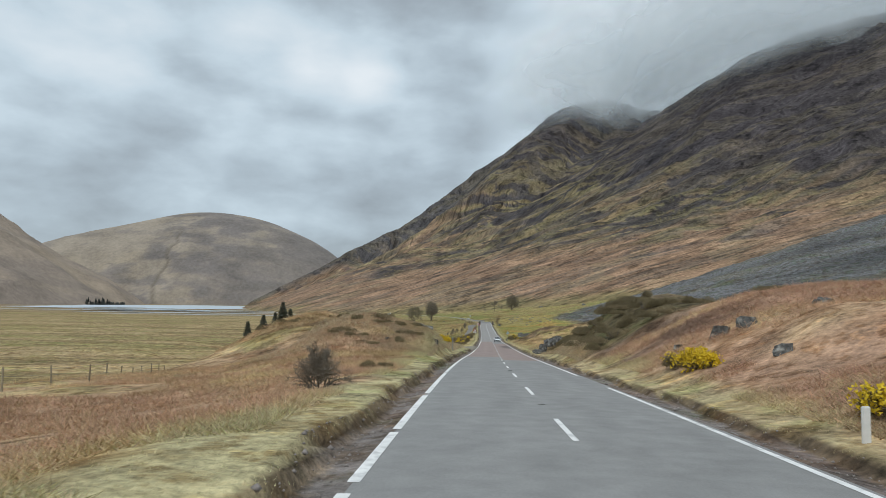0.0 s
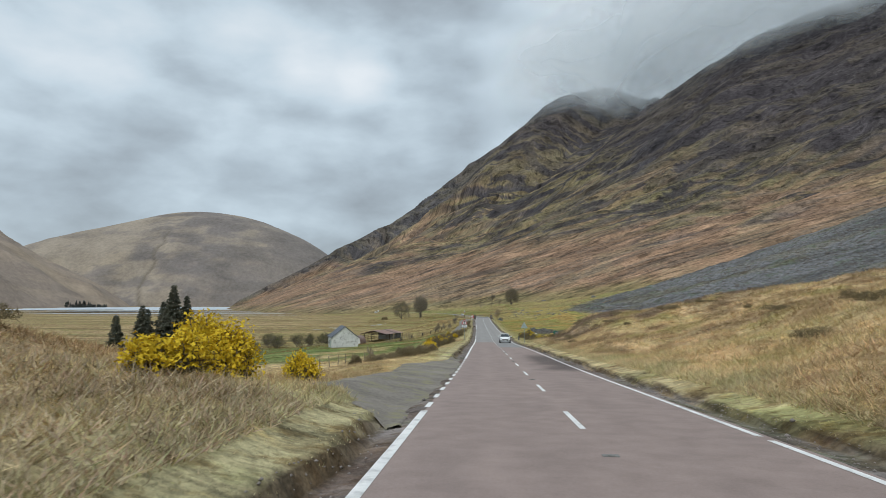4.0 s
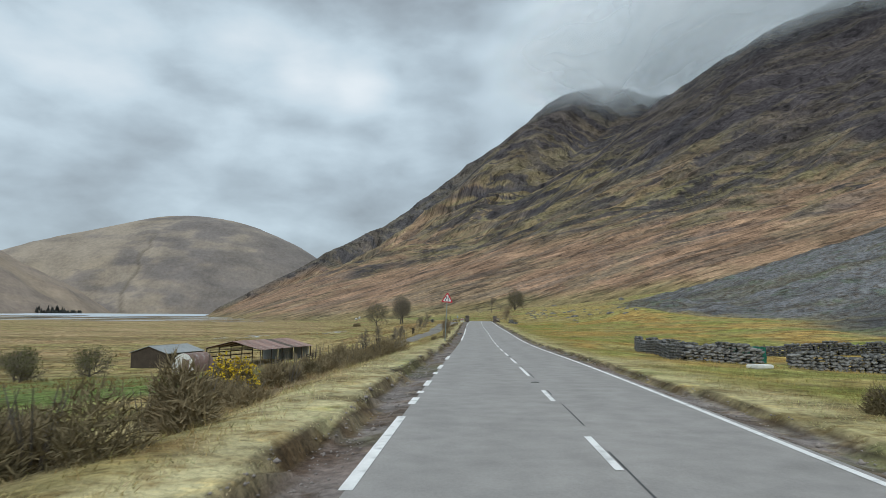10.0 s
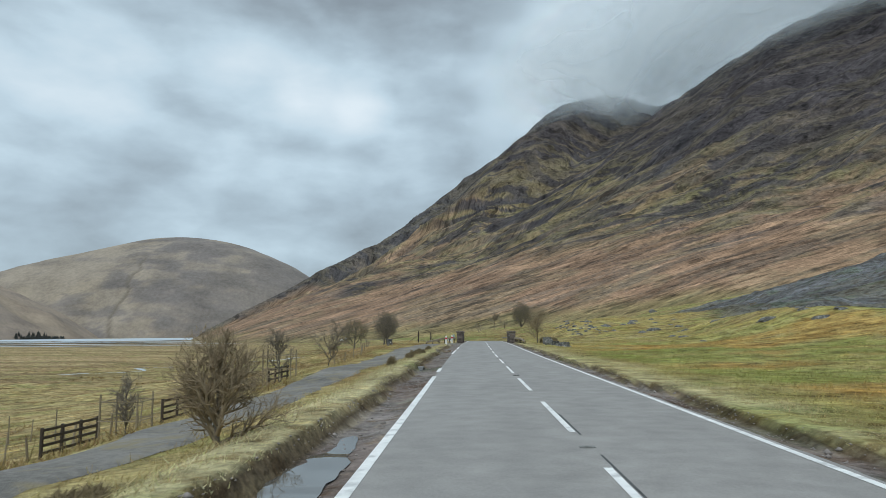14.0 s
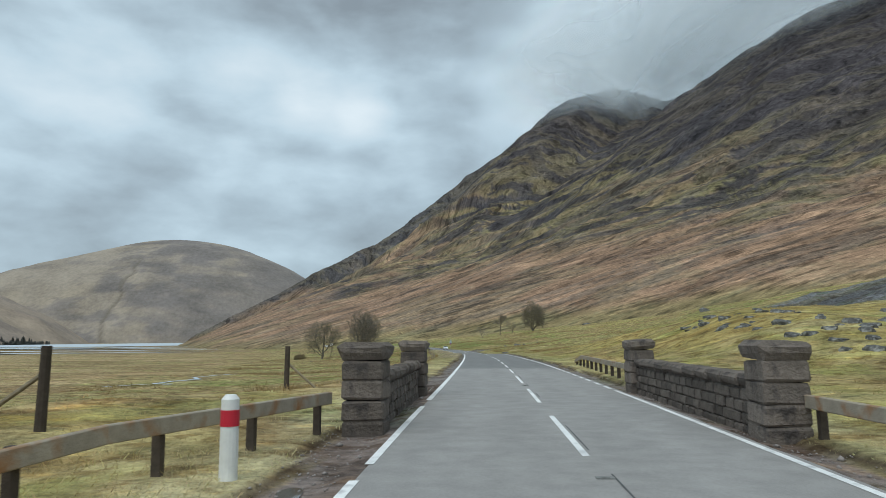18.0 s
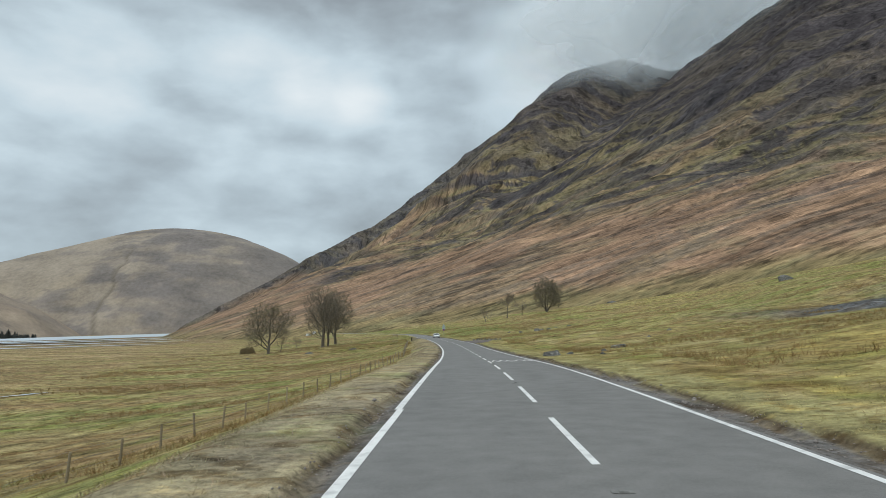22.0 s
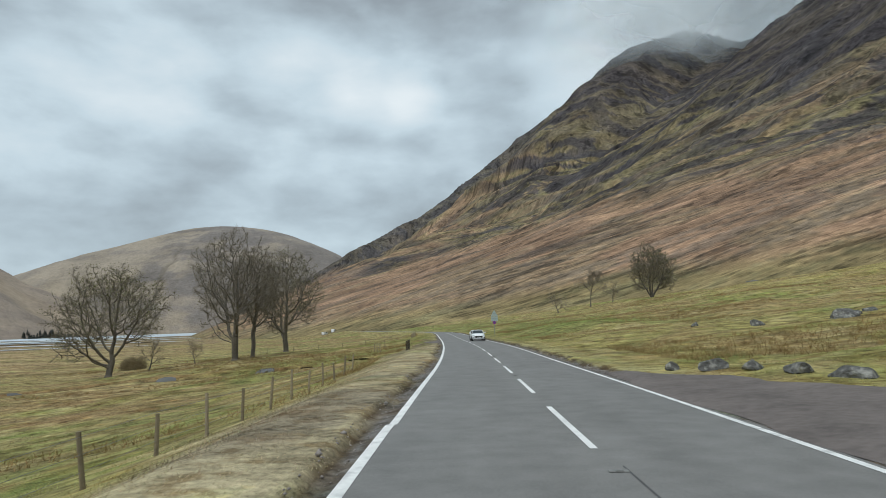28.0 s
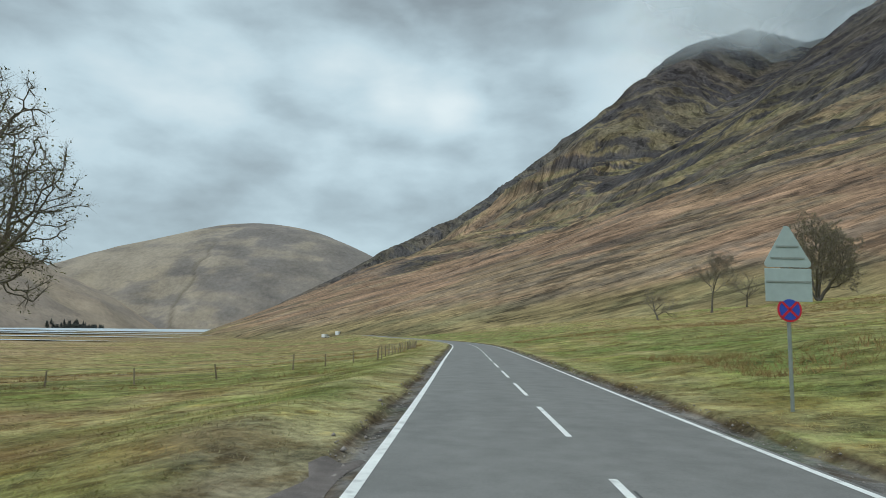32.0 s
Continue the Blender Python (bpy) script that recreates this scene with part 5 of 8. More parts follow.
def bush(name, s, d, r, h, seed, label, material=None, flowers=0.0, dense=1.0, group="", category="shrub", length=0.3, dz=0.0):
    """A ragged shrub of many spines; with flowers, yellow sprays on its lit side."""
    rg = np.random.default_rng(seed)
    ob0 = thing(name, place(s, d, dz), label, category, group)
    lobes = max(3, int(r * 3.2))
    C, D = [], []
    for k in range(lobes):
        a, q = rg.uniform(0, 2 * math.pi), rg.random() ** 0.5
        cx, cy = math.cos(a) * q * r * 0.7, math.sin(a) * q * r * 0.7
        lr, lh = r * rg.uniform(0.3, 0.55), h * rg.uniform(0.5, 1.0)
        n = int(950 * dense * (0.4 + lr))
        v = rg.normal(size=(n, 3))
        v /= np.linalg.norm(v, axis=1, keepdims=True)
        v[:, 2] = np.abs(v[:, 2])
        rad = rg.random(n) ** 0.4
        C.append(np.stack([cx + v[:, 0] * lr * rad, cy + v[:, 1] * lr * rad, v[:, 2] * lh * rad * 0.92], -1))
        dv = v * 0.5 + rg.normal(size=(n, 3)) * 0.55 + np.array((0, 0, 0.3))
        D.append(dv / np.linalg.norm(dv, axis=1, keepdims=True))
    C, D = np.concatenate(C), np.concatenate(D)
    L = length * rg.uniform(0.6, 1.3, len(C)) * (0.6 + 0.4 * h)
    ob = new("foliage", spray("foliage", C, D, L * 0.6, 0.015 + 0.009 * h, material or M_GORSE, None, rg))
    ob.parent = ob0
    tagged(ob, kind="stuff")
    if h > 0.65:
        a = rg.uniform(0, 2 * math.pi, 9)
        q = r * rg.uniform(0.15, 0.6, 9)
        zz = h * rg.uniform(0.5, 0.9, 9)
        for i in range(9):
            dx, dy = math.cos(a[i]) * q[i], math.sin(a[i]) * q[i]
            ob = new("stem", tube_mesh("stem", [(dx * 0.25, dy * 0.25, -0.05, dx * 0.6, dy * 0.6, zz[i] * 0.5, 0.022, 0.015), (dx * 0.6, dy * 0.6, zz[i] * 0.5, dx, dy, zz[i], 0.015, 0.006)], M_BARK, 5))
            ob.parent = ob0
    if flowers:
        m = (rg.random(len(C)) < flowers) & (C[:, 2] > 0.42 * h * rg.random(len(C)))
        fc = C[m] + D[m] * L[m, None] * 0.8
        fc = np.repeat(fc, 4, 0) + rg.normal(size=(len(fc) * 4, 3)) * 0.05
        dv = rg.normal(size=fc.shape)
        dv /= np.linalg.norm(dv, axis=1, keepdims=True)
        ob = new("blossom", spray("blossom", fc, dv, 0.09, 0.07, M_FLOWER, None, rg))
        ob.parent = ob0
        tagged(ob, "bright yellow gorse blossom", kind="stuff")
    return ob0


# grass, bracken and rushes near the road
def bare_ground(s, d):
    """Where tracks and parking places leave no room for grass."""
    lo = np.interp(s, [262, 290, 300, 330, 360, 385, 400, 408, 414], [-17, -11.2, -10.4, -10.0, -9.8, -10.6, -10.8, -9.0, -4.8])
    hi = np.interp(s, [262, 290, 300, 330, 360, 385, 400, 408, 414], [-15, -9.2, -8.3, -7.7, -7.2, -6.4, -5.4, -4.4, -3.7])
    on = (s > 262) & (s < 414) & (d > lo) & (d < hi)
    on |= (s > 101) & (s < 137) & (d < 0) & (d > np.interp(s, [101, 108, 128, 137], [-3.9, -6.6, -6.3, -4.0]))
    on |= (s > 626) & (s < 653) & (d > 0) & (d < np.interp(s, [626, 631, 640, 647, 653], [3.8, 7.6, 8.4, 6.4, 3.8]))
    on |= (s > 712) & (s < 737) & (d < 0) & (d > np.interp(s, [712, 718, 730, 737], [-4.0, -5.4, -6.2, -3.9]))
    return on


def blades(name, n, seed, s_range, reach, lo, hi, width, label, keep=None, sides=(-1, 1), per=4, lean=0.5, tint=None, edge0=0.0):
    rg = np.random.default_rng(seed)
    s = rg.uniform(*s_range, n)
    sd = rg.choice(sides, n)
    off = edge0 + reach * rg.random(n) ** 1.7
    d = np.where(sd < 0, -(abs(LEDGE) + off), REDGE + off)
    x, y = sheet(s, d)
    z, e, g = height(s, d, x, y)
    ok = (e > g + 0.12) & ~bare_ground(s, d)
    if keep is not None:
        ok &= keep(s, d, x, y, rg)
    s, d, x, y, z, e, g = (v[ok] for v in (s, d, x, y, z, e, g))
    col = ground_cover(s, d, x, y, e, np.minimum(g, e - 0.5)) if tint is None else np.zeros((len(s), 3)) + np.array(tint)
    n = len(s)
    far = 1 + 0.05 * np.abs(d)
    c = np.repeat(np.stack([x, y, z - 0.02], -1), per, 0) + rg.normal(size=(n * per, 3)) * np.array((0.10, 0.10, 0.0))
    dv = rg.normal(size=(n * per, 3)) * lean
    dv[:, 2] = 1
    dv /= np.linalg.norm(dv, axis=1, keepdims=True)
    short = np.repeat(np.interp(e, [0.3, 1.8, 4], [0.55, 0.75, 1.0]), per)
    ln = rg.uniform(lo, hi, n * per) * short
    cc = np.repeat(col, per, 0) * rg.uniform(0.72, 1.42, (n * per, 1)) * (1 + rg.normal(size=(n * per, 3)) * 0.05)
    me = spray(name, c, dv, ln, np.repeat(far, per) * width, M_GRASS, np.clip(cc, 0, 1), rg)
    return tagged(new(name, me), label, "grass", kind="stuff")

# ---------------------------------------------------------------- road fittings
M_STUD = mat("worn_stud", (0.20, 0.20, 0.19), 0.6, 0.3, 20, 4, 0.2, 60)


def stud(s, d):
    bm = bmesh.new()
    box(bm, (-0.13, -0.07, 0.0), (0.13, 0.07, 0.018))
    bevel(bm, 0.012, 1)
    box(bm, (-0.05, -0.075, 0.008), (0.05, 0.0, 0.03))
    ob = part("road_stud", bm, M_STUD, road)
    x, y, z, p = (float(v) for v in road_at(s))
    ob.matrix_world = Matrix.Translation((x + d * math.cos(p), y + d * math.sin(p), z + 0.02)) @ Matrix.Rotation(p, 4, "Z")
    return ob


for k in range(0, 86, 2):
    s0, s1 = (float(np.interp(v, DASH_NO, DASH_AT)) for v in (k, k + 1))
    stud(s0 + (s1 - s0) * (0.67 if s0 < 245 else 0.81), 0.0)


def lettering(name, body, size, material, parent, m, squash=1.0, depth=0.002):
    cu = bpy.data.curves.new(name, "FONT")
    cu.body, cu.size, cu.align_x, cu.align_y, cu.extrude = body, size, "CENTER", "CENTER", depth
    tmp = new(name, cu)
    me = bpy.data.meshes.new_from_object(tmp)
    bpy.data.objects.remove(tmp)
    me.materials.clear()
    me.materials.append(material)
    ob = new(name, me)
    ob.parent = parent
    ob.matrix_basis = m @ Matrix.Diagonal((1, squash, 1, 1))
    return ob


# the warning painted for oncoming traffic
sx, sy, sz, sp = (float(v) for v in road_at(542.6))
ob = lettering("slow_marking", "SLOW", 1.0, M_LINE, None, Matrix.Translation((sx + 1.55 * math.cos(sp), sy + 1.55 * math.sin(sp), sz + 0.024)) @ Matrix.Rotation(sp + math.pi, 4, "Z") @ Matrix.Rotation(float(np.interp(541.5, STATION, SLOPE)) * -1, 4, "X"), 4.6)
ob.parent = road


# ---------------------------------------------------------------- surfaces beside the road
def draped(name, s_rows, lo, hi, material, label, category, lift=0.03, cols=9, wob=0.25, seed=3):
    """A strip laid over the ground between two offsets that change along the way."""
    S = np.repeat(s_rows[:, None], cols, 1)
    f = np.linspace(0, 1, cols)[None]
    a = np.array([lo(v) for v in s_rows])[:, None] + wob * fbm(S[:, :1] / 2.5, S[:, :1] * 0 + 1, 3, seed)
    b = np.array([hi(v) for v in s_rows])[:, None] + min(wob, 0.25) * fbm(S[:, :1] / 2.5, S[:, :1] * 0 + 5, 3, seed + 1)
    D = a + (b - a) * f
    X, Y = sheet(S, D)
    Z = height(S, D, X, Y)[0] + lift * np.minimum(1, np.minimum(f, 1 - f) * 8) + 0.004
    return tagged(new(name, grid_mesh(name, X, Y, Z, material)), label, category, kind="structure")


lerp = lambda xs, ys: (lambda v: float(np.interp(v, xs, ys)))  # noqa: E731
draped("side_track", spaced([(262, 1.0), (414, 1.0)]), lerp([262, 290, 300, 330, 360, 385, 400, 408, 414], [-17, -11.2, -10.4, -10.0, -9.8, -10.6, -10.8, -9.0, -4.8]), lerp([262, 290, 300, 330, 360, 385, 400, 408, 414], [-15, -9.2, -8.3, -7.7, -7.2, -6.4, -5.4, -4.4, -3.7]), M_TRACK, "grey gravel track that runs beside and joins the road", "track", 0.07, 9)
draped("layby", spaced([(626, 0.8), (653, 0.8)]), lerp([626, 653], [3.45, 3.45]), lerp([626, 631, 640, 647, 653], [3.8, 7.6, 8.4, 6.4, 3.8]), M_LAYBY, "dark wet gravel parking place beside the road", "layby", 0.12, 9)
draped("layby", spaced([(101, 0.8), (137, 0.8)]), lerp([101, 108, 128, 137], [-3.9, -6.9, -6.6, -4.0]), lerp([101, 137], [-3.6, -3.6]), M_GRIT, "brown gravel passing place beside the road", "layby", 0.05, 13, 0.4)
draped("field_entrance", spaced([(710, 0.4), (736, 0.4)]), lerp([710, 716, 724, 730, 736], [-3.9, -5.0, -6.0, -5.0, -3.8]), lerp([710, 736], [-3.72, -3.72]), M_LAYBY, "muddy gravel field entrance beside the road", "track", 0.03, 9, 0.55)



def puddle(s, d, ls, ld, seed, lift=0.0):
    # level across, following the road's fall lengthwise, with an uneven outline
    n = 48
    u = np.linspace(-1, 1, n)
    half = ld * np.sqrt(np.clip(1 - u * u, 0, 1))
    ss = s + ls * u
    left = d - half * (1 + 0.7 * fbm(u * ls * 0.9 + seed, u * 0 + 3.1, 3, seed))
    right = d + half * (1 + 0.5 * fbm(u * ls * 0.7 + seed, u * 0 + 8.3, 3, seed + 9))
    high = np.max([ground_z(ss, left + (right - left) * q) for q in (0.0, 0.25, 0.5, 0.75, 1.0)], axis=0)
    pad = np.pad(high, 2, mode="edge")
    z = np.max([pad[i:i + n] for i in range(5)], axis=0) + 0.012 + lift
    xl, yl = sheet(ss, left)
    xr, yr = sheet(ss, right)
    v = np.concatenate([np.stack([xl, yl, z], -1), np.stack([xr, yr, z], -1)])
    i = np.arange(n - 1)
    f = np.stack([i, i + 1, n + i + 1, n + i], -1)
    return tagged(new("puddle", quick_mesh("puddle", v, f, M_PUDDLE)), "shallow rain puddle reflecting the grey sky", "puddle", kind="structure")


for i, row in enumerate(((380, -4.0, 4.6, 0.3), (325, -4.05, 5.5, 0.34), (416.6, -4.1, 1.0, 0.26), (388, 4.2, 1.4, 0.16), (352, -4.3, 1.3, 0.14), (727, -4.6, 1.0, 0.2))):
    puddle(*row, i + 2)


# ---------------------------------------------------------------- signs
def tri_outline(side, z0, grow_by=0.0):
    """A triangle with rounded corners standing on z0."""
    h = side * 0.866
    corners = [(-side / 2, z0), (side / 2, z0), (0, z0 + h)]
    cx, cz, rr = 0, z0 + h / 3, side * 0.07
    out = []
    for k, (x, z) in enumerate(corners):
        vx, vz = cx - x, cz - z
        ln = math.hypot(vx, vz)
        c = (x + vx / ln * rr * 2, z + vz / ln * rr * 2)
        base = math.atan2(-vz, -vx)
        for j in range(-3, 4):
            a = base + j * math.pi / 9
            out.append((c[0] + math.cos(a) * (rr + grow_by), c[1] + math.sin(a) * (rr + grow_by)))
    return out


def scaled(pts, k, cx, cz):
    return [(cx + (x - cx) * k, cz + (z - cz) * k) for x, z in pts]


def signpost(name, s, d, side, z0, label, lean=0.0, front=True, symbol="", plate=None, round_z=None, turn=0.0):
    """A triangular warning sign on a steel post. It faces back along the road if front, else we see its back."""
    th = thing(name, place(s, d), label, "road sign", rz=heading(s) + turn)
    th.matrix_world = th.matrix_world @ Matrix.Rotation(radians(lean), 4, "Y")
    top = z0 + side * 0.8
    bm = bmesh.new()
    rod(bm, (0, 0.06, -0.3), (0, 0.06, top), 0.045, None, 12)
    part("post", bm, M_POST, th, "grey steel post")
    f = -1 if front else 1
    cz = z0 + side * 0.289
    y0, y1 = 0.012, -0.004
    bm = bmesh.new()
    prism(bm, tri_outline(side, z0), min(y0, y1), max(y0, y1))
    panel = part("panel", bm, M_RED if front else M_SIGNBACK, th, "red-bordered warning triangle" if front else "grey back of a triangular sign")
    if front:
        bm = bmesh.new()
        prism(bm, scaled(tri_outline(side, z0), 0.70, 0, cz), -0.009, -0.0045)
        part("face", bm, M_SIGN, panel, "white sign face")
        bm = bmesh.new()
        if symbol == "mark":
            prism(bm, [(-0.028 * side, z0 + 0.25 * side), (0.028 * side, z0 + 0.25 * side), (0.075 * side, z0 + 0.50 * side), (0.06 * side, z0 + 0.545 * side), (-0.06 * side, z0 + 0.545 * side), (-0.075 * side, z0 + 0.50 * side)], -0.014, -0.0095)
            ring = [(0.062 * side * math.cos(a), z0 + 0.165 * side + 0.062 * side * math.sin(a)) for a in np.linspace(0, 2 * math.pi, 16, endpoint=False)]
            prism(bm, ring, -0.014, -0.0095)
        else:
            for k in (-1, 1):
                pts = [(0.155, 0.11), (0.105, 0.11), (0.105, 0.24), (0.035, 0.34), (0.035, 0.50), (0.09, 0.50), (0.09, 0.355), (0.155, 0.26)]
                prism(bm, [(k * x * side, z0 + z * side) for x, z in pts], -0.014, -0.0095)
        part("symbol", bm, M_BLACK, panel, "black symbol")
    else:
        for zz in (0.22, 0.5):
            bm = bmesh.new()
            w = side * (0.42 - zz * 0.4)
            box(bm, (-w, -0.02, z0 + zz * side * 0.8 - 0.02), (w, -0.005, z0 + zz * side * 0.8 + 0.02))
            part("stiffener", bm, M_POST, panel)
    if plate:
        w, h, words = plate
        zt = z0 - 0.03
        bm = bmesh.new()
        box(bm, (-w / 2, -0.004, zt - h), (w / 2, 0.012, zt))
        bevel(bm, 0.007, 1)
        pl = part("plate", bm, M_BLACK if front else M_SIGNBACK, th, "black-edged plate" if front else "grey back of the plate")
        if front:
            bm = bmesh.new()
            box(bm, (-w / 2 + 0.035, -0.010, zt - h + 0.035), (w / 2 - 0.035, -0.0045, zt - 0.035))
            part("plate_face", bm, M_SIGN, pl, "white plate")
            for i, word in enumerate(words):
                lettering("lettering", word, h * 0.44, M_BLACK, pl, Matrix.Translation((0, -0.0125, zt - h * (0.30 + 0.40 * i))) @ Matrix.Rotation(math.pi / 2, 4, "X"))
        else:
            bm = bmesh.new()
            box(bm, (-w / 2 + 0.03, -0.02, zt - h * 0.4 - 0.02), (w / 2 - 0.03, -0.005, zt - h * 0.4 + 0.02))
            part("stiffener", bm, M_POST, pl)
    if round_z:
        disc = lambda r, y0, y1: [(r * math.cos(a), round_z + r * math.sin(a)) for a in np.linspace(0, 2 * math.pi, 28, endpoint=False)]  # noqa: E731
        bm = bmesh.new()
        prism(bm, disc(0.30, 0, 0), 0.0, 0.012)
        rd = part("roundel", bm, M_RED, th, "round no-stopping sign, blue with a red ring and cross")
        bm = bmesh.new()
        prism(bm, disc(0.25, 0, 0), -0.006, -0.001)
        part("field", bm, M_BLUE, rd, "blue field")
        for k in (-1, 1):
            bm = bmesh.new()
            m = Matrix.Translation((0, 0, round_z)) @ Matrix.Rotation(k * math.pi / 4, 4, "Y")
            box(bm, (-0.26, -0.012, -0.028), (0.26, -0.0065 - (0.001 if k > 0 else 0), 0.028), m)
            part("cross_bar", bm, M_RED, rd)
    return th


signpost("warning_sign", 208.8, -5.25, 1.12, 2.82, "red-bordered exclamation warning sign over a Blind summit plate", 0.5, True, "mark", (1.0, 0.57, ("Blind", "summit")))
signpost("warning_sign", 290.2, -4.65, 1.12, 3.5, "red-bordered road-narrows warning sign on a leaning grey post", 2.6, True, "narrow")
signpost("warning_sign", 195.4, 4.5, 1.15, 2.3, "triangular road sign seen from its grey back", -0.5, False)
signpost("warning_sign", 742.2, 5.78, 1.27, 3.42, "triangular sign and plate from the back, over a no-stopping roundel", 0.0, False, "", (1.15, 0.80, ()), 2.40, 0.06)


def marker(s, d, h, w, material, label, group=""):
    bm = bmesh.new()
    box(bm, (-w / 2, -w / 4, -0.2), (w / 2, w / 4, h))
    bevel(bm, w * 0.12, 2)
    th = thing("marker_post", place(s, d), label, "marker post", group, rz=heading(s))
    part("post_body", bm, material, th)
    return th


marker(8.0, 4.85, 0.62, 0.14, M_WHITE, "small white roadside marker post in the verge")
marker(215.6, 4.7, 0.75, 0.24, M_STONE, "pale stone marker post in the verge")


def bollard(s, d, h=1.12):
    th = thing("bollard", place(s, d), "white wooden bollard with a red reflective band", "bollard", "bollards by the bridge", rz=heading(s))
    bm = bmesh.new()
    rod(bm, (0, 0, -0.2), (0, 0, h - 0.06), 0.125, 0.12, 18)
    rod(bm, (0, 0, h - 0.06), (0, 0, h), 0.12, 0.07, 18)
    part("post_body", bm, M_WHITE, th)
    bm = bmesh.new()
    rod(bm, (0, 0, h * 0.63), (0, 0, h * 0.82), 0.128, 0.127, 18)
    part("band", bm, M_RED, th, "red reflective band")
    return th


bollard(*station(19.37, 404.2))
bollard(*station(20.4, 417.2))


# ---------------------------------------------------------------- the bridge
def block_mesh(seed, size, b=0.03):
    bm = bmesh.new()
    x, y, z = size
    box(bm, (-x / 2, -y / 2, -z / 2), (x / 2, y / 2, z / 2))
    bevel(bm, b, 1)
    rg = random.Random(seed)
    for v in bm.verts:
        v.co += Vector((rg.uniform(-1, 1), rg.uniform(-1, 1), rg.uniform(-1, 1))) * b * 0.35
    me = bpy.data.meshes.new("stone")
    bm.to_mesh(me)
    bm.free()
    me.materials.append(M_BLOCK)
    return me


BLOCKS = [block_mesh(i, (0.52, 0.40, 0.235)) for i in range(5)]
COPES = [block_mesh(20 + i, (1.02, 0.56, 0.24), 0.07) for i in range(4)]
PIERS = [block_mesh(30 + i, (0.98, 0.86, 0.40), 0.05) for i in range(4)]
CAPS = [block_mesh(40 + i, (1.10, 1.0, 0.34), 0.10) for i in range(3)]


def parapet(s0, s1, d, side, seed):
    """A stone parapet between two piers, block by block."""
    rg = random.Random(seed)
    mid = (s0 + s1) / 2
    hd = heading(mid)
    base = place(mid, d)
    base.z = float(np.interp(mid, _s, _z)) - 0.08
    th = thing("bridge_parapet", base, "weathered rubble-stone bridge parapet with rough coping stones", "parapet", "bridge parapets", rz=hd)
    ln = s1 - s0

    def put(me, x, y, z, name, turn=0.0):
        ob = new(name, me)
        ob.parent = th
        ob.matrix_basis = pose(x, y, z, rg.uniform(-1.5, 1.5), rg.uniform(-1.5, 1.5), 90 + turn + rg.uniform(-2, 2))

    for k in range(4):
        n = int(ln / 0.55)
        for i in range(n):
            put(rg.choice(BLOCKS), rg.uniform(-0.02, 0.02), -ln / 2 + (i + (0.5 if k % 2 else 0.15)) * ln / n, 0.06 + 0.245 * k, "stone")
    n = max(3, int(ln / 1.0))
    for i in range(n):
        put(rg.choice(COPES), 0, -ln / 2 + (i + 0.5) * ln / n, 1.10, "coping_stone")
    for e in (-1, 1):
        for k in range(4):
            put(rg.choice(PIERS), 0, e * (ln / 2 + 0.35), 0.14 + 0.40 * k, "pier_stone", rg.choice((0, 180)))
        put(rg.choice(CAPS), 0, e * (ln / 2 + 0.35), 1.74, "cap_stone", rg.choice((0, 180)))
    bm = bmesh.new()
    box(bm, (-0.13, -ln / 2, -0.8), (0.13, ln / 2, 1.0))
    part("core", bm, M_BLOCK, th)
    return th


parapet(423.1, 432.0, -4.05, -1, 3)
parapet(422.3, 433.4, 3.95, 1, 5)


def guard_rail(pts, group, seed, post_gap=1.9):
    """A timber guard rail on short posts; pts: station and offset of its bends."""
    rg = random.Random(seed)
    ss = [p[0] for p in pts]
    s0, s1 = ss[0], ss[-1]
    base = place((s0 + s1) / 2, float(np.interp((s0 + s1) / 2, ss, [p[1] for p in pts])))
    th = thing("guard_rail", base, "weathered timber guard rail with rusty staining on square posts", "guard rail", group)
    off = lambda s: float(np.interp(s, ss, [p[1] for p in pts]))  # noqa: E731
    rise = lambda s: float(np.interp(s, [s0, s0 + 1.2, s1 - 1.2, s1], [pts[0][2], 0.72, 0.72, pts[-1][2]]))  # noqa: E731
    n = max(2, int((s1 - s0) / 3.8))
    for i in range(n):
        a, b = s0 + (s1 - s0) * i / n, s0 + (s1 - s0) * (i + 1) / n
        pa, pb = place(a, off(a)), place(b, off(b))
        pa.z, pb.z = float(np.interp(a, _s, _z)) + rise(a), float(np.interp(b, _s, _z)) + rise(b)
        d = pb - pa
        bm = bmesh.new()
        box(bm, (-0.055, -0.02, -0.12), (0.055, d.length + 0.02, 0.12))
        bevel(bm, 0.015, 1)
        ob = part("rail", bm, M_RAIL, th)
        ob.matrix_world = Matrix.Translation(pa) @ (d.to_track_quat("Y", "Z").to_matrix().to_4x4())
    m = max(2, int((s1 - s0) / post_gap))
    for i in range(m + 1):
        s = s0 + 0.25 + (s1 - s0 - 0.5) * i / m
        p = place(s, off(s) + (0.11 if off(s) > 0 else -0.11))
        top = float(np.interp(s, _s, _z)) + rise(s) + 0.02
        bm = bmesh.new()
        box(bm, (-0.07, -0.07, -0.35), (0.07, 0.07, max(0.2, top - p.z)))
        bevel(bm, 0.012, 1)
        ob = part("post", bm, M_WOOD_D, th)
        ob.matrix_world = Matrix.Translation(p) @ Matrix.Rotation(heading(s) + rg.uniform(-0.05, 0.05), 4, "Z") @ Matrix.Rotation(rg.uniform(-0.03, 0.03), 4, "X")
    return th


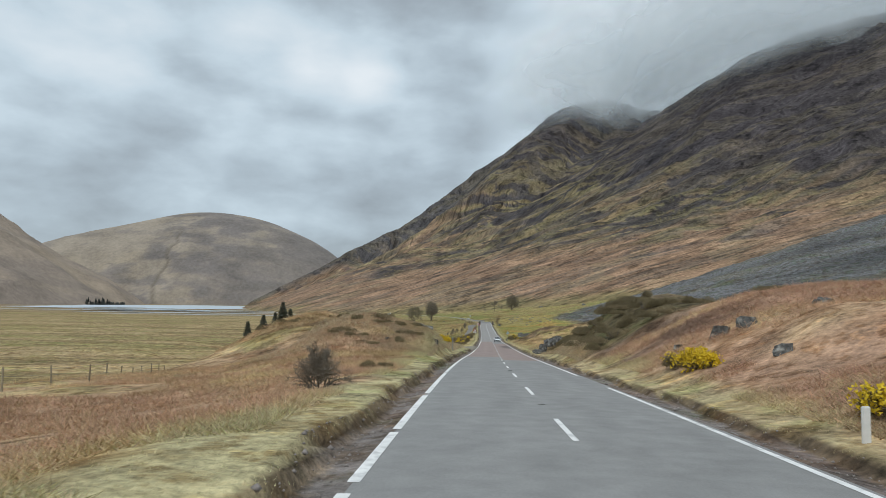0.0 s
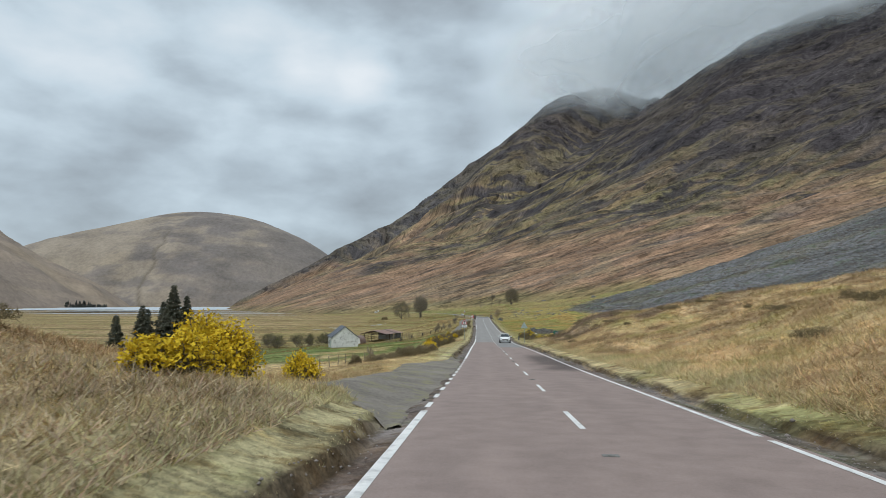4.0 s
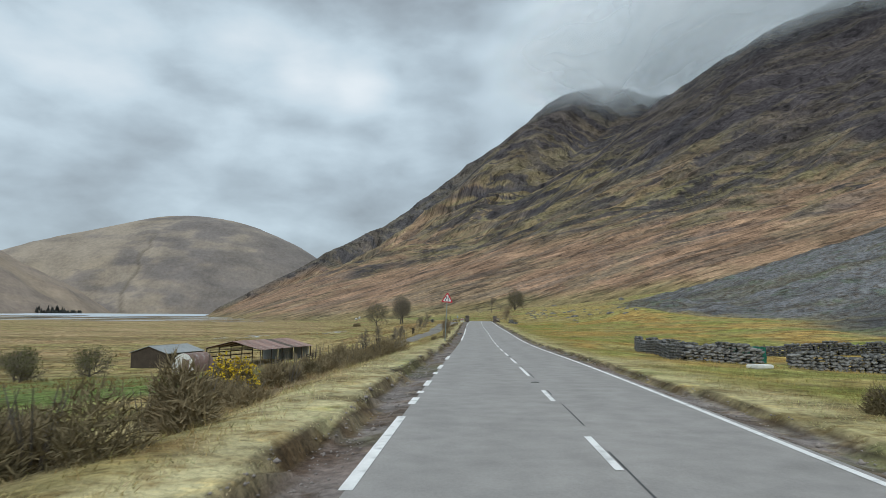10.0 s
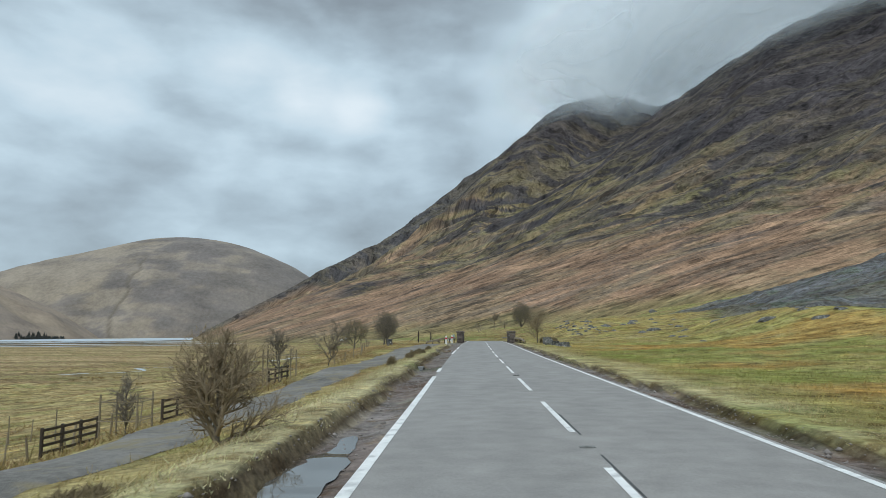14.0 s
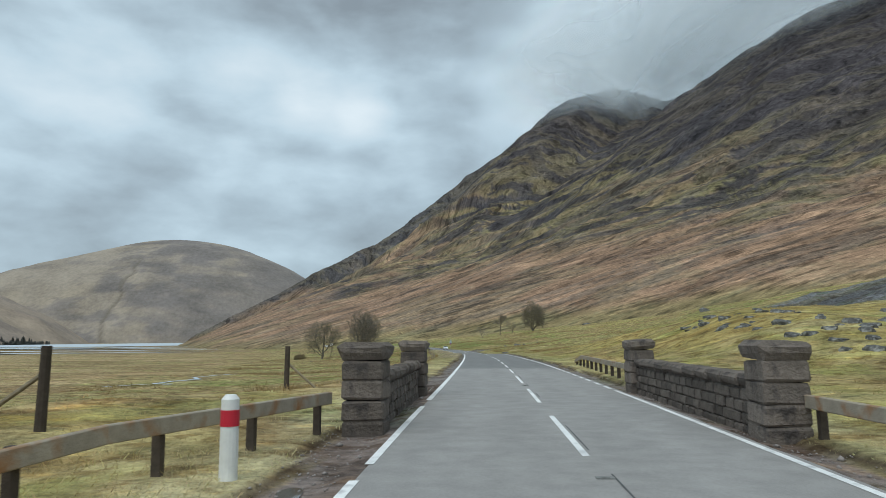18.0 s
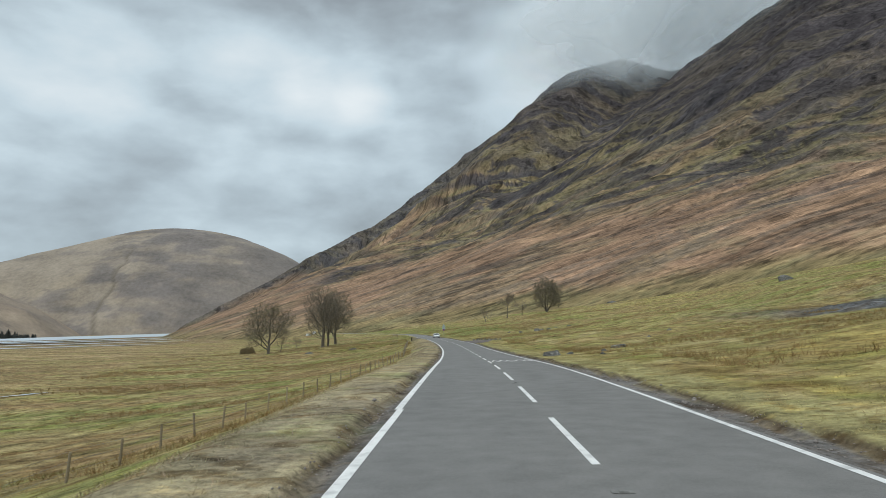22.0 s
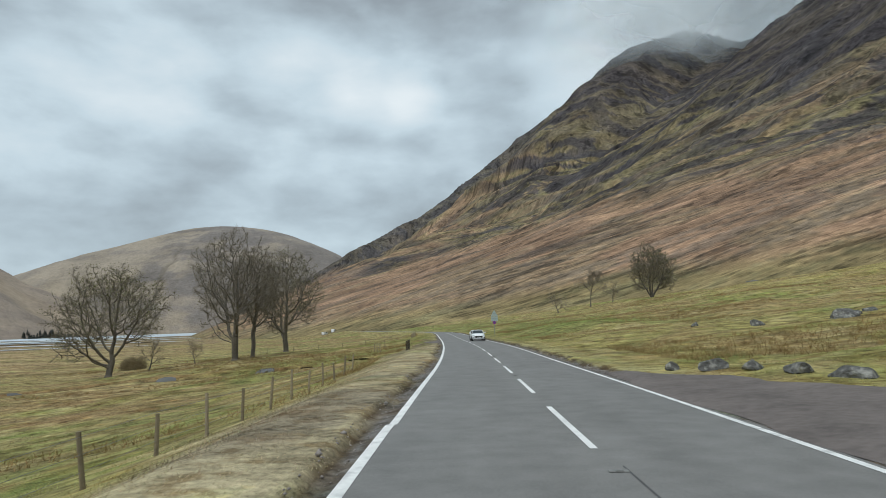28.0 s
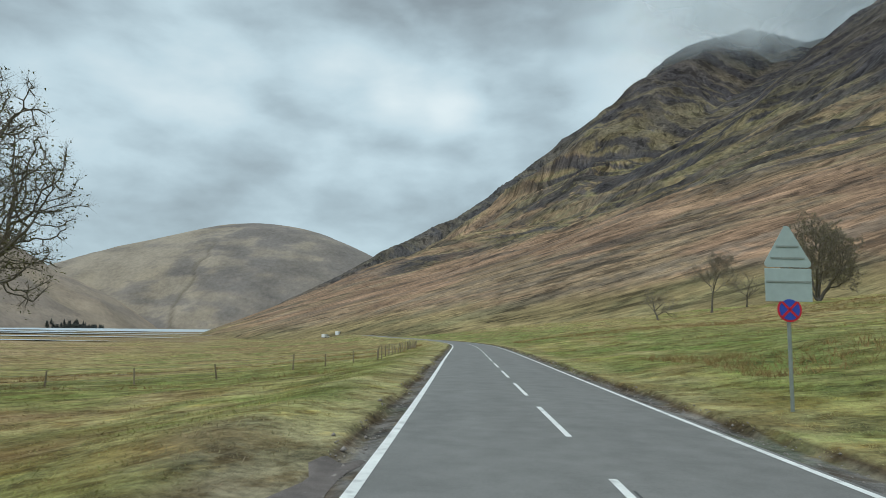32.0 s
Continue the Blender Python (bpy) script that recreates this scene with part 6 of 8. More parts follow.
RAILS = "guard rails at the bridge"
guard_rail([(411.6, -8.3, 0.25), (417, -6.3, 0.72), (422.2, -4.7, 0.72)], RAILS, 1)
guard_rail([(432.9, -4.3, 0.72), (440, -4.7, 0.72), (447.4, -5.0, 0.45)], RAILS, 2)
guard_rail([(406.8, 4.75, 0.45), (421.4, 4.25, 0.72)], RAILS, 3)
guard_rail([(434.3, 4.2, 0.72), (458.2, 4.95, 0.35)], RAILS, 4)


# ---------------------------------------------------------------- fences
def post_mesh(seed, h, r, material):
    bm = bmesh.new()
    rg = random.Random(seed)
    rod(bm, (0, 0, -0.3), (rg.uniform(-0.05, 0.05), rg.uniform(-0.05, 0.05), h), r, r * 0.85, 7)
    me = bpy.data.meshes.new("post")
    bm.to_mesh(me)
    bm.free()
    me.materials.append(material)
    return me


POSTS = [post_mesh(i, 1.15, 0.06, M_WOOD) for i in range(4)]


def wire_fence(line, gap, label, seed, group="field fences", wires=(0.35, 0.7, 1.05), thick=0.006, tall=1.0):
    rg = random.Random(seed)
    pts = []
    for (s0, d0), (s1, d1) in zip(line, line[1:]):
        a, b = place(s0, d0), place(s1, d1)
        n = max(1, int((b - a).length / gap))
        pts += [(s0 + (s1 - s0) * i / n, d0 + (d1 - d0) * i / n) for i in range(n)]
    pts.append(line[-1])
    tops = [place(*p) for p in pts]
    th = thing("wire_fence", tops[len(tops) // 2], label, "fence", group)
    segs = []
    for p in tops:
        ob = new("post", rg.choice(POSTS))
        ob.parent = th
        k = tall * rg.uniform(0.85, 1.12)
        ob.matrix_world = Matrix.Translation(p) @ Matrix.Rotation(rg.uniform(-0.09, 0.09), 4, "X") @ Matrix.Rotation(rg.uniform(-0.09, 0.09), 4, "Y") @ Matrix.Rotation(rg.uniform(0, 6), 4, "Z") @ Matrix.Diagonal((1, 1, k, 1))
    for p, q in zip(tops, tops[1:]):
        for w in wires:
            segs.append((p.x, p.y, p.z + w * tall, q.x, q.y, q.z + w * tall, thick, thick))
    bpy.context.view_layer.update()
    me = tube_mesh("wire", segs, M_WIRE, 3)
    me.transform(th.matrix_world.inverted())
    ob = new("wire", me)
    ob.parent = th
    return th


wire_fence([(12, -22), (40, -27.5), (76, -40), (120, -48)], 5.5, "old leaning wire fence on wooden posts in the bracken", 1)
wire_fence([(150, -17), (178, -17), (206, -21), (236, -27)], 3.6, "wire fence on thin wooden posts below the road", 2)
wire_fence([(430, -30), (462, -24), (482, -20), (500, -17.5), (536, -14.7), (563, -11.6), (601, -9.4), (640, -9.6), (672, -9.3)], 3.1, "stock fence on round wooden posts along the field", 3)
wire_fence([(778, -62), (770, -44), (768, -28), (774, -14), (786, -9.5)], 4.2, "stock fence on wooden posts across the pasture", 4)
wire_fence([(786, -9.5), (812, -9.0), (850, -9.5)], 2.4, "stock fence on wooden posts along the verge", 5)
wire_fence([(716, -11.5), (724, -13), (731, -12)], 3.2, "short broken wire fence beside the field entrance", 6)
wire_fence([(383, -15), (401, -15.5), (411, -17), (428, -19)], 4.6, "leaning wire fence on stout wooden posts by the side track", 7)
wire_fence([(300, -31), (318, -29), (334, -25), (352, -20), (372, -17)], 2.2, "paling fence on thin stakes round the sheep pens", 8, wires=(0.3, 0.6, 0.95))


for s0, d0, top, brace in ((421.6, -10.3, 1.65, 1), (435.6, -9.5, 2.0, -1)):
    p = place(s0, d0)
    th = thing("strainer_post", p, "stout weathered fence post with a slanting brace", "fence post", "strainer posts by the bridge", rz=0.1)
    bm = bmesh.new()
    rod(bm, (0, 0, -0.4), (0.03, 0, top), 0.115, 0.10, 9)
    part("post_body", bm, M_WOOD_D, th)
    bm = bmesh.new()
    rod(bm, (-brace * 1.5, 0.1, 0.0), (0, 0.05, top * 0.68), 0.05, None, 7)
    part("brace", bm, M_WOOD, th)


def hurdle(s0, s1, d, label):
    a, b = place(s0, d), place(s1, d)
    d_v = b - a
    th = thing("timber_hurdle", a, label, "fence", rz=math.atan2(d_v.y, d_v.x))
    ln = d_v.length
    for i in range(4):
        bm = bmesh.new()
        x = ln * i / 3
        box(bm, (x - 0.06, -0.05, -0.3), (x + 0.06, 0.05, 1.18))
        bevel(bm, 0.01, 1)
        part("post", bm, M_WOOD_D, th)
    for k in range(4):
        bm = bmesh.new()
        z = 0.22 + 0.29 * k
        box(bm, (-0.08, -0.085, z - 0.055), (ln + 0.08, -0.052, z + 0.055))
        bevel(bm, 0.008, 1)
        part("rail", bm, M_WOOD_D, th)
    return th


hurdle(700.6, 708.2, -7.4, "dark timber four-rail hurdle beside the stream")
for a, b, o in ((318, 323, -29), (325, 331, -26), (331, 336, -22.5), (338, 343, -20), (344, 348, -18.5)):
    hurdle(a, b, o, "weathered timber rails of the old sheep pens")
hurdle(350, 355, -16.5, "low timber rail pen beside the track")
hurdle(357, 361, -13.5, "low timber rail pen beside the track")


# ---------------------------------------------------------------- dry-stone walls
STONES = []
for i in range(10):
    bm = rock_mesh(60 + i, (0.24 + 0.03 * (i % 4), 0.2, 0.12 + 0.015 * (i % 3)), 1, 0.25, 0.9)
    me = bpy.data.meshes.new("stone")
    bm.to_mesh(me)
    bm.free()
    me.materials.append(M_STONE)
    STONES.append(me)


def dry_wall(line, h, label, seed, singles=True, group="dry-stone walls", thick=0.5):
    rg = random.Random(seed)
    p0 = place(*line[0])
    th = thing("dry_stone_wall", p0, label, "stone wall", group)
    rest_v, rest_f, base_n, made = [], [], 0, 0
    for (s0, d0), (s1, d1) in zip(line, line[1:]):
        a, b = place(s0, d0), place(s1, d1)
        ln = (b - a).length
        ang = math.atan2(b.y - a.y, b.x - a.x)
        n = int(ln / 0.38)
        for i in range(n):
            f = (i + 0.5) / n
            g = place(s0 + (s1 - s0) * f, d0 + (d1 - d0) * f)
            hh = h * (0.75 + 0.35 * noise.noise(Vector((g.x * 0.35, g.y * 0.35, seed))) + 0.12)
            rows = max(2, int(hh / 0.19))
            for k in range(rows):
                for e in (-1, 1):
                    across = e * thick * 0.5 * (1 - 0.3 * k / rows)
                    m = Matrix.Translation(g + Vector((math.cos(ang) * rg.uniform(-0.1, 0.1) - math.sin(ang) * across, math.sin(ang) * rg.uniform(-0.1, 0.1) + math.cos(ang) * across, 0.08 + 0.19 * k)))
                    m = m @ Matrix.Rotation(ang + rg.uniform(-0.25, 0.25), 4, "Z") @ Matrix.Rotation(rg.uniform(-0.2, 0.2), 4, "X") @ Matrix.Diagonal((rg.uniform(0.7, 1.15), 1, rg.uniform(0.75, 1.1), 1))
                    me = rg.choice(STONES)
                    toward = (e > 0) == (math.cos(ang) < 0)
                    if singles and made < 290 and toward:
                        ob = new("stone", me)
                        ob.parent = th
                        ob.matrix_world = m
                        made += 1
                    else:
                        co = np.empty(len(me.vertices) * 3)
                        me.vertices.foreach_get("co", co)
                        M = np.array(m)
                        v = co.reshape(-1, 3) @ M[:3, :3].T + M[:3, 3]
                        fa = np.array([p.vertices[:] for p in me.polygons]) + base_n
                        rest_v.append(v), rest_f.append(fa)
                        base_n += len(v)
    if rest_v:
        bpy.context.view_layer.update()
        me = quick_mesh("rubble", np.concatenate(rest_v), np.concatenate(rest_f), M_STONE, None, False)
        me.transform(th.matrix_world.inverted())
        ob = new("rubble", me)
        ob.parent = th
        tagged(ob, kind="stuff")
    return th


dry_wall([(272.5, 11.8), (272, 16.4)], 1.65, "tumbledown dry-stone sheepfold wall of grey lichened stones", 2)
dry_wall([(271, 17.6), (270, 27)], 1.6, "dry-stone sheepfold wall beyond a narrow gap", 3)
dry_wall([(272.5, 11.8), (284, 12.4), (295.5, 14.1)], 1.3, "long side wall of the ruined dry-stone sheepfold", 4)
dry_wall([(295.5, 14.1), (294, 26), (290, 38)], 1.3, "far side of a ruined dry-stone sheepfold", 6, False)
dry_wall([(281, 34), (300, 60), (320, 95)], 1.1, "long ruined dry-stone field wall below the scree", 8, False)
dry_wall([(281, 34), (262, 48), (250, 66)], 1.1, "ruined dry-stone field wall below the scree", 9, False)
bm = bmesh.new()
box(bm, (-0.55, -0.3, 0.0), (0.55, 0.3, 0.2))
bevel(bm, 0.05, 2)
th = thing("flat_stone", place(259.5, 11.2), "pale flat slab lying in the grass", "rock", rz=0.3)
part("slab", bm, M_WHITE, th)
# green netting hung over the inner fold wall
M_NET = mat("green_netting", (0.02, 0.13, 0.09), 0.8, 0.35, 12, 2.0, 0.5, 60)
a = np.linspace(0, 1, 22)
NX, NZ = np.meshgrid(a * 2.9, np.linspace(0, 1.0, 8), indexing="ij")
NY = 0.10 * fbm(NX * 2.2, NZ * 1.5, 3, 44) - 0.25 * (1 - NZ)
NH = NZ * (1.25 + 0.12 * fbm(NX * 1.7, NX * 0, 3, 45))
netting = tagged(new("netting", grid_mesh("netting", NX, NY, NH, M_NET)), "green netting hung along the sheepfold wall on two posts", "netting")
netting.matrix_world = Matrix.Translation(place(283.5, 18.5)) @ Matrix.Rotation(-0.05, 4, "Z")
for x in (0.05, 2.85):
    bm = bmesh.new()
    rod(bm, (x, 0.1, -0.2), (x, 0.1, 1.5), 0.05, 0.045, 7)
    part("post", bm, M_WOOD, netting)


# ---------------------------------------------------------------- rocks
PASTURE = "boulders in the pasture"
for i, (s, d, sx_, sy_, sz_) in enumerate((
        (26.3, 8.8, 0.62, 0.5, 0.62), (25.6, 9.7, 0.55, 0.45, 0.42), (18.6, 8.1, 0.36, 0.32, 0.42), (24.5, 12.2, 0.5, 0.4, 0.34), (27.8, 7.4, 0.42, 0.34, 0.3), (26, 13.0, 0.3, 0.26, 0.2), (49.7, -5.3, 0.22, 0.2, 0.5), (59.4, -6.9, 0.75, 0.5, 0.45), (58.4, -7.3, 0.45, 0.4, 0.35), (46, -8.6, 0.28, 0.25, 0.2))):
    rock("boulder", s, d, (sx_, sy_, sz_), i + 1, "grey lichened boulder half sunk in dead bracken", "boulders in the bracken", -0.05, 3, True)
for i in range(26):
    rg = random.Random(40 + i)
    s, d = 76.5 + 7.0 * (i % 9) / 8 + rg.uniform(-0.3, 0.3), 4.75 + 0.6 * (i // 9) + rg.uniform(-0.2, 0.25)
    k = rg.uniform(0.24, 0.46)
    rock("rock_outcrop", s, d, (k * rg.uniform(0.8, 1.2), k * rg.uniform(0.7, 1.1), k * rg.uniform(1.0, 1.9)), i + 11, "jagged grey rock outcrop at the edge of the road", "roadside outcrop", 0.05 + 0.34 * (i // 9), 3, True)
for i, (s, d, sx_, sy_, sz_) in enumerate((
        (407.6, 7.6, 1.0, 0.9, 1.25), (404.6, 7.2, 0.7, 0.7, 0.75), (402.4, 7.3, 0.85, 0.8, 0.95), (400.0, 7.2, 0.75, 0.8, 0.85), (397.6, 7.4, 0.8, 0.8, 0.95), (395.2, 7.6, 0.6, 0.6, 0.6), (392.4, 7.8, 0.8, 0.7, 0.8), (389.0, 7.8, 0.6, 0.6, 0.55))):
    rock("boulder", s, d + 0.2, (sx_ * 0.85, sy_ * 0.85, sz_ * 0.85), i + 21, "large dark grey boulder in the row beside the road", "row of boulders", -0.1, 3, True)
for i, (s, d, k) in enumerate(((550.8, 5.7, 0.6), (553, 7.4, 0.3), (556, 12.2, 0.5), (553, 10.2, 0.25), (548, 9.0, 0.2), (580, 22, 0.3), (596, 30, 0.35))):
    rock("boulder", s, d, (k * 1.4, k, k * 0.8), i + 31, "small grey stone in short grass", PASTURE)
for i, (s, d, k) in enumerate(((652.4, 5.9, 0.3), (650.4, 6.7, 0.42), (648.5, 7.3, 0.36), (646.7, 7.9, 0.45), (645, 8.5, 0.5), (643.4, 9.0, 0.38), (641.5, 9.6, 0.45), (639.3, 10.2, 0.4))):
    rock("boulder", s, d, (k * 1.05, k * 0.8, k * 0.75), i + 41, "grey boulder edging the gravel parking place", "boulders edging the parking place", 0.05)
for i, (s, d, k) in enumerate(((*station(49.9, 681.3), 0.6), (*station(53.2, 674.9), 0.85), (*station(54.6, 676.5), 0.55), (*station(56.5, 674.0), 0.5), (*station(47.5, 690.0), 0.4), (*station(60, 684), 0.5), (*station(62, 676), 0.45))):
    rock("boulder", s, d, (k * 1.3, k, k * 0.75), i + 51, "large grey boulder in rough pasture", PASTURE)
rock("boulder", 735, 129, (3.2, 2.6, 2.4), 71, "lone dark boulder at the foot of the scree", PASTURE)
rock("boulder", *station(126.5, 909.1), (3.2, 2.6, 2.2), 72, "lone dark boulder on the lower slope", PASTURE)
for i in range(46):
    rg = random.Random(300 + i)
    s, d = rg.uniform(388, 470), 30 + rg.uniform(-1, 1) * 7 + (rg.random() * 10 if i % 3 else 0)
    k = rg.uniform(0.35, 0.9)
    rock("boulder", s, d, (k * 1.4, k, k * 0.7), i + 81, "broken slate block on the grassy hillock", "slate blocks on the hillock", -0.3 * k, 2)
for i in range(46):
    rg = random.Random(500 + i)
    k = rg.uniform(0.08, 0.22)
    f_ = rg.random() * 4
    d = -8.5 - 48 * f_ / 4
    s = float(stream_at(d)) + rg.uniform(-1.2, 1.2)
    rock("stone", s, d, (k * 1.3, k, k * 0.8), i + 141, "rounded pale stone in the stream bed", "stream stones", 0.02, 2)


for i in range(44):
    rg = random.Random(700 + i)
    s, d = rg.uniform(440, 474), rg.uniform(15.5, 23)
    k = rg.uniform(0.2, 0.55)
    rock("boulder", s, d, (k * 1.4, k, k * 0.8), i + 401, "broken slate block on the grassy hillock", "slate blocks on the hillock", -0.25 * k, 2, True)


for i in range(14):
    rg = random.Random(840 + i)
    k = rg.uniform(0.25, 0.5)
    rock("rock_outcrop", 77.5 + 6.5 * (i % 7) / 6 + rg.uniform(-0.4, 0.4), 6.4 + 0.8 * (i // 7) + rg.uniform(-0.3, 0.3), (k, k * rg.uniform(0.7, 1.1), k * rg.uniform(1.1, 1.9)), i + 611, "jagged grey rock outcrop at the edge of the road", "roadside outcrop", 0.55 + 0.2 * (i // 7), 3, True)
th = thing("marker_post", place(67.9, -4.91), "thin grey-green wooden post on the verge", "marker post", rz=0.1)
bm = bmesh.new()
box(bm, (-0.045, -0.045, -0.25), (0.045, 0.045, 1.5))
bevel(bm, 0.01, 1)
part("post_body", bm, M_POST, th)


# stone cairn with a round white emblem, on the corner where the track meets the road
th = thing("cairn", place(408.9, -13.0, -0.05), "squat round cairn of stacked flat stones with a white emblem", "cairn", rz=0.4)
rg = random.Random(61)
for row in range(8):
    rr = 0.52 - 0.012 * row if row < 7 else 0.57
    k = 9
    for j in range(k):
        a = (j + 0.5 * (row % 2)) * 2 * math.pi / k + rg.uniform(-0.08, 0.08)
        bm = bmesh.new()
        box(bm, (-0.20, -0.16, 0.0), (0.20, 0.16, 0.125), Matrix.Translation((math.cos(a) * (rr - 0.15), math.sin(a) * (rr - 0.15), row * 0.138)) @ Matrix.Rotation(a + math.pi / 2 + rg.uniform(-0.1, 0.1), 4, "Z"))
        bevel(bm, 0.02, 1)
        part("stone", bm, M_STONE, th)
bm = bmesh.new()
rod(bm, (0, 0, 0), (0, 0, 1.1), 0.34, None, 16)
part("core", bm, M_STONE, th)
bm = bmesh.new()
prism(bm, [(0.17 * math.cos(a), 0.55 + 0.24 * math.sin(a)) for a in np.linspace(0, 2 * math.pi, 20, endpoint=False)], -0.58, -0.54)
part("emblem", bm, M_BLACK, th, "dark plate with a white emblem")
bm = bmesh.new()
prism(bm, [(-0.12, 0.42), (0.12, 0.42), (0.0, 0.70)], -0.595, -0.582)
part("emblem_mark", bm, M_WHITE, th, "white triangle on the plate")
th.matrix_world = th.matrix_world @ Matrix.Diagonal((0.7, 0.7, 0.8, 1))


def channel(name, pts, width, material, label, category, lift=0.04, seed=1):
    """A winding strip across the ground along a line of stations and offsets."""
    P = np.array([tuple(sheet(s, d)) for s, d in pts], float)
    t = np.linspace(0, len(P) - 1, (len(P) - 1) * 14 + 1)
    C = np.stack([np.interp(t, np.arange(len(P)), P[:, k]) for k in (0, 1)], -1)
    C = C + np.stack([fbm(t * 1.7, t * 0 + 3, 3, seed), fbm(t * 1.7, t * 0 + 9, 3, seed + 5)], -1) * width * 0.8
    T = np.gradient(C, axis=0)
    N_ = np.stack([-T[:, 1], T[:, 0]], -1) / np.maximum(np.linalg.norm(T, axis=1, keepdims=True), 1e-6)
    w = width * (1 + 0.45 * fbm(t * 2.3, t * 0 + 5, 3, seed + 2))
    cols = np.linspace(-0.5, 0.5, 5)
    X = C[:, :1] + N_[:, :1] * w[:, None] * cols
    Y = C[:, 1:] + N_[:, 1:] * w[:, None] * cols
    Z = np.array([[ground_z(*station(float(x), float(y))) for x, y in zip(a, b)] for a, b in zip(X, Y)], float)
    return tagged(new(name, grid_mesh(name, X, Y, Z + lift, material)), label, category, kind="structure")


channel("water", [(float(stream_at(v)), v) for v in (-58, -50, -42, -36, -30, -24, -18, -13, -9)], 1.5, M_PUDDLE, "narrow stream of dark water in its peaty bed", "water", 0.10, 3)
channel("water", [(556, -80), (567, -70), (573, -75), (582, -69), (592, -73), (606, -66)], 1.3, M_WATER, "pale winding burn across the wet pasture", "water", 0.12, 7)
channel("water", [(470, -95), (490, -84), (500, -92), (515, -88)], 1.0, M_WATER, "pale winding burn across the wet pasture", "water", 0.12, 9)

# ---------------------------------------------------------------- the white cottage
def gable_house(name, loc, rz, w, ln, eaves, ridge, label, wall_mat, roof_mat, slates=True):
    th = thing(name, loc, label, "building", rz=rz)
    bm = bmesh.new()
    prism(bm, [(-w / 2, -1.2), (w / 2, -1.2), (w / 2, eaves), (0, ridge), (-w / 2, eaves)], 0, ln)
    for v in bm.verts:
        v.co += Vector((0, 0.02 * math.sin(v.co.x * 3), 0))
    part("wall", bm, wall_mat, th)
    slope = math.atan2(ridge - eaves, w / 2)
    run = math.hypot(ridge - eaves, w / 2) + 0.28
    for e in (-1, 1):
        bm = bmesh.new()
        box(bm, (0, -0.18, 0.02), (run, ln + 0.18, 0.10))
        ob = part("roof", bm, roof_mat, th, "grey slate roof slope" if slates else "corrugated roof slope")
        ob.matrix_basis = Matrix.Translation((0, 0, ridge + 0.03)) @ Matrix.Diagonal((e, 1, 1, 1)) @ Matrix.Rotation(slope, 4, "Y")
        ob.data.flip_normals() if e < 0 else None
        if slates:
            rows, cols = 9, 22
            bm = bmesh.new()
            box(bm, (0, 0.01, 0), (run / rows * 1.15, (ln + 0.36) / cols - 0.01, 0.022))
            me = bpy.data.meshes.new("slate")
            bm.to_mesh(me)
            bm.free()
            me.materials.append(roof_mat)
            rg = random.Random(7)
            for i in range(rows):
                for j in range(cols):
                    o = new("slate", me)
                    o.parent = ob
                    o.matrix_basis = pose(i * run / rows, -0.18 + j * (ln + 0.36) / cols + (0.1 if i % 2 else 0), 0.102 + rg.uniform(0, 0.008), 0, -1.2, rg.uniform(-0.8, 0.8))
    bm = bmesh.new()
    box(bm, (-0.12, -0.2, ridge + 0.06), (0.12, ln + 0.2, ridge + 0.17))
    bevel(bm, 0.04, 1)
    part("ridge_tiles", bm, roof_mat, th)
    return th


hb = Vector((-20.3, 265.1, -14.1))
cottage = gable_house("cottage", hb, radians(12.8), 6.85, 12.0, 3.1, 5.75, "whitewashed stone cottage with a slate roof and flaking gable", M_WHITEWASH, M_SLATE_ROOF)
for k, (y0, y1, z0, z1, nm) in enumerate(((1.6, 2.6, 0.0, 2.0, "door"), (4.2, 5.6, 0.0, 2.1, "door"), (7.8, 8.8, 0.9, 1.9, "window"))):
    bm = bmesh.new()
    box(bm, (-3.50, y0, z0), (-3.38, y1, z1))
    bevel(bm, 0.02, 1)
    ob = part(nm, bm, M_SIGNBACK if nm == "door" else M_GLASS, cottage, "pale weathered board door" if nm == "door" else "small dark window")
    bm = bmesh.new()
    box(bm, (-3.52, y0 - 0.1, z1), (-3.38, y1 + 0.1, z1 + 0.14))
    part("lintel", bm, M_STONE, ob)

# the roofless stone ruin behind the bushes
rx_, ry_ = sheet(289.0, -76.0)
ruin = thing("ruined_cottage", (float(rx_), float(ry_), -15.0), "roofless stone cottage with a chimney gable and fallen pale rafters", "building", rz=0.5)
bm = bmesh.new()
prism(bm, [(-3, -1), (3, -1), (3, 2.4), (0.5, 4.4), (0.5, 5.6), (-0.5, 5.6), (-0.5, 4.4), (-3, 2.4)], 0, 0.6)
part("gable", bm, M_RUBBLE, ruin)
for x in (-3.0, 2.5):
    bm = bmesh.new()
    box(bm, (x, 0.6, -1), (x + 0.5, 9, 2.2))
    part("side_wall", bm, M_RUBBLE, ruin)
for e in (-1, 1):
    for y in (-0.1, 2.6):
        bm = bmesh.new()
        rod(bm, (e * 3.5, y - 0.15, 2.2), (e * 0.55, y - 0.15, 4.5), 0.13, None, 6)
        part("rafter", bm, M_WHITE, ruin, "pale bargeboard")


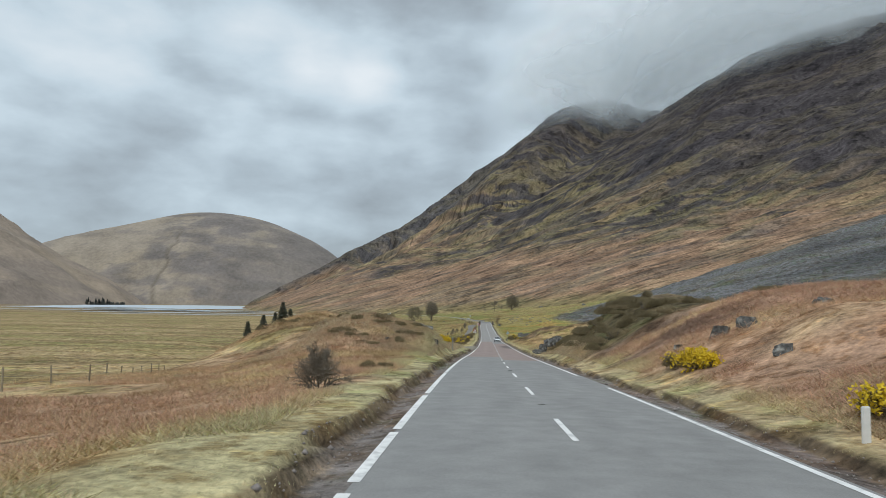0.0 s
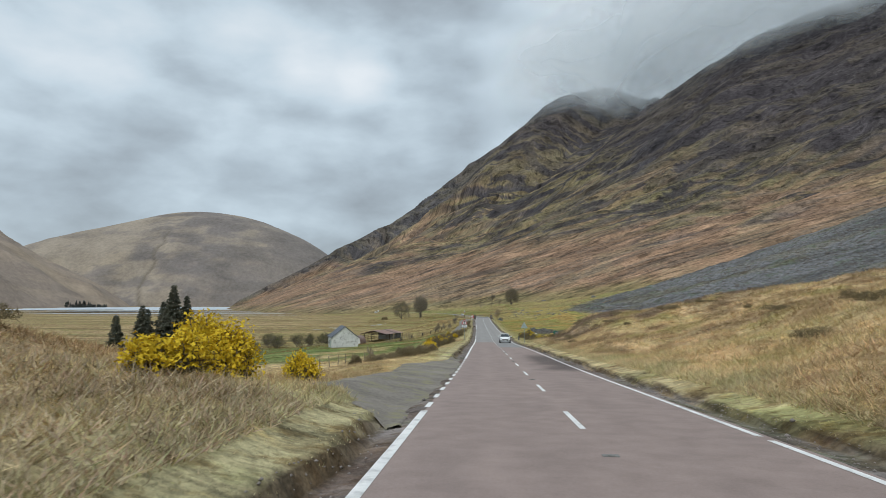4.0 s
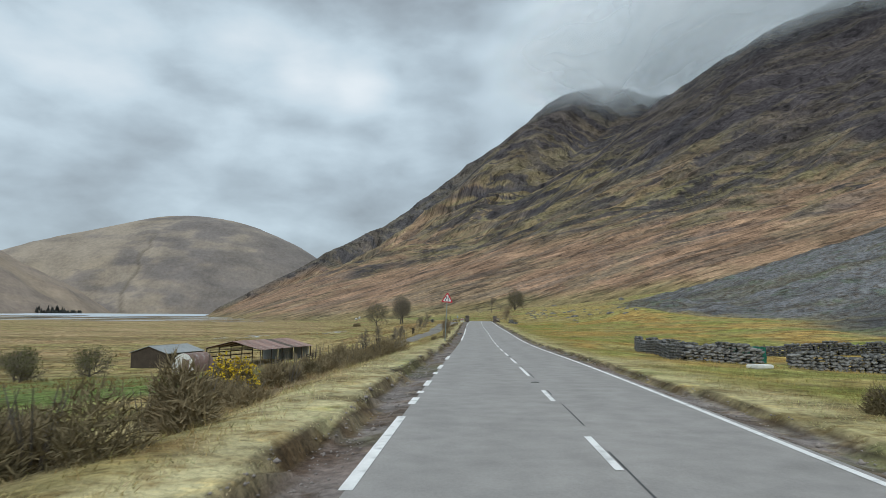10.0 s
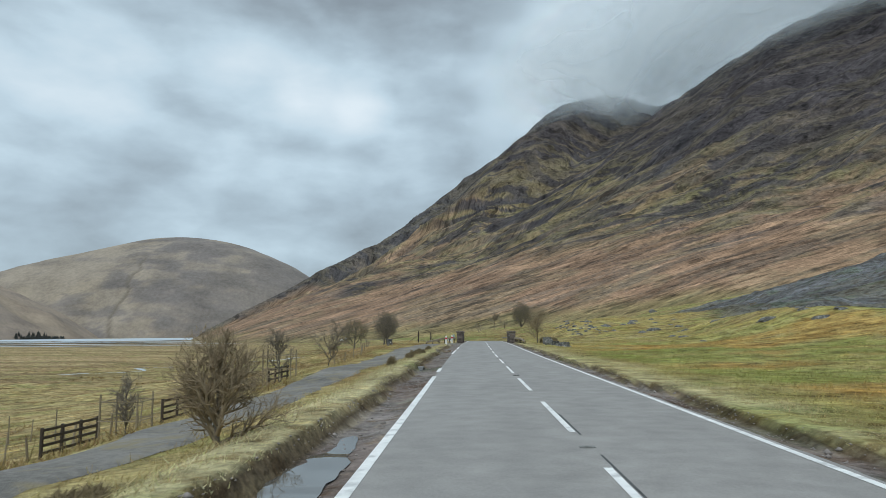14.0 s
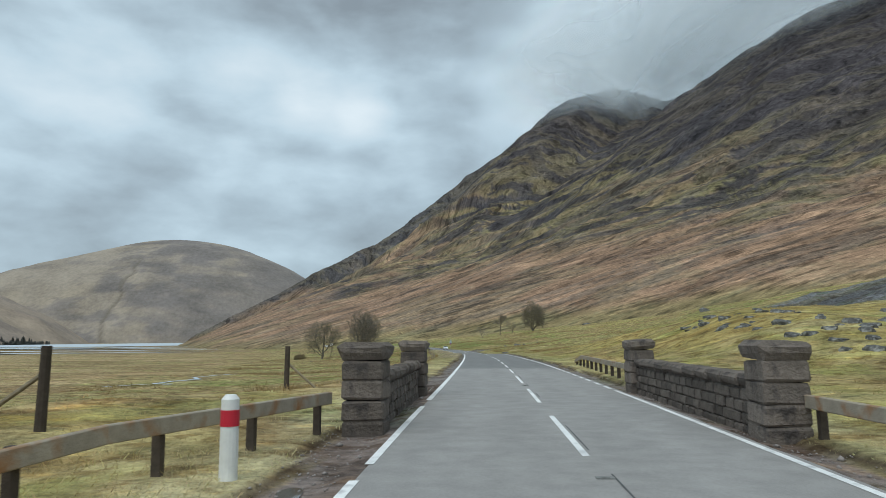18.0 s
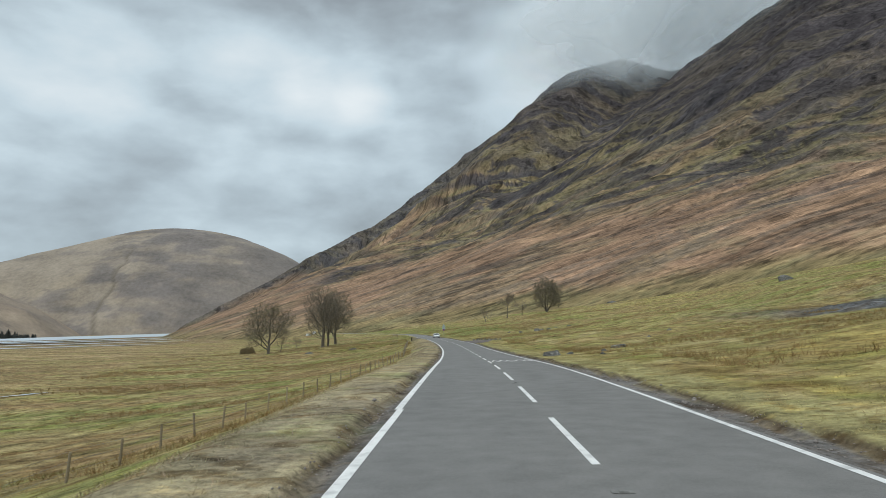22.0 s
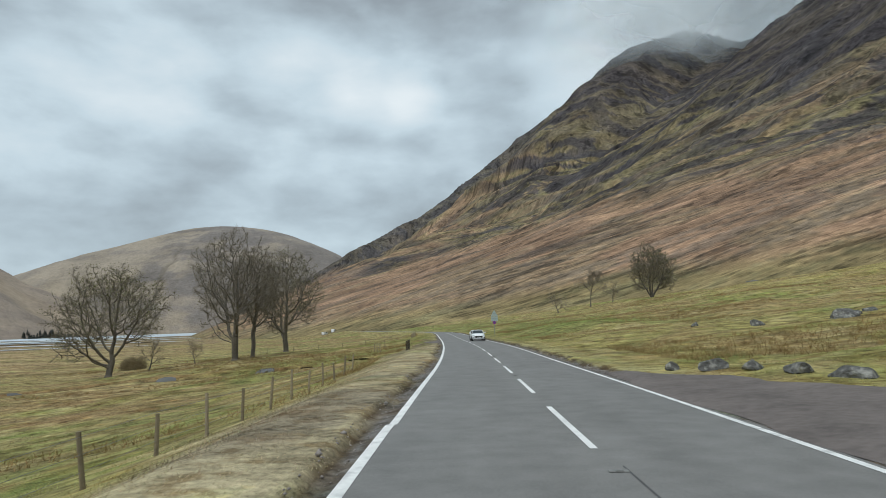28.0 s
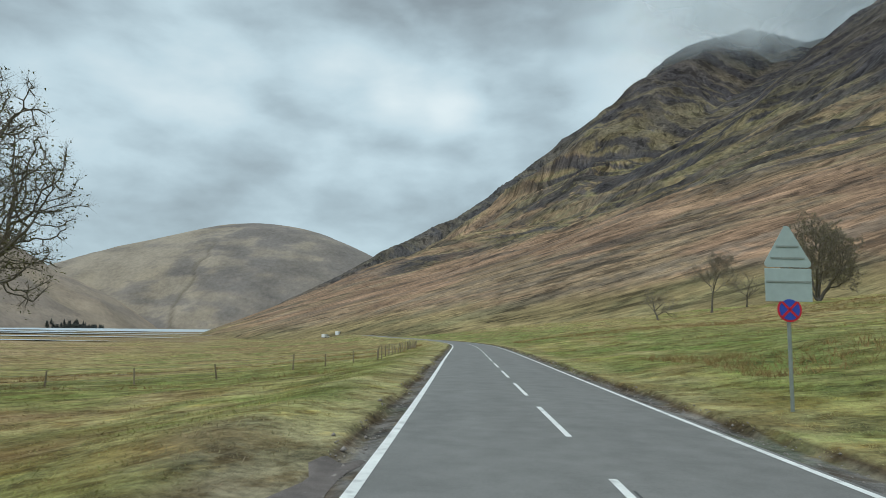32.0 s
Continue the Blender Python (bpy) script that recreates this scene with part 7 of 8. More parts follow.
# ---------------------------------------------------------------- sheds and pens
def corrugated(name, w, ln, material, parent, m, waves=14, label=""):
    """A corrugated sheet, one piece, its waves running down the slope."""
    n = waves * 4
    x = np.linspace(0, ln, n + 1)
    z = 0.045 * np.sin(x / ln * waves * 2 * math.pi)
    X, Y = np.meshgrid(x, np.array([0.0, w]), indexing="ij")
    Z = np.repeat(z[:, None], 2, 1)
    top = grid_mesh(name, Y, X, Z + 0.02, material)
    ob = new(name, top)
    ob.parent = parent
    ob.matrix_basis = m
    return tagged(ob, label)


bx, by = sheet(336.0, -36.0)
gz = float(ground_z(336, -43))
barn = thing("open_barn", (float(bx), float(by), gz), "open-sided pole barn with a low rusty corrugated roof", "barn", rz=heading(345) - 0.23 - 0.02)
W_, L_, E_, R_ = 10.0, 17.0, -13.3 - gz, -12.1 - gz
for e in (0, 1):
    for k in range(6):
        bm = bmesh.new()
        rod(bm, (-W_ * e, L_ * k / 5, -0.6), (-W_ * e, L_ * k / 5, E_), 0.10, 0.09, 7)
        part("pole", bm, M_WOOD_D, barn)
for k in range(6):
    bm = bmesh.new()
    rod(bm, (0.15, L_ * k / 5, E_ - 0.03), (-W_ / 2, L_ * k / 5, R_ - 0.05), 0.07, None, 6)
    rod(bm, (-W_ - 0.15, L_ * k / 5, E_ - 0.03), (-W_ / 2, L_ * k / 5, R_ - 0.05), 0.07, None, 6)
    rod(bm, (0, L_ * k / 5, E_ - 0.1), (-W_, L_ * k / 5, E_ - 0.1), 0.06, None, 6)
    part("truss", bm, M_WOOD_D, barn)
run = math.hypot(W_ / 2, R_ - E_) + 0.3
sl = math.atan2(R_ - E_, W_ / 2)
sheets = 9
for e in (1, -1):
    for k in range(sheets):
        m = Matrix.Translation((-W_ / 2, -0.4 + k * (L_ + 0.8) / sheets, R_ + 0.02)) @ Matrix.Diagonal((e, 1, 1, 1)) @ Matrix.Rotation(sl, 4, "Y")
        corrugated("roof_sheet", run, (L_ + 0.8) / sheets + 0.06, M_RUST if k not in (5,) else M_BLOCK, barn, m, 6)
for k in range(4):
    for z in (0.9, 1.6, 2.3):
        bm = bmesh.new()
        box(bm, (-W_ - 0.05, L_ * k / 5 + 0.1, z), (-W_ + 0.03, L_ * (k + 1) / 5 - 0.1, z + 0.16))
        part("side_board", bm, M_WOOD_D, barn)
for k in range(3):
    bm = bmesh.new()
    box(bm, (-W_ + 0.2 + 3.2 * k, L_ - 0.06, 0.2), (-W_ + 3.2 + 3.2 * k, L_ + 0.04, E_ - 0.2))
    part("end_board", bm, M_TIN, barn, "grey end cladding")

# the arched hut with its white front
ax_, ay_ = sheet(331.0, -46.5)
ag = float(ground_z(331, -46.5))
hut = thing("arched_hut", (float(ax_), float(ay_), ag), "small arched hut with a white front and a brown door", "hut", rz=heading(331) - 0.25)
arc = [(2.0 * math.cos(a), 0.3 + 2.5 * math.sin(a)) for a in np.linspace(0, math.pi, 15)]
bm = bmesh.new()
prism(bm, [(2.0, -0.5)] + arc + [(-2.0, -0.5)], 0, 0.15)
part("front", bm, M_WHITE, hut, "white boarded front")
bm = bmesh.new()
prism(bm, [(2.04, -0.5)] + [(x * 1.02, z + 0.03) for x, z in arc] + [(-2.04, -0.5)], 0.16, 5.2)
part("shell", bm, M_RUST, hut, "rusty curved metal shell")
bm = bmesh.new()
box(bm, (-0.1, -0.05, -0.2), (1.15, -0.003, 1.9))
part("door", bm, M_RUST, hut, "brown door")

gx_, gy_ = sheet(344.0, -58.0)
gg = float(ground_z(344, -58))
gable_house("tin_shed", (float(gx_), float(gy_), gg), heading(344) - 0.2, 7.0, 11.0, 2.6, 3.7, "low shed with a grey corrugated roof beside the barn", M_WOOD_D, M_TIN, False)

# thin stakes of the pens
rg = random.Random(12)
for k in range(70):
    s, d = rg.uniform(316, 362), -rg.uniform(22, 36)
    p = place(s, d)
    th = thing("pen_stake", p, "thin grey wooden stake of the old sheep pens", "stake", "pen stakes", rz=rg.uniform(0, 6))
    bm = bmesh.new()
    rod(bm, (0, 0, -0.2), (rg.uniform(-0.15, 0.15), rg.uniform(-0.15, 0.15), rg.uniform(1.0, 2.2)), 0.05, 0.035, 5)
    part("stake_body", bm, M_WOOD, th)


# ---------------------------------------------------------------- vehicles
def wheel(parent, x, y, r=0.34, w=0.23):
    bm = bmesh.new()
    rod(bm, (x - w / 2, y, r), (x + w / 2, y, r), r, None, 28)
    bevel(bm, 0.03, 2)
    t = part("wheel", bm, M_TYRE, parent, "black tyre")
    bm = bmesh.new()
    sgn = 1 if x > 0 else -1
    rod(bm, (x + sgn * (w / 2 - 0.05), y, r), (x + sgn * (w / 2 + 0.006), y, r), r * 0.66, r * 0.62, 24)
    for k in range(5):
        a = k * 2 * math.pi / 5
        m = Matrix.Translation((x + sgn * (w / 2 + 0.012), y, r)) @ Matrix.Rotation(a, 4, "X")
        box(bm, (-0.012, -0.035, 0.05), (0.012, 0.035, r * 0.62), m)
    part("rim", bm, M_RIM, t, "dark alloy rim")
    return t


def car(name, s, d, label, ln=4.2, wd=1.8, ht=1.54, suv=1.0, turn=0.0):
    """A five-door car facing back along the road (its front towards -y)."""
    p = place(s, 0)
    x, y = sheet(s, d)
    zr = float(np.interp(s, _s, _z)) + 0.015
    th = thing(name, (float(x), float(y), zr), label, "car", rz=heading(s) + turn)
    hw = wd / 2
    # stations along the car from nose to tail: y, half width, sill, belt height
    rows = [(-ln / 2, 0.62, 0.34, 0.62), (-ln / 2 + 0.10, 0.84, 0.24, 0.80), (-ln / 2 + 0.35, 0.95, 0.20, 0.93), (-ln / 2 + 0.9, 0.99, 0.19, 1.00), (-ln / 2 + 1.35, 1.0, 0.19, 1.03),
            (0.3, 1.0, 0.19, 1.06), (ln / 2 - 1.1, 1.0, 0.19, 1.10), (ln / 2 - 0.4, 0.97, 0.22, 1.10), (ln / 2 - 0.1, 0.90, 0.26, 1.04), (ln / 2, 0.74, 0.36, 0.86)]
    bm = bmesh.new()
    rings = []
    for yy, k, z0, z1 in rows:
        w, z1 = hw * k, z1 * ht / 1.54
        prof = [(-w * 0.86, z0), (-w * 0.97, z0 + 0.10), (-w, z0 + 0.32), (-w * 0.985, z1 - 0.16), (-w * 0.92, z1 - 0.03), (-w * 0.72, z1 + 0.02), (0, z1 + 0.045), (w * 0.72, z1 + 0.02), (w * 0.92, z1 - 0.03), (w * 0.985, z1 - 0.16), (w, z0 + 0.32), (w * 0.97, z0 + 0.10), (w * 0.86, z0)]
        rings.append([bm.verts.new((a, yy, b)) for a, b in prof])
    for r0, r1 in zip(rings, rings[1:]):
        for i in range(len(r0)):
            j = (i + 1) % len(r0)
            bm.faces.new((r0[i], r0[j], r1[j], r1[i]))
    bm.faces.new(rings[0][::-1])
    bm.faces.new(rings[-1])
    bmesh.ops.recalc_face_normals(bm, faces=bm.faces[:])
    for f in bm.faces:
        f.smooth = True
    body = part("body", bm, M_CAR, th, "glossy white bodywork")

    def cabin(rows_, name_, material, lab):
        b = bmesh.new()
        rr = []
        for yy, w0, z0, w1, z1 in rows_:
            rr.append([b.verts.new(v) for v in ((-w0, yy, z0), (-w1, yy + 0.0, z1), (w1, yy, z1), (w0, yy, z0))])
        for r0, r1 in zip(rr, rr[1:]):
            for i in range(4):
                j = (i + 1) % 4
                b.faces.new((r0[i], r0[j], r1[j], r1[i]))
        b.faces.new(rr[0][::-1])
        b.faces.new(rr[-1])
        bmesh.ops.recalc_face_normals(b, faces=b.faces[:])
        return part(name_, b, material, th, lab)

    y_ws, y_top, y_back, y_tail = -ln / 2 + 1.22, -ln / 2 + 2.0, ln / 2 - 0.75, ln / 2 - 0.28
    zb = 1.02 * ht / 1.54
    cabin([(y_ws, hw * 0.86, zb, hw * 0.84, zb + 0.03), (y_top, hw * 0.92, zb, hw * 0.70, ht - 0.06), (y_back, hw * 0.92, zb + 0.04, hw * 0.68, ht - 0.09), (y_tail, hw * 0.86, zb + 0.05, hw * 0.80, zb + 0.12)], "glasshouse", M_GLASS, "dark tinted windows")
    cabin([(y_top - 0.10, hw * 0.73, ht - 0.085, hw * 0.66, ht - 0.05), (y_top + 0.3, hw * 0.725, ht - 0.085, hw * 0.62, ht), (y_back - 0.3, hw * 0.72, ht - 0.10, hw * 0.60, ht - 0.01), (y_back + 0.25, hw * 0.70, ht - 0.13, hw * 0.62, ht - 0.07)], "roof", M_CAR, "white roof")
    for e in (-1, 1):
        for a, b, r in (((e * hw * 0.865, y_ws + 0.02, zb + 0.03), (e * hw * 0.715, y_top, ht - 0.06), 0.035), ((e * hw * 0.925, 0.12, zb + 0.02), (e * hw * 0.72, 0.2, ht - 0.07), 0.03), ((e * hw * 0.9, y_tail - 0.15, zb + 0.05), (e * hw * 0.70, y_back - 0.05, ht - 0.1), 0.06)):
            bm = bmesh.new()
            rod(bm, a, b, r, None, 8)
            part("pillar", bm, M_CAR if r != 0.03 else M_TRIM, th)
        bm = bmesh.new()
        bmesh.ops.create_icosphere(bm, subdivisions=2, radius=1.0)
        bmesh.ops.transform(bm, matrix=Matrix.Translation((e * (hw + 0.12), y_ws + 0.42, zb + 0.10)) @ Matrix.Diagonal((0.13, 0.07, 0.085, 1)), verts=bm.verts[:])
        rod(bm, (e * (hw - 0.08), y_ws + 0.44, zb + 0.04), (e * (hw + 0.06), y_ws + 0.43, zb + 0.07), 0.025, None, 6)
        part("wing_mirror", bm, M_CAR, th, "white wing mirror")
        bm = bmesh.new()
        bmesh.ops.create_icosphere(bm, subdivisions=2, radius=1.0)
        bmesh.ops.transform(bm, matrix=Matrix.Translation((e * hw * 0.70, -ln / 2 + 0.20, 0.80 * ht / 1.54)) @ Matrix.Rotation(e * 0.35, 4, "Z") @ Matrix.Diagonal((0.19, 0.16, 0.085, 1)), verts=bm.verts[:])
        part("headlight", bm, M_LAMP, th, "clear headlight")
        bm = bmesh.new()
        box(bm, (e * hw * 0.83 - 0.10, -ln / 2 + 0.03, 0.36), (e * hw * 0.83 + 0.06, -ln / 2 + 0.16, 0.52))
        bevel(bm, 0.03, 2)
        part("fog_light", bm, M_TRIM, th, "black bumper vent")
        for yw in (-ln / 2 + 0.80, ln / 2 - 0.78):
            bm = bmesh.new()
            rod(bm, (e * (hw - 0.18), yw, 0.35), (e * (hw + 0.008), yw, 0.35), 0.405, None, 24)
            part("wheel_arch", bm, M_TRIM, th, "black wheel-arch trim")
            wheel(th, e * (hw - 0.095), yw, 0.345)
        bm = bmesh.new()
        box(bm, (e * hw - 0.05, -ln / 2 + 1.25, 0.19), (e * hw + 0.01, ln / 2 - 1.22, 0.33))
        part("sill", bm, M_TRIM, th, "black sill")
    bm = bmesh.new()
    prism(bm, [(-hw * 0.60, 0.60), (-hw * 0.42, 0.44), (hw * 0.42, 0.44), (hw * 0.60, 0.60), (hw * 0.52, 0.70), (-hw * 0.52, 0.70)], -ln / 2 - 0.012, -ln / 2 + 0.15)
    part("grille", bm, M_TRIM, th, "black grille")
    bm = bmesh.new()
    box(bm, (-hw * 0.72, -ln / 2 + 0.03, 0.22), (hw * 0.72, -ln / 2 + 0.14, 0.33))
    bevel(bm, 0.02, 1)
    part("lower_bumper", bm, M_TRIM, th, "black lower bumper")
    bm = bmesh.new()
    box(bm, (-0.26, -ln / 2 - 0.03, 0.45), (0.26, -ln / 2 - 0.014, 0.56))
    pl = part("number_plate", bm, M_PLATE, th, "white number plate")
    for k in range(7):
        bm = bmesh.new()
        xx = -0.205 + 0.06 * k + (0.025 if k > 3 else 0)
        box(bm, (xx, -ln / 2 - 0.034, 0.475), (xx + 0.035, -ln / 2 - 0.031, 0.535))
        part("bar", bm, M_BLACK, pl)
    return th


car("car", 204.5, 1.72, "white compact crossover car on the opposite lane", 4.2, 1.8, 1.54)
car("car", 726.4, 1.75, "white electric crossover car on the opposite lane", 4.68, 1.93, 1.56, turn=0.03)


def van(s, d, turn, label, ln=5.6, ht=2.5):
    th = thing("parked_van", place(s, d), label, "van", "parked vans", rz=heading(s) + turn)
    bm = bmesh.new()
    prism(bm, [(-ln / 2, 0.35), (ln / 2, 0.35), (ln / 2, 1.15), (ln / 2 - 0.9, 1.35), (ln / 2 - 1.5, ht - 0.1), (ln / 2 - 1.9, ht), (-ln / 2 + 0.1, ht), (-ln / 2, ht - 0.15)], -1.0, 1.0)
    bevel(bm, 0.08, 2)
    part("body", bm, M_CAR, th, "white van body")
    bm = bmesh.new()
    prism(bm, [(ln / 2 - 0.95, 1.40), (ln / 2 - 0.90, 1.38), (ln / 2 - 1.42, ht - 0.22), (ln / 2 - 2.6, ht - 0.25), (ln / 2 - 2.6, 1.42)], -1.012, 1.012)
    part("windows", bm, M_GLASS, th, "dark cab windows")
    for e in (-1, 1):
        for xx in (-ln / 2 + 1.0, ln / 2 - 1.0):
            bm = bmesh.new()
            rod(bm, (xx, e * 0.8, 0.34), (xx, e * 1.02, 0.34), 0.34, None, 20)
            part("wheel", bm, M_TYRE, th, "black wheel")
    return th


van(*station(-85, 1108), 1.2, "white van parked far off beside the road")
van(*station(-83, 1124), 1.5, "white camper van parked far off beside the road", 6.5, 2.9)
van(*station(-87, 1090), 0.9, "white van parked far off beside the lake", 5.0, 2.1)

# ---------------------------------------------------------------- trees
OAKS = "bare trees in the pasture"


def at_ground(s, d):
    return place(s, d, -0.15)


for x, y, h, rx, seed, bole, tr, leaf, low, lean, lab in (
        (-30.6, 727.8, 18.2, 9.0, 4, 0.17, 0.50, 0.34, 0.10, (0.0, 0.0), "broad bare tree with faint spring leaves in the pasture"),
        (-13.3, 734.9, 22.3, 8.6, 9, 0.20, 0.55, 0.05, 0.12, (0.0, 0.0), "tall bare tree with wide upswept limbs in the pasture"),
        (-12.4, 740.6, 20.0, 5.2, 11, 0.24, 0.38, 0.0, 0.22, (0.06, 0.0), "tall narrow bare tree leaning in the pasture clump"),
        (-13.0, 761.5, 21.6, 8.2, 15, 0.13, 0.55, 0.25, 0.07, (0.02, 0.0), "bare round-crowned tree with sparse green shoots")):
    crown_tree("bare_tree", at_ground(*station(x, y)), h, rx, seed, lab, OAKS, bole, tr, leaf, low, lean)
bare_tree("bare_tree", at_ground(742, -52), 5.5, 21, "small bare thorn tree in the pasture", OAKS, 0.14, 0.0, 0.8, 0.2, 7, (0.1, 0), 2, 2, 0.5)
bare_tree("bare_tree", at_ground(750, -47), 4.5, 22, "small bare thorn tree in the pasture", OAKS, 0.12, 0.0, 0.8, 0.2, 7, (-0.1, 0), 2, 2, 0.5)
SLOPE_TREES = "trees on the lower slope"
crown_tree("bare_tree", at_ground(*station(89.3, 897.0)), 21.0, 10.5, 31, "broad dense bare tree with an olive crown on the slope", SLOPE_TREES, 0.06, 0.4, 0.45, 0.03, (0, 0), 2600, 0.5, 16, 5, 0.05)
bare_tree("bare_tree", at_ground(*station(67.1, 897.6)), 15, 33, "thin bare tree on the slope", SLOPE_TREES, 0.28, 0.0, 0.7, 0.25, 8, (0, 0), 3, 2, 0.42)
bare_tree("bare_tree", at_ground(*station(54.6, 897.4)), 8, 35, "low bent bare tree on the slope", SLOPE_TREES, 0.25, 0.0, 1.2, 0.15, 8, (-0.2, 0), 2, 2, 0.6)
bare_tree("bare_tree", at_ground(*station(76.0, 903.9)), 9, 37, "small bare tree on the slope", SLOPE_TREES, 0.2, 0.0, 0.8, 0.2, 8, (0, 0), 2, 2, 0.5)
bare_tree("bare_tree", at_ground(411.8, 6.9), 5.0, 41, "spindly pale bare willow beside the bridge rail", "", 0.07, 0.0, 0.5, 0.06, 12, (0.02, 0), 2, 3, 0.5, M_WILLOW)
for i in range(9):
    bush("shrub", 408 + 1.1 * i, 8.0 + 0.5 * (i % 3), 0.8, 0.9, 640 + i, "dense brown leafless shrub beside the road", M_SHRUB if i % 2 else M_GORSE, 0.0, 1.2, "shrubs by the bridge", length=0.3)
bare_tree("bare_tree", at_ground(329, -6.1), 2.0, 43, "bushy bare willow beside the track", "", 0.05, 0.0, 0.6, 0.04, 14, (0, 0), 2, 3, 0.5, M_WILLOW)
SAPS = "young trees in stake cages"
for i, (s, d, h) in enumerate(((344, -15.2, 2.6), (334, -16.9, 3.6), (326, -12.6, 2.4), (352, -11.5, 3.2), (366, -12.0, 4.2), (320, -17, 3.4))):
    bare_tree("sapling", at_ground(s, d), h, 51 + i, "thin young tree beside the gravel track", SAPS, 0.04, 0.0, 0.5, 0.2, 8, (0, 0), 2, 2, 0.36)
for i, (s, d) in enumerate(((344, -15.2), (326, -12.6), (352, -11.5))):
    th = thing("tree_guard", place(s, d), "square guard of wooden stakes round a sapling", "tree guard", "sapling guards", rz=0.2 * i)
    for a in (-0.7, 0.7):
        for b in (-0.7, 0.7):
            bm = bmesh.new()
            rod(bm, (a, b, -0.2), (a, b, 1.7), 0.04, 0.035, 6)
            part("stake", bm, M_WOOD, th)
    for z in (0.7, 1.4):
        for k in range(4):
            bm = bmesh.new()
            c, s_ = (1, 0) if k % 2 else (0, 1)
            o = 0.745 if k < 2 else -0.745
            p, q = ((-0.75, o, z), (0.75, o, z)) if k % 2 else ((o, -0.75, z), (o, 0.75, z))
            rod(bm, p, q, 0.02, None, 5)
            part("slat", bm, M_WOOD, th)

SPRUCES = "dark spruces by the ruin"
for i, (s, d, h) in enumerate(((259.5, -80.4, 21.8), (257, -87, 16.5), (263, -78.5, 19.0), (266, -90, 15.5), (254, -92, 14), (262, -84, 17.5))):
    x, y = sheet(s, d)
    spruce("spruce", (float(x), float(y), -19.1), h, 61 + i, "dark conical spruce standing by the ruined cottage", SPRUCES)
for i, (s, d, h, r) in enumerate(((300, -89, 7.5, 0.9), (306, -80, 6.5, 0.9), (296, -96, 6.0, 0.9), (312, -72, 4.5, 0.8), (318, -64, 4.2, 0.8), (310, -58, 3.8, 0.8), (285, -68, 3.6, 0.8), (302, -66, 4.0, 0.8), (322, -56, 4.0, 0.8))):
    bare_tree("thicket", at_ground(s, d), h, 71 + i, "round leafless thicket bush near the ruin", "thickets", 0.16, 0.25, 1.0, 0.04, 14, (0, 0), 2, 3, 0.62)

# conifer belt at the foot of the side hill, and trees by the far shore
for i in range(90):
    rg = random.Random(900 + i)
    x = -1195 - 80 * i / 90 + rg.uniform(-6, 6)
    y = 2420 + rg.uniform(0, 170)
    z = -27 + 716 * (1 - min(1.0, (x + 2330) / 1080))
    tr = spruce("conifer", (x, y, z), 17 * rg.uniform(0.8, 1.2), 910, "dark far-off plantation conifer", "conifer belt", M_HAZED_FIR) if i == 0 else copy_thing(tr, pose(x, y, z, 0, 0, rg.uniform(0, 360)))

# ---------------------------------------------------------------- gorse, heather and shrubs
GORSE = "gorse bushes along the road"
for i, (s, d, r, h, fl, lab) in enumerate((
        (21.2, 6.3, 0.75, 0.75, 0.45, "gorse bush with bright yellow flowers in bracken"), (23.2, 6.1, 0.8, 0.6, 0.04, "dark gorse bush beside the road"), (9.2, 6.0, 0.6, 0.6, 0.18, "gorse bush behind the marker post"),
        (103, -8.4, 1.7, 1.8, 0.75, "large gorse bush covered in yellow flowers"), (110, -8.0, 0.9, 1.0, 0.4, "gorse bush with yellow flowers"), (99.5, -7.6, 0.7, 0.7, 0.3, "gorse bush with yellow flowers"),
        (154, -7.2, 0.7, 0.9, 0.35, "gorse bush with yellow flowers on the bank"), (158, -7.4, 0.6, 0.9, 0.35, "gorse bush with yellow flowers on the bank"), (177, -9.2, 1.1, 1.7, 0.5, "tall gorse bush with yellow flowers"),
        (200, -8.4, 1.1, 1.4, 0.25, "gorse bush with a few yellow flowers"), (206, -9.6, 1.3, 1.6, 0.12, "dark gorse bush with a few flowers"), (196, 8.8, 0.9, 1.0, 0.35, "gorse bush with yellow flowers by the sign"), (226, -9.2, 1.0, 1.3, 0.3, "gorse bush with yellow flowers"),
        (231, -7.6, 0.8, 1.0, 0.5, "gorse bush covered in yellow flowers"), (236, -11, 1.1, 1.4, 0.12, "dark gorse bush with a few flowers"), (249, -9.6, 1.2, 1.5, 0.12, "dark gorse bush with a few flowers"))):
    bush("gorse_bush", s, d, r, h, 100 + i, lab, M_GORSE, fl, 1.4, GORSE)
DARK = "dark shrubs on the verge"
rg = random.Random(77)
for i in range(54):
    s = rg.uniform(140, 262)
    d = -rg.uniform(7.0, 12.5)
    bush("shrub", s, d, rg.uniform(0.7, 1.5), rg.uniform(0.7, 1.4), 200 + i, "dense brown leafless shrub on the road bank", M_SHRUB if i % 3 else M_GORSE, 0.0, 1.3, DARK, length=0.34)
for i in range(22):
    s = rg.uniform(198, 246)
    d = rg.uniform(6.2, 9.5)
    bush("shrub", s, d, rg.uniform(0.6, 1.3), rg.uniform(0.7, 1.25), 300 + i, "dense brown leafless shrub beside the road", M_SHRUB if i % 2 else M_GORSE, 0.06 if i % 3 == 0 else 0.0, 1.3, DARK, length=0.34)
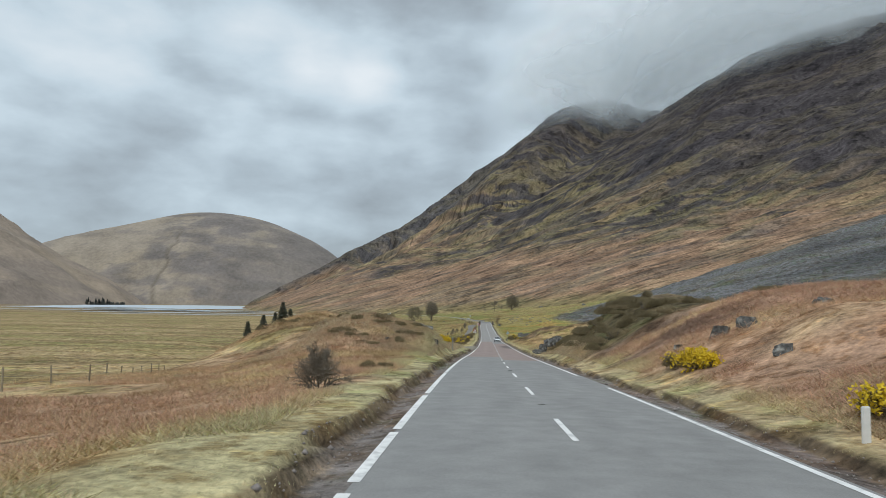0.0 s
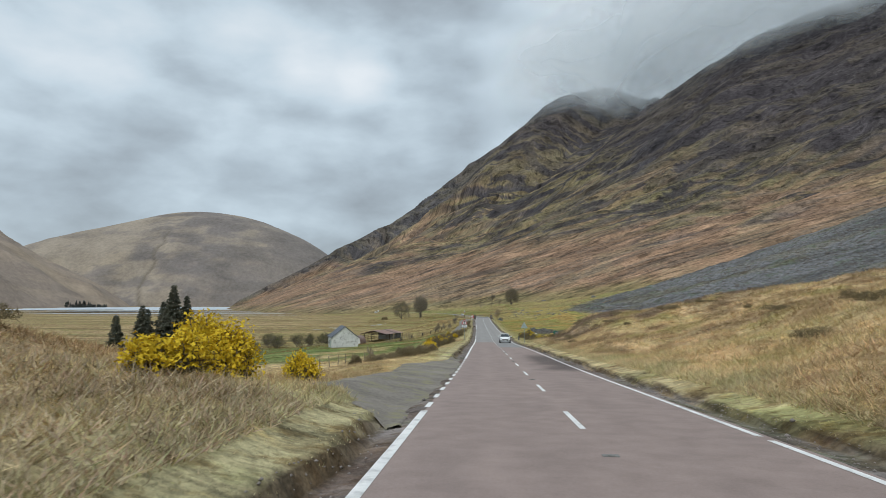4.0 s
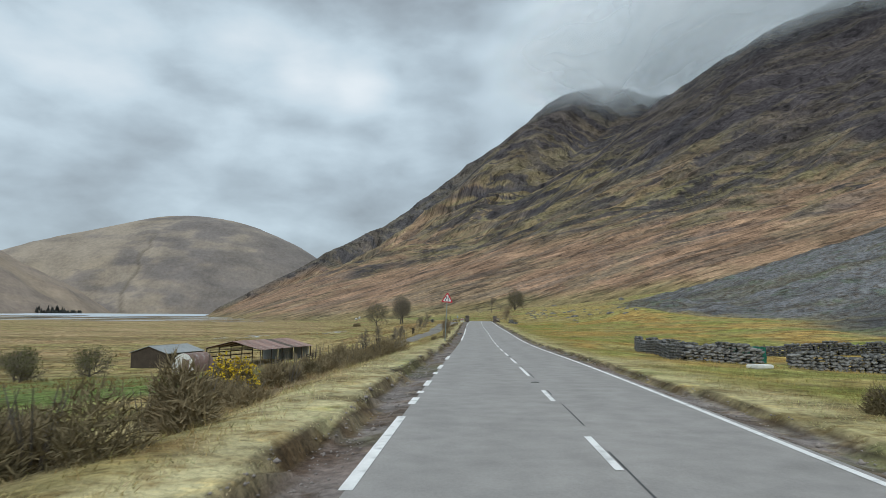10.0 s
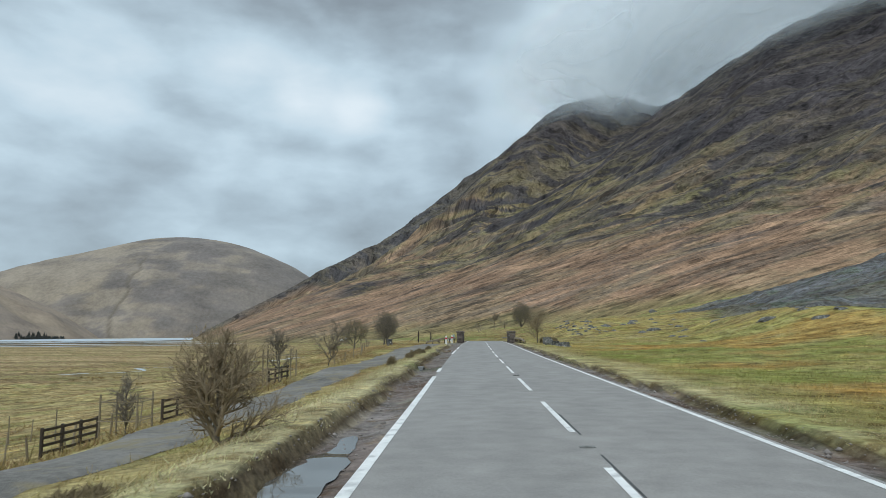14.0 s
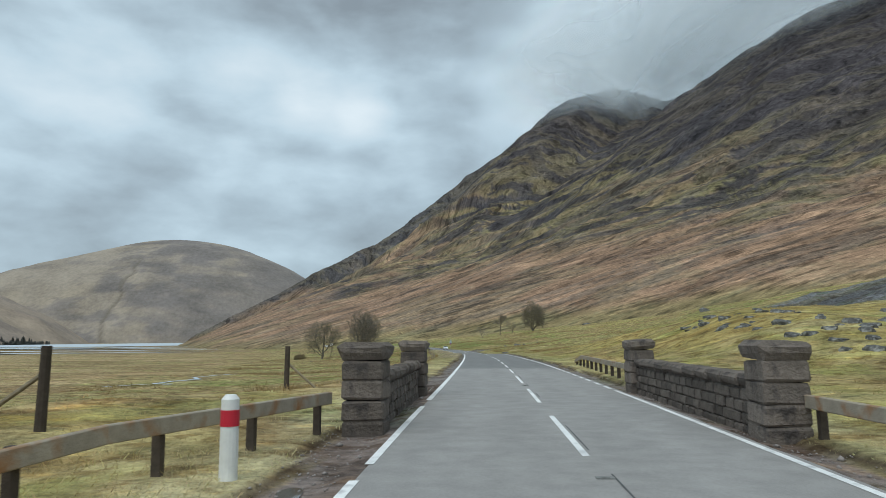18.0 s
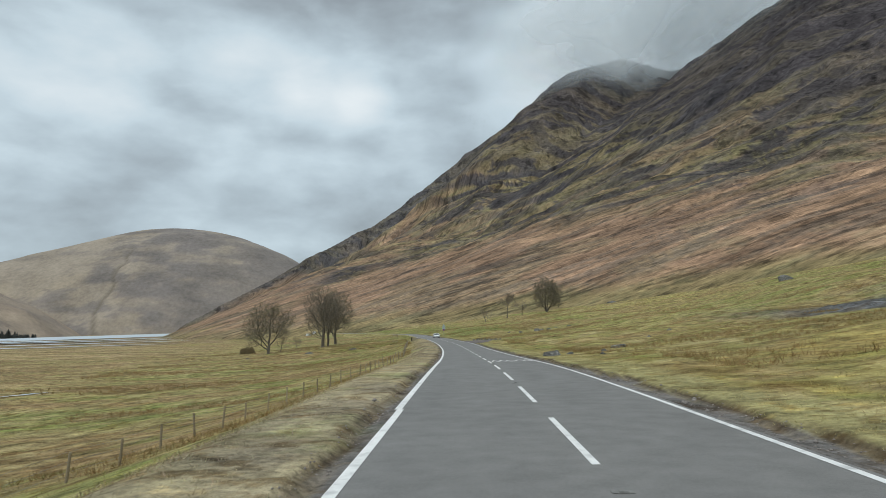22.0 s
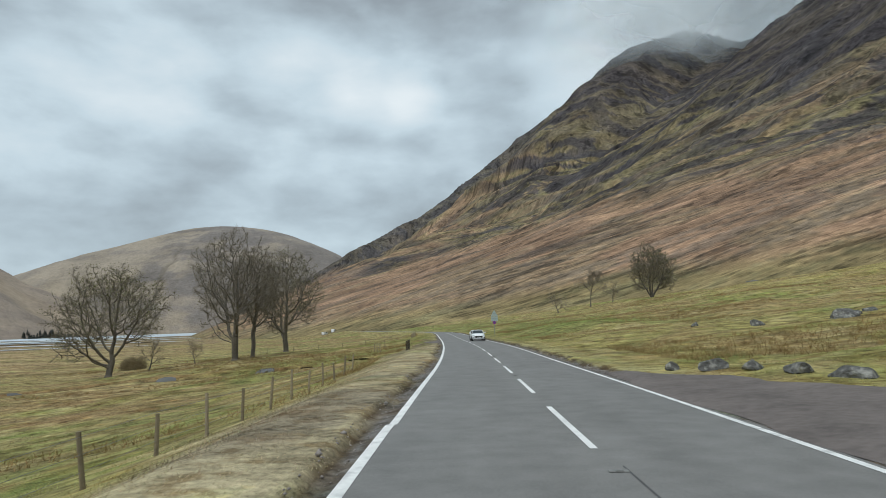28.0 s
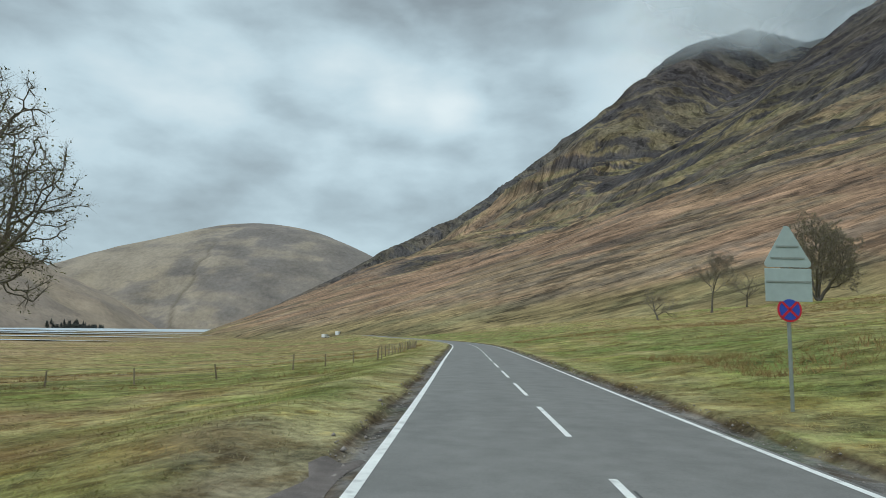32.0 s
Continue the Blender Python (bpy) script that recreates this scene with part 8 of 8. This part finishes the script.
for i in range(26):
    s, d = rg.uniform(232, 272), -rg.uniform(6.6, 14)
    bush("shrub", s, d, rg.uniform(0.7, 1.3), rg.uniform(0.9, 1.5), 340 + i, "dense brown leafless shrub on the road bank", M_SHRUB if i % 4 else M_GORSE, 0.0, 1.3, DARK, length=0.4)
bush("gorse_bush", 233, 7.8, 0.9, 2.0, 398, "tall dark gorse bush beside the road", M_GORSE, 0.08, 1.6, GORSE)
for i in range(88):
    if i < 40:
        s, d = rg.uniform(45, 72), rg.uniform(6.2, 14)
    elif i < 62:
        s, d = rg.uniform(84, 108), rg.uniform(10, 18)
    else:
        s, d = rg.uniform(36, 130), rg.uniform(11, 36)
    bush("heather", s, d, rg.uniform(0.8, 1.7), rg.uniform(0.4, 0.8), 400 + i, "low dark brown heather clump on the bank", M_GORSE, 0.0, 1.0, "heather clumps", length=0.22)
for i in range(44):
    s = rg.uniform(43, 66) if i < 22 else rg.uniform(60, 110)
    d = -rg.uniform(6.6, 12) if i < 22 else -rg.uniform(9, 24)
    bush("heather", s, d, rg.uniform(0.6, 1.4), rg.uniform(0.3, 0.6), 500 + i, "low dark brown heather clump on the knoll", M_GORSE, 0.0, 0.9, "heather clumps", length=0.22)
for i in range(24):
    s, d = rg.uniform(118, 202), rg.uniform(9, 46)
    bush("heather", s, d, rg.uniform(0.7, 1.6), rg.uniform(0.3, 0.5), 560 + i, "low dark brown heather clump on the open slope", M_GORSE, 0.0, 0.9, "heather clumps", length=0.2)
for i in range(26):
    s, d = rg.uniform(160, 197), rg.uniform(6.5, 19)
    bush("heather", s, d, rg.uniform(0.6, 1.4), rg.uniform(0.35, 0.65), 860 + i, "dark brown heather clump on the bank by the road", M_SHRUB if i % 3 else M_GORSE, 0.0, 1.1, "heather clumps", length=0.24)
for i in range(44):
    s, d = rg.uniform(38, 70), rg.uniform(5.8, 12)
    bush("heather", s, d, rg.uniform(0.7, 1.5), rg.uniform(0.4, 0.75), 900 + i, "low dark olive heather clump on the bank", M_GORSE if i % 3 else M_SHRUB, 0.0, 1.1, "heather clumps", length=0.22)
bare_tree("thicket", at_ground(16.6, -6.6), 1.35, 91, "small leafless thorn bush on the verge", "thickets", 0.035, 0.0, 1.0, 0.05, 16, (0, 0), 2, 3, 0.6)
for i in range(14):
    s, d = rg.uniform(290, 392), -rg.uniform(5.3, 6.1)
    bush("shrub", s, d, rg.uniform(0.3, 0.6), rg.uniform(0.3, 0.6), 600 + i, "low brown shrub on the grassy bank", M_SHRUB, 0.0, 1.0, DARK, length=0.26)
bush("gorse_bush", 25.8, -6.2, 0.8, 0.42, 761, "low dark green gorse bush on the verge", M_GORSE, 0.0, 1.3, GORSE, length=0.26)
bush("shrub", *station(-49.4, 769.3), 3.0, 3.2, 760, "round dark bush standing alone in the pasture", M_SHRUB, 0.0, 1.0, "", length=0.6)

# ---------------------------------------------------------------- grass, bracken, gravel
def off_moor(s, d, x, y, rg):
    return (d < 6.2) | (s < 39) | (s > 74) | (d > 20)


def bracken_here(s, d, x, y, rg):
    return (fbm(x / 9, y / 9, 3, 121) > -0.35) & off_moor(s, d, x, y, rg) & (rg.random(len(s)) < 1 - smooth(95, 140, s))


def rush_here(s, d, x, y, rg):
    return (fbm(x / 30, y / 9, 3, 61) > 0.33) & ((d < 0) | (s > 520))


blades("rushes", 170000, 8, (225, 860), 75.0, 0.22, 0.5, 0.016, "brown tufts of rushes in strips across the wet pasture", rush_here, (-1, 1), 5, 0.75, (0.25, 0.175, 0.075), 5.0)
blades("verge_grass", 110000, 1, (-6, 800), 5.0, 0.04, 0.10, 0.010, "short pale grass on the road verge", None, (-1, 1), 5, 0.6, None, 0.2)
blades("bracken", 130000, 2, (-6, 66), 32.0, 0.18, 0.42, 0.013, "dead russet bracken fronds lying in a thick litter", bracken_here, (-1, 1), 5, 1.5, None, 1.9)
blades("bracken", 60000, 12, (60, 140), 34.0, 0.16, 0.38, 0.017, "dead russet bracken and tall straw grass", bracken_here, (-1, 1), 4, 0.95, None, 1.6)
blades("tussocks", 52000, 6, (85, 206), 62.0, 0.22, 0.5, 0.02, "tawny tussock grass on the open slope", None, (1,), 6, 1.25, None, 1.8)
blades("tussocks", 45000, 9, (42, 100), 12.0, 0.18, 0.42, 0.016, "rough brown and straw tussocks on the bank", off_moor, (-1, 1), 4, 1.1, (0.42, 0.335, 0.22), 1.6)
blades("moor_grass", 80000, 3, (95, 420), 26.0, 0.10, 0.26, 0.011, "rough straw-coloured moor grass", None, (-1, 1), 5, 0.7, None, 1.6)
blades("pasture_grass", 100000, 4, (300, 830), 30.0, 0.06, 0.16, 0.013, "rough green and yellow pasture grass", None, (-1, 1), 5, 0.8, None, 1.2)


def gravel_strip(name, n, seed, label):
    rg = np.random.default_rng(seed)
    s = rg.uniform(-4, 790, n)
    sd = rg.choice((-1, 1), n, p=(0.7, 0.3))
    x0, y0 = sheet(s, sd * 3.6)
    e = rg.random(n) * np.where(sd < 0, 1.5, 0.8) + 0.05
    d = np.where(sd < 0, -(abs(LEDGE) + e), REDGE + e)
    x, y = sheet(s, d)
    z, ee, g = height(s, d, x, y)
    ok = ee < g + 0.25
    x, y, z = x[ok], y[ok], z[ok]
    n = len(x)
    r = rg.uniform(0.008, 0.032, n) * (1 + (rg.random(n) > 0.96) * 1.5)
    octa = np.array([(1, 0, 0), (-1, 0, 0), (0, 1, 0), (0, -1, 0), (0, 0, 0.7), (0, 0, -0.7)], float)
    th = rg.uniform(0, 6.28, n)
    v = octa[None] * (r[:, None, None] * rg.uniform(0.7, 1.3, (n, 6, 1)))
    c, s_ = np.cos(th)[:, None], np.sin(th)[:, None]
    v = np.stack([v[..., 0] * c - v[..., 1] * s_ + x[:, None], v[..., 0] * s_ + v[..., 1] * c + y[:, None], v[..., 2] + z[:, None] + r[:, None] * 0.3], -1)
    f = np.array([(0, 2, 4), (2, 1, 4), (1, 3, 4), (3, 0, 4), (2, 0, 5), (1, 2, 5), (3, 1, 5), (0, 3, 5)])
    faces = (f[None] + np.arange(n)[:, None, None] * 6).reshape(-1, 3)
    return tagged(new(name, quick_mesh(name, v.reshape(-1, 3), faces, M_PEBBLE, None, False)), label, "gravel", kind="stuff")


gravel_strip("gravel", 46000, 5, "loose stones and grit along the road's broken edge")
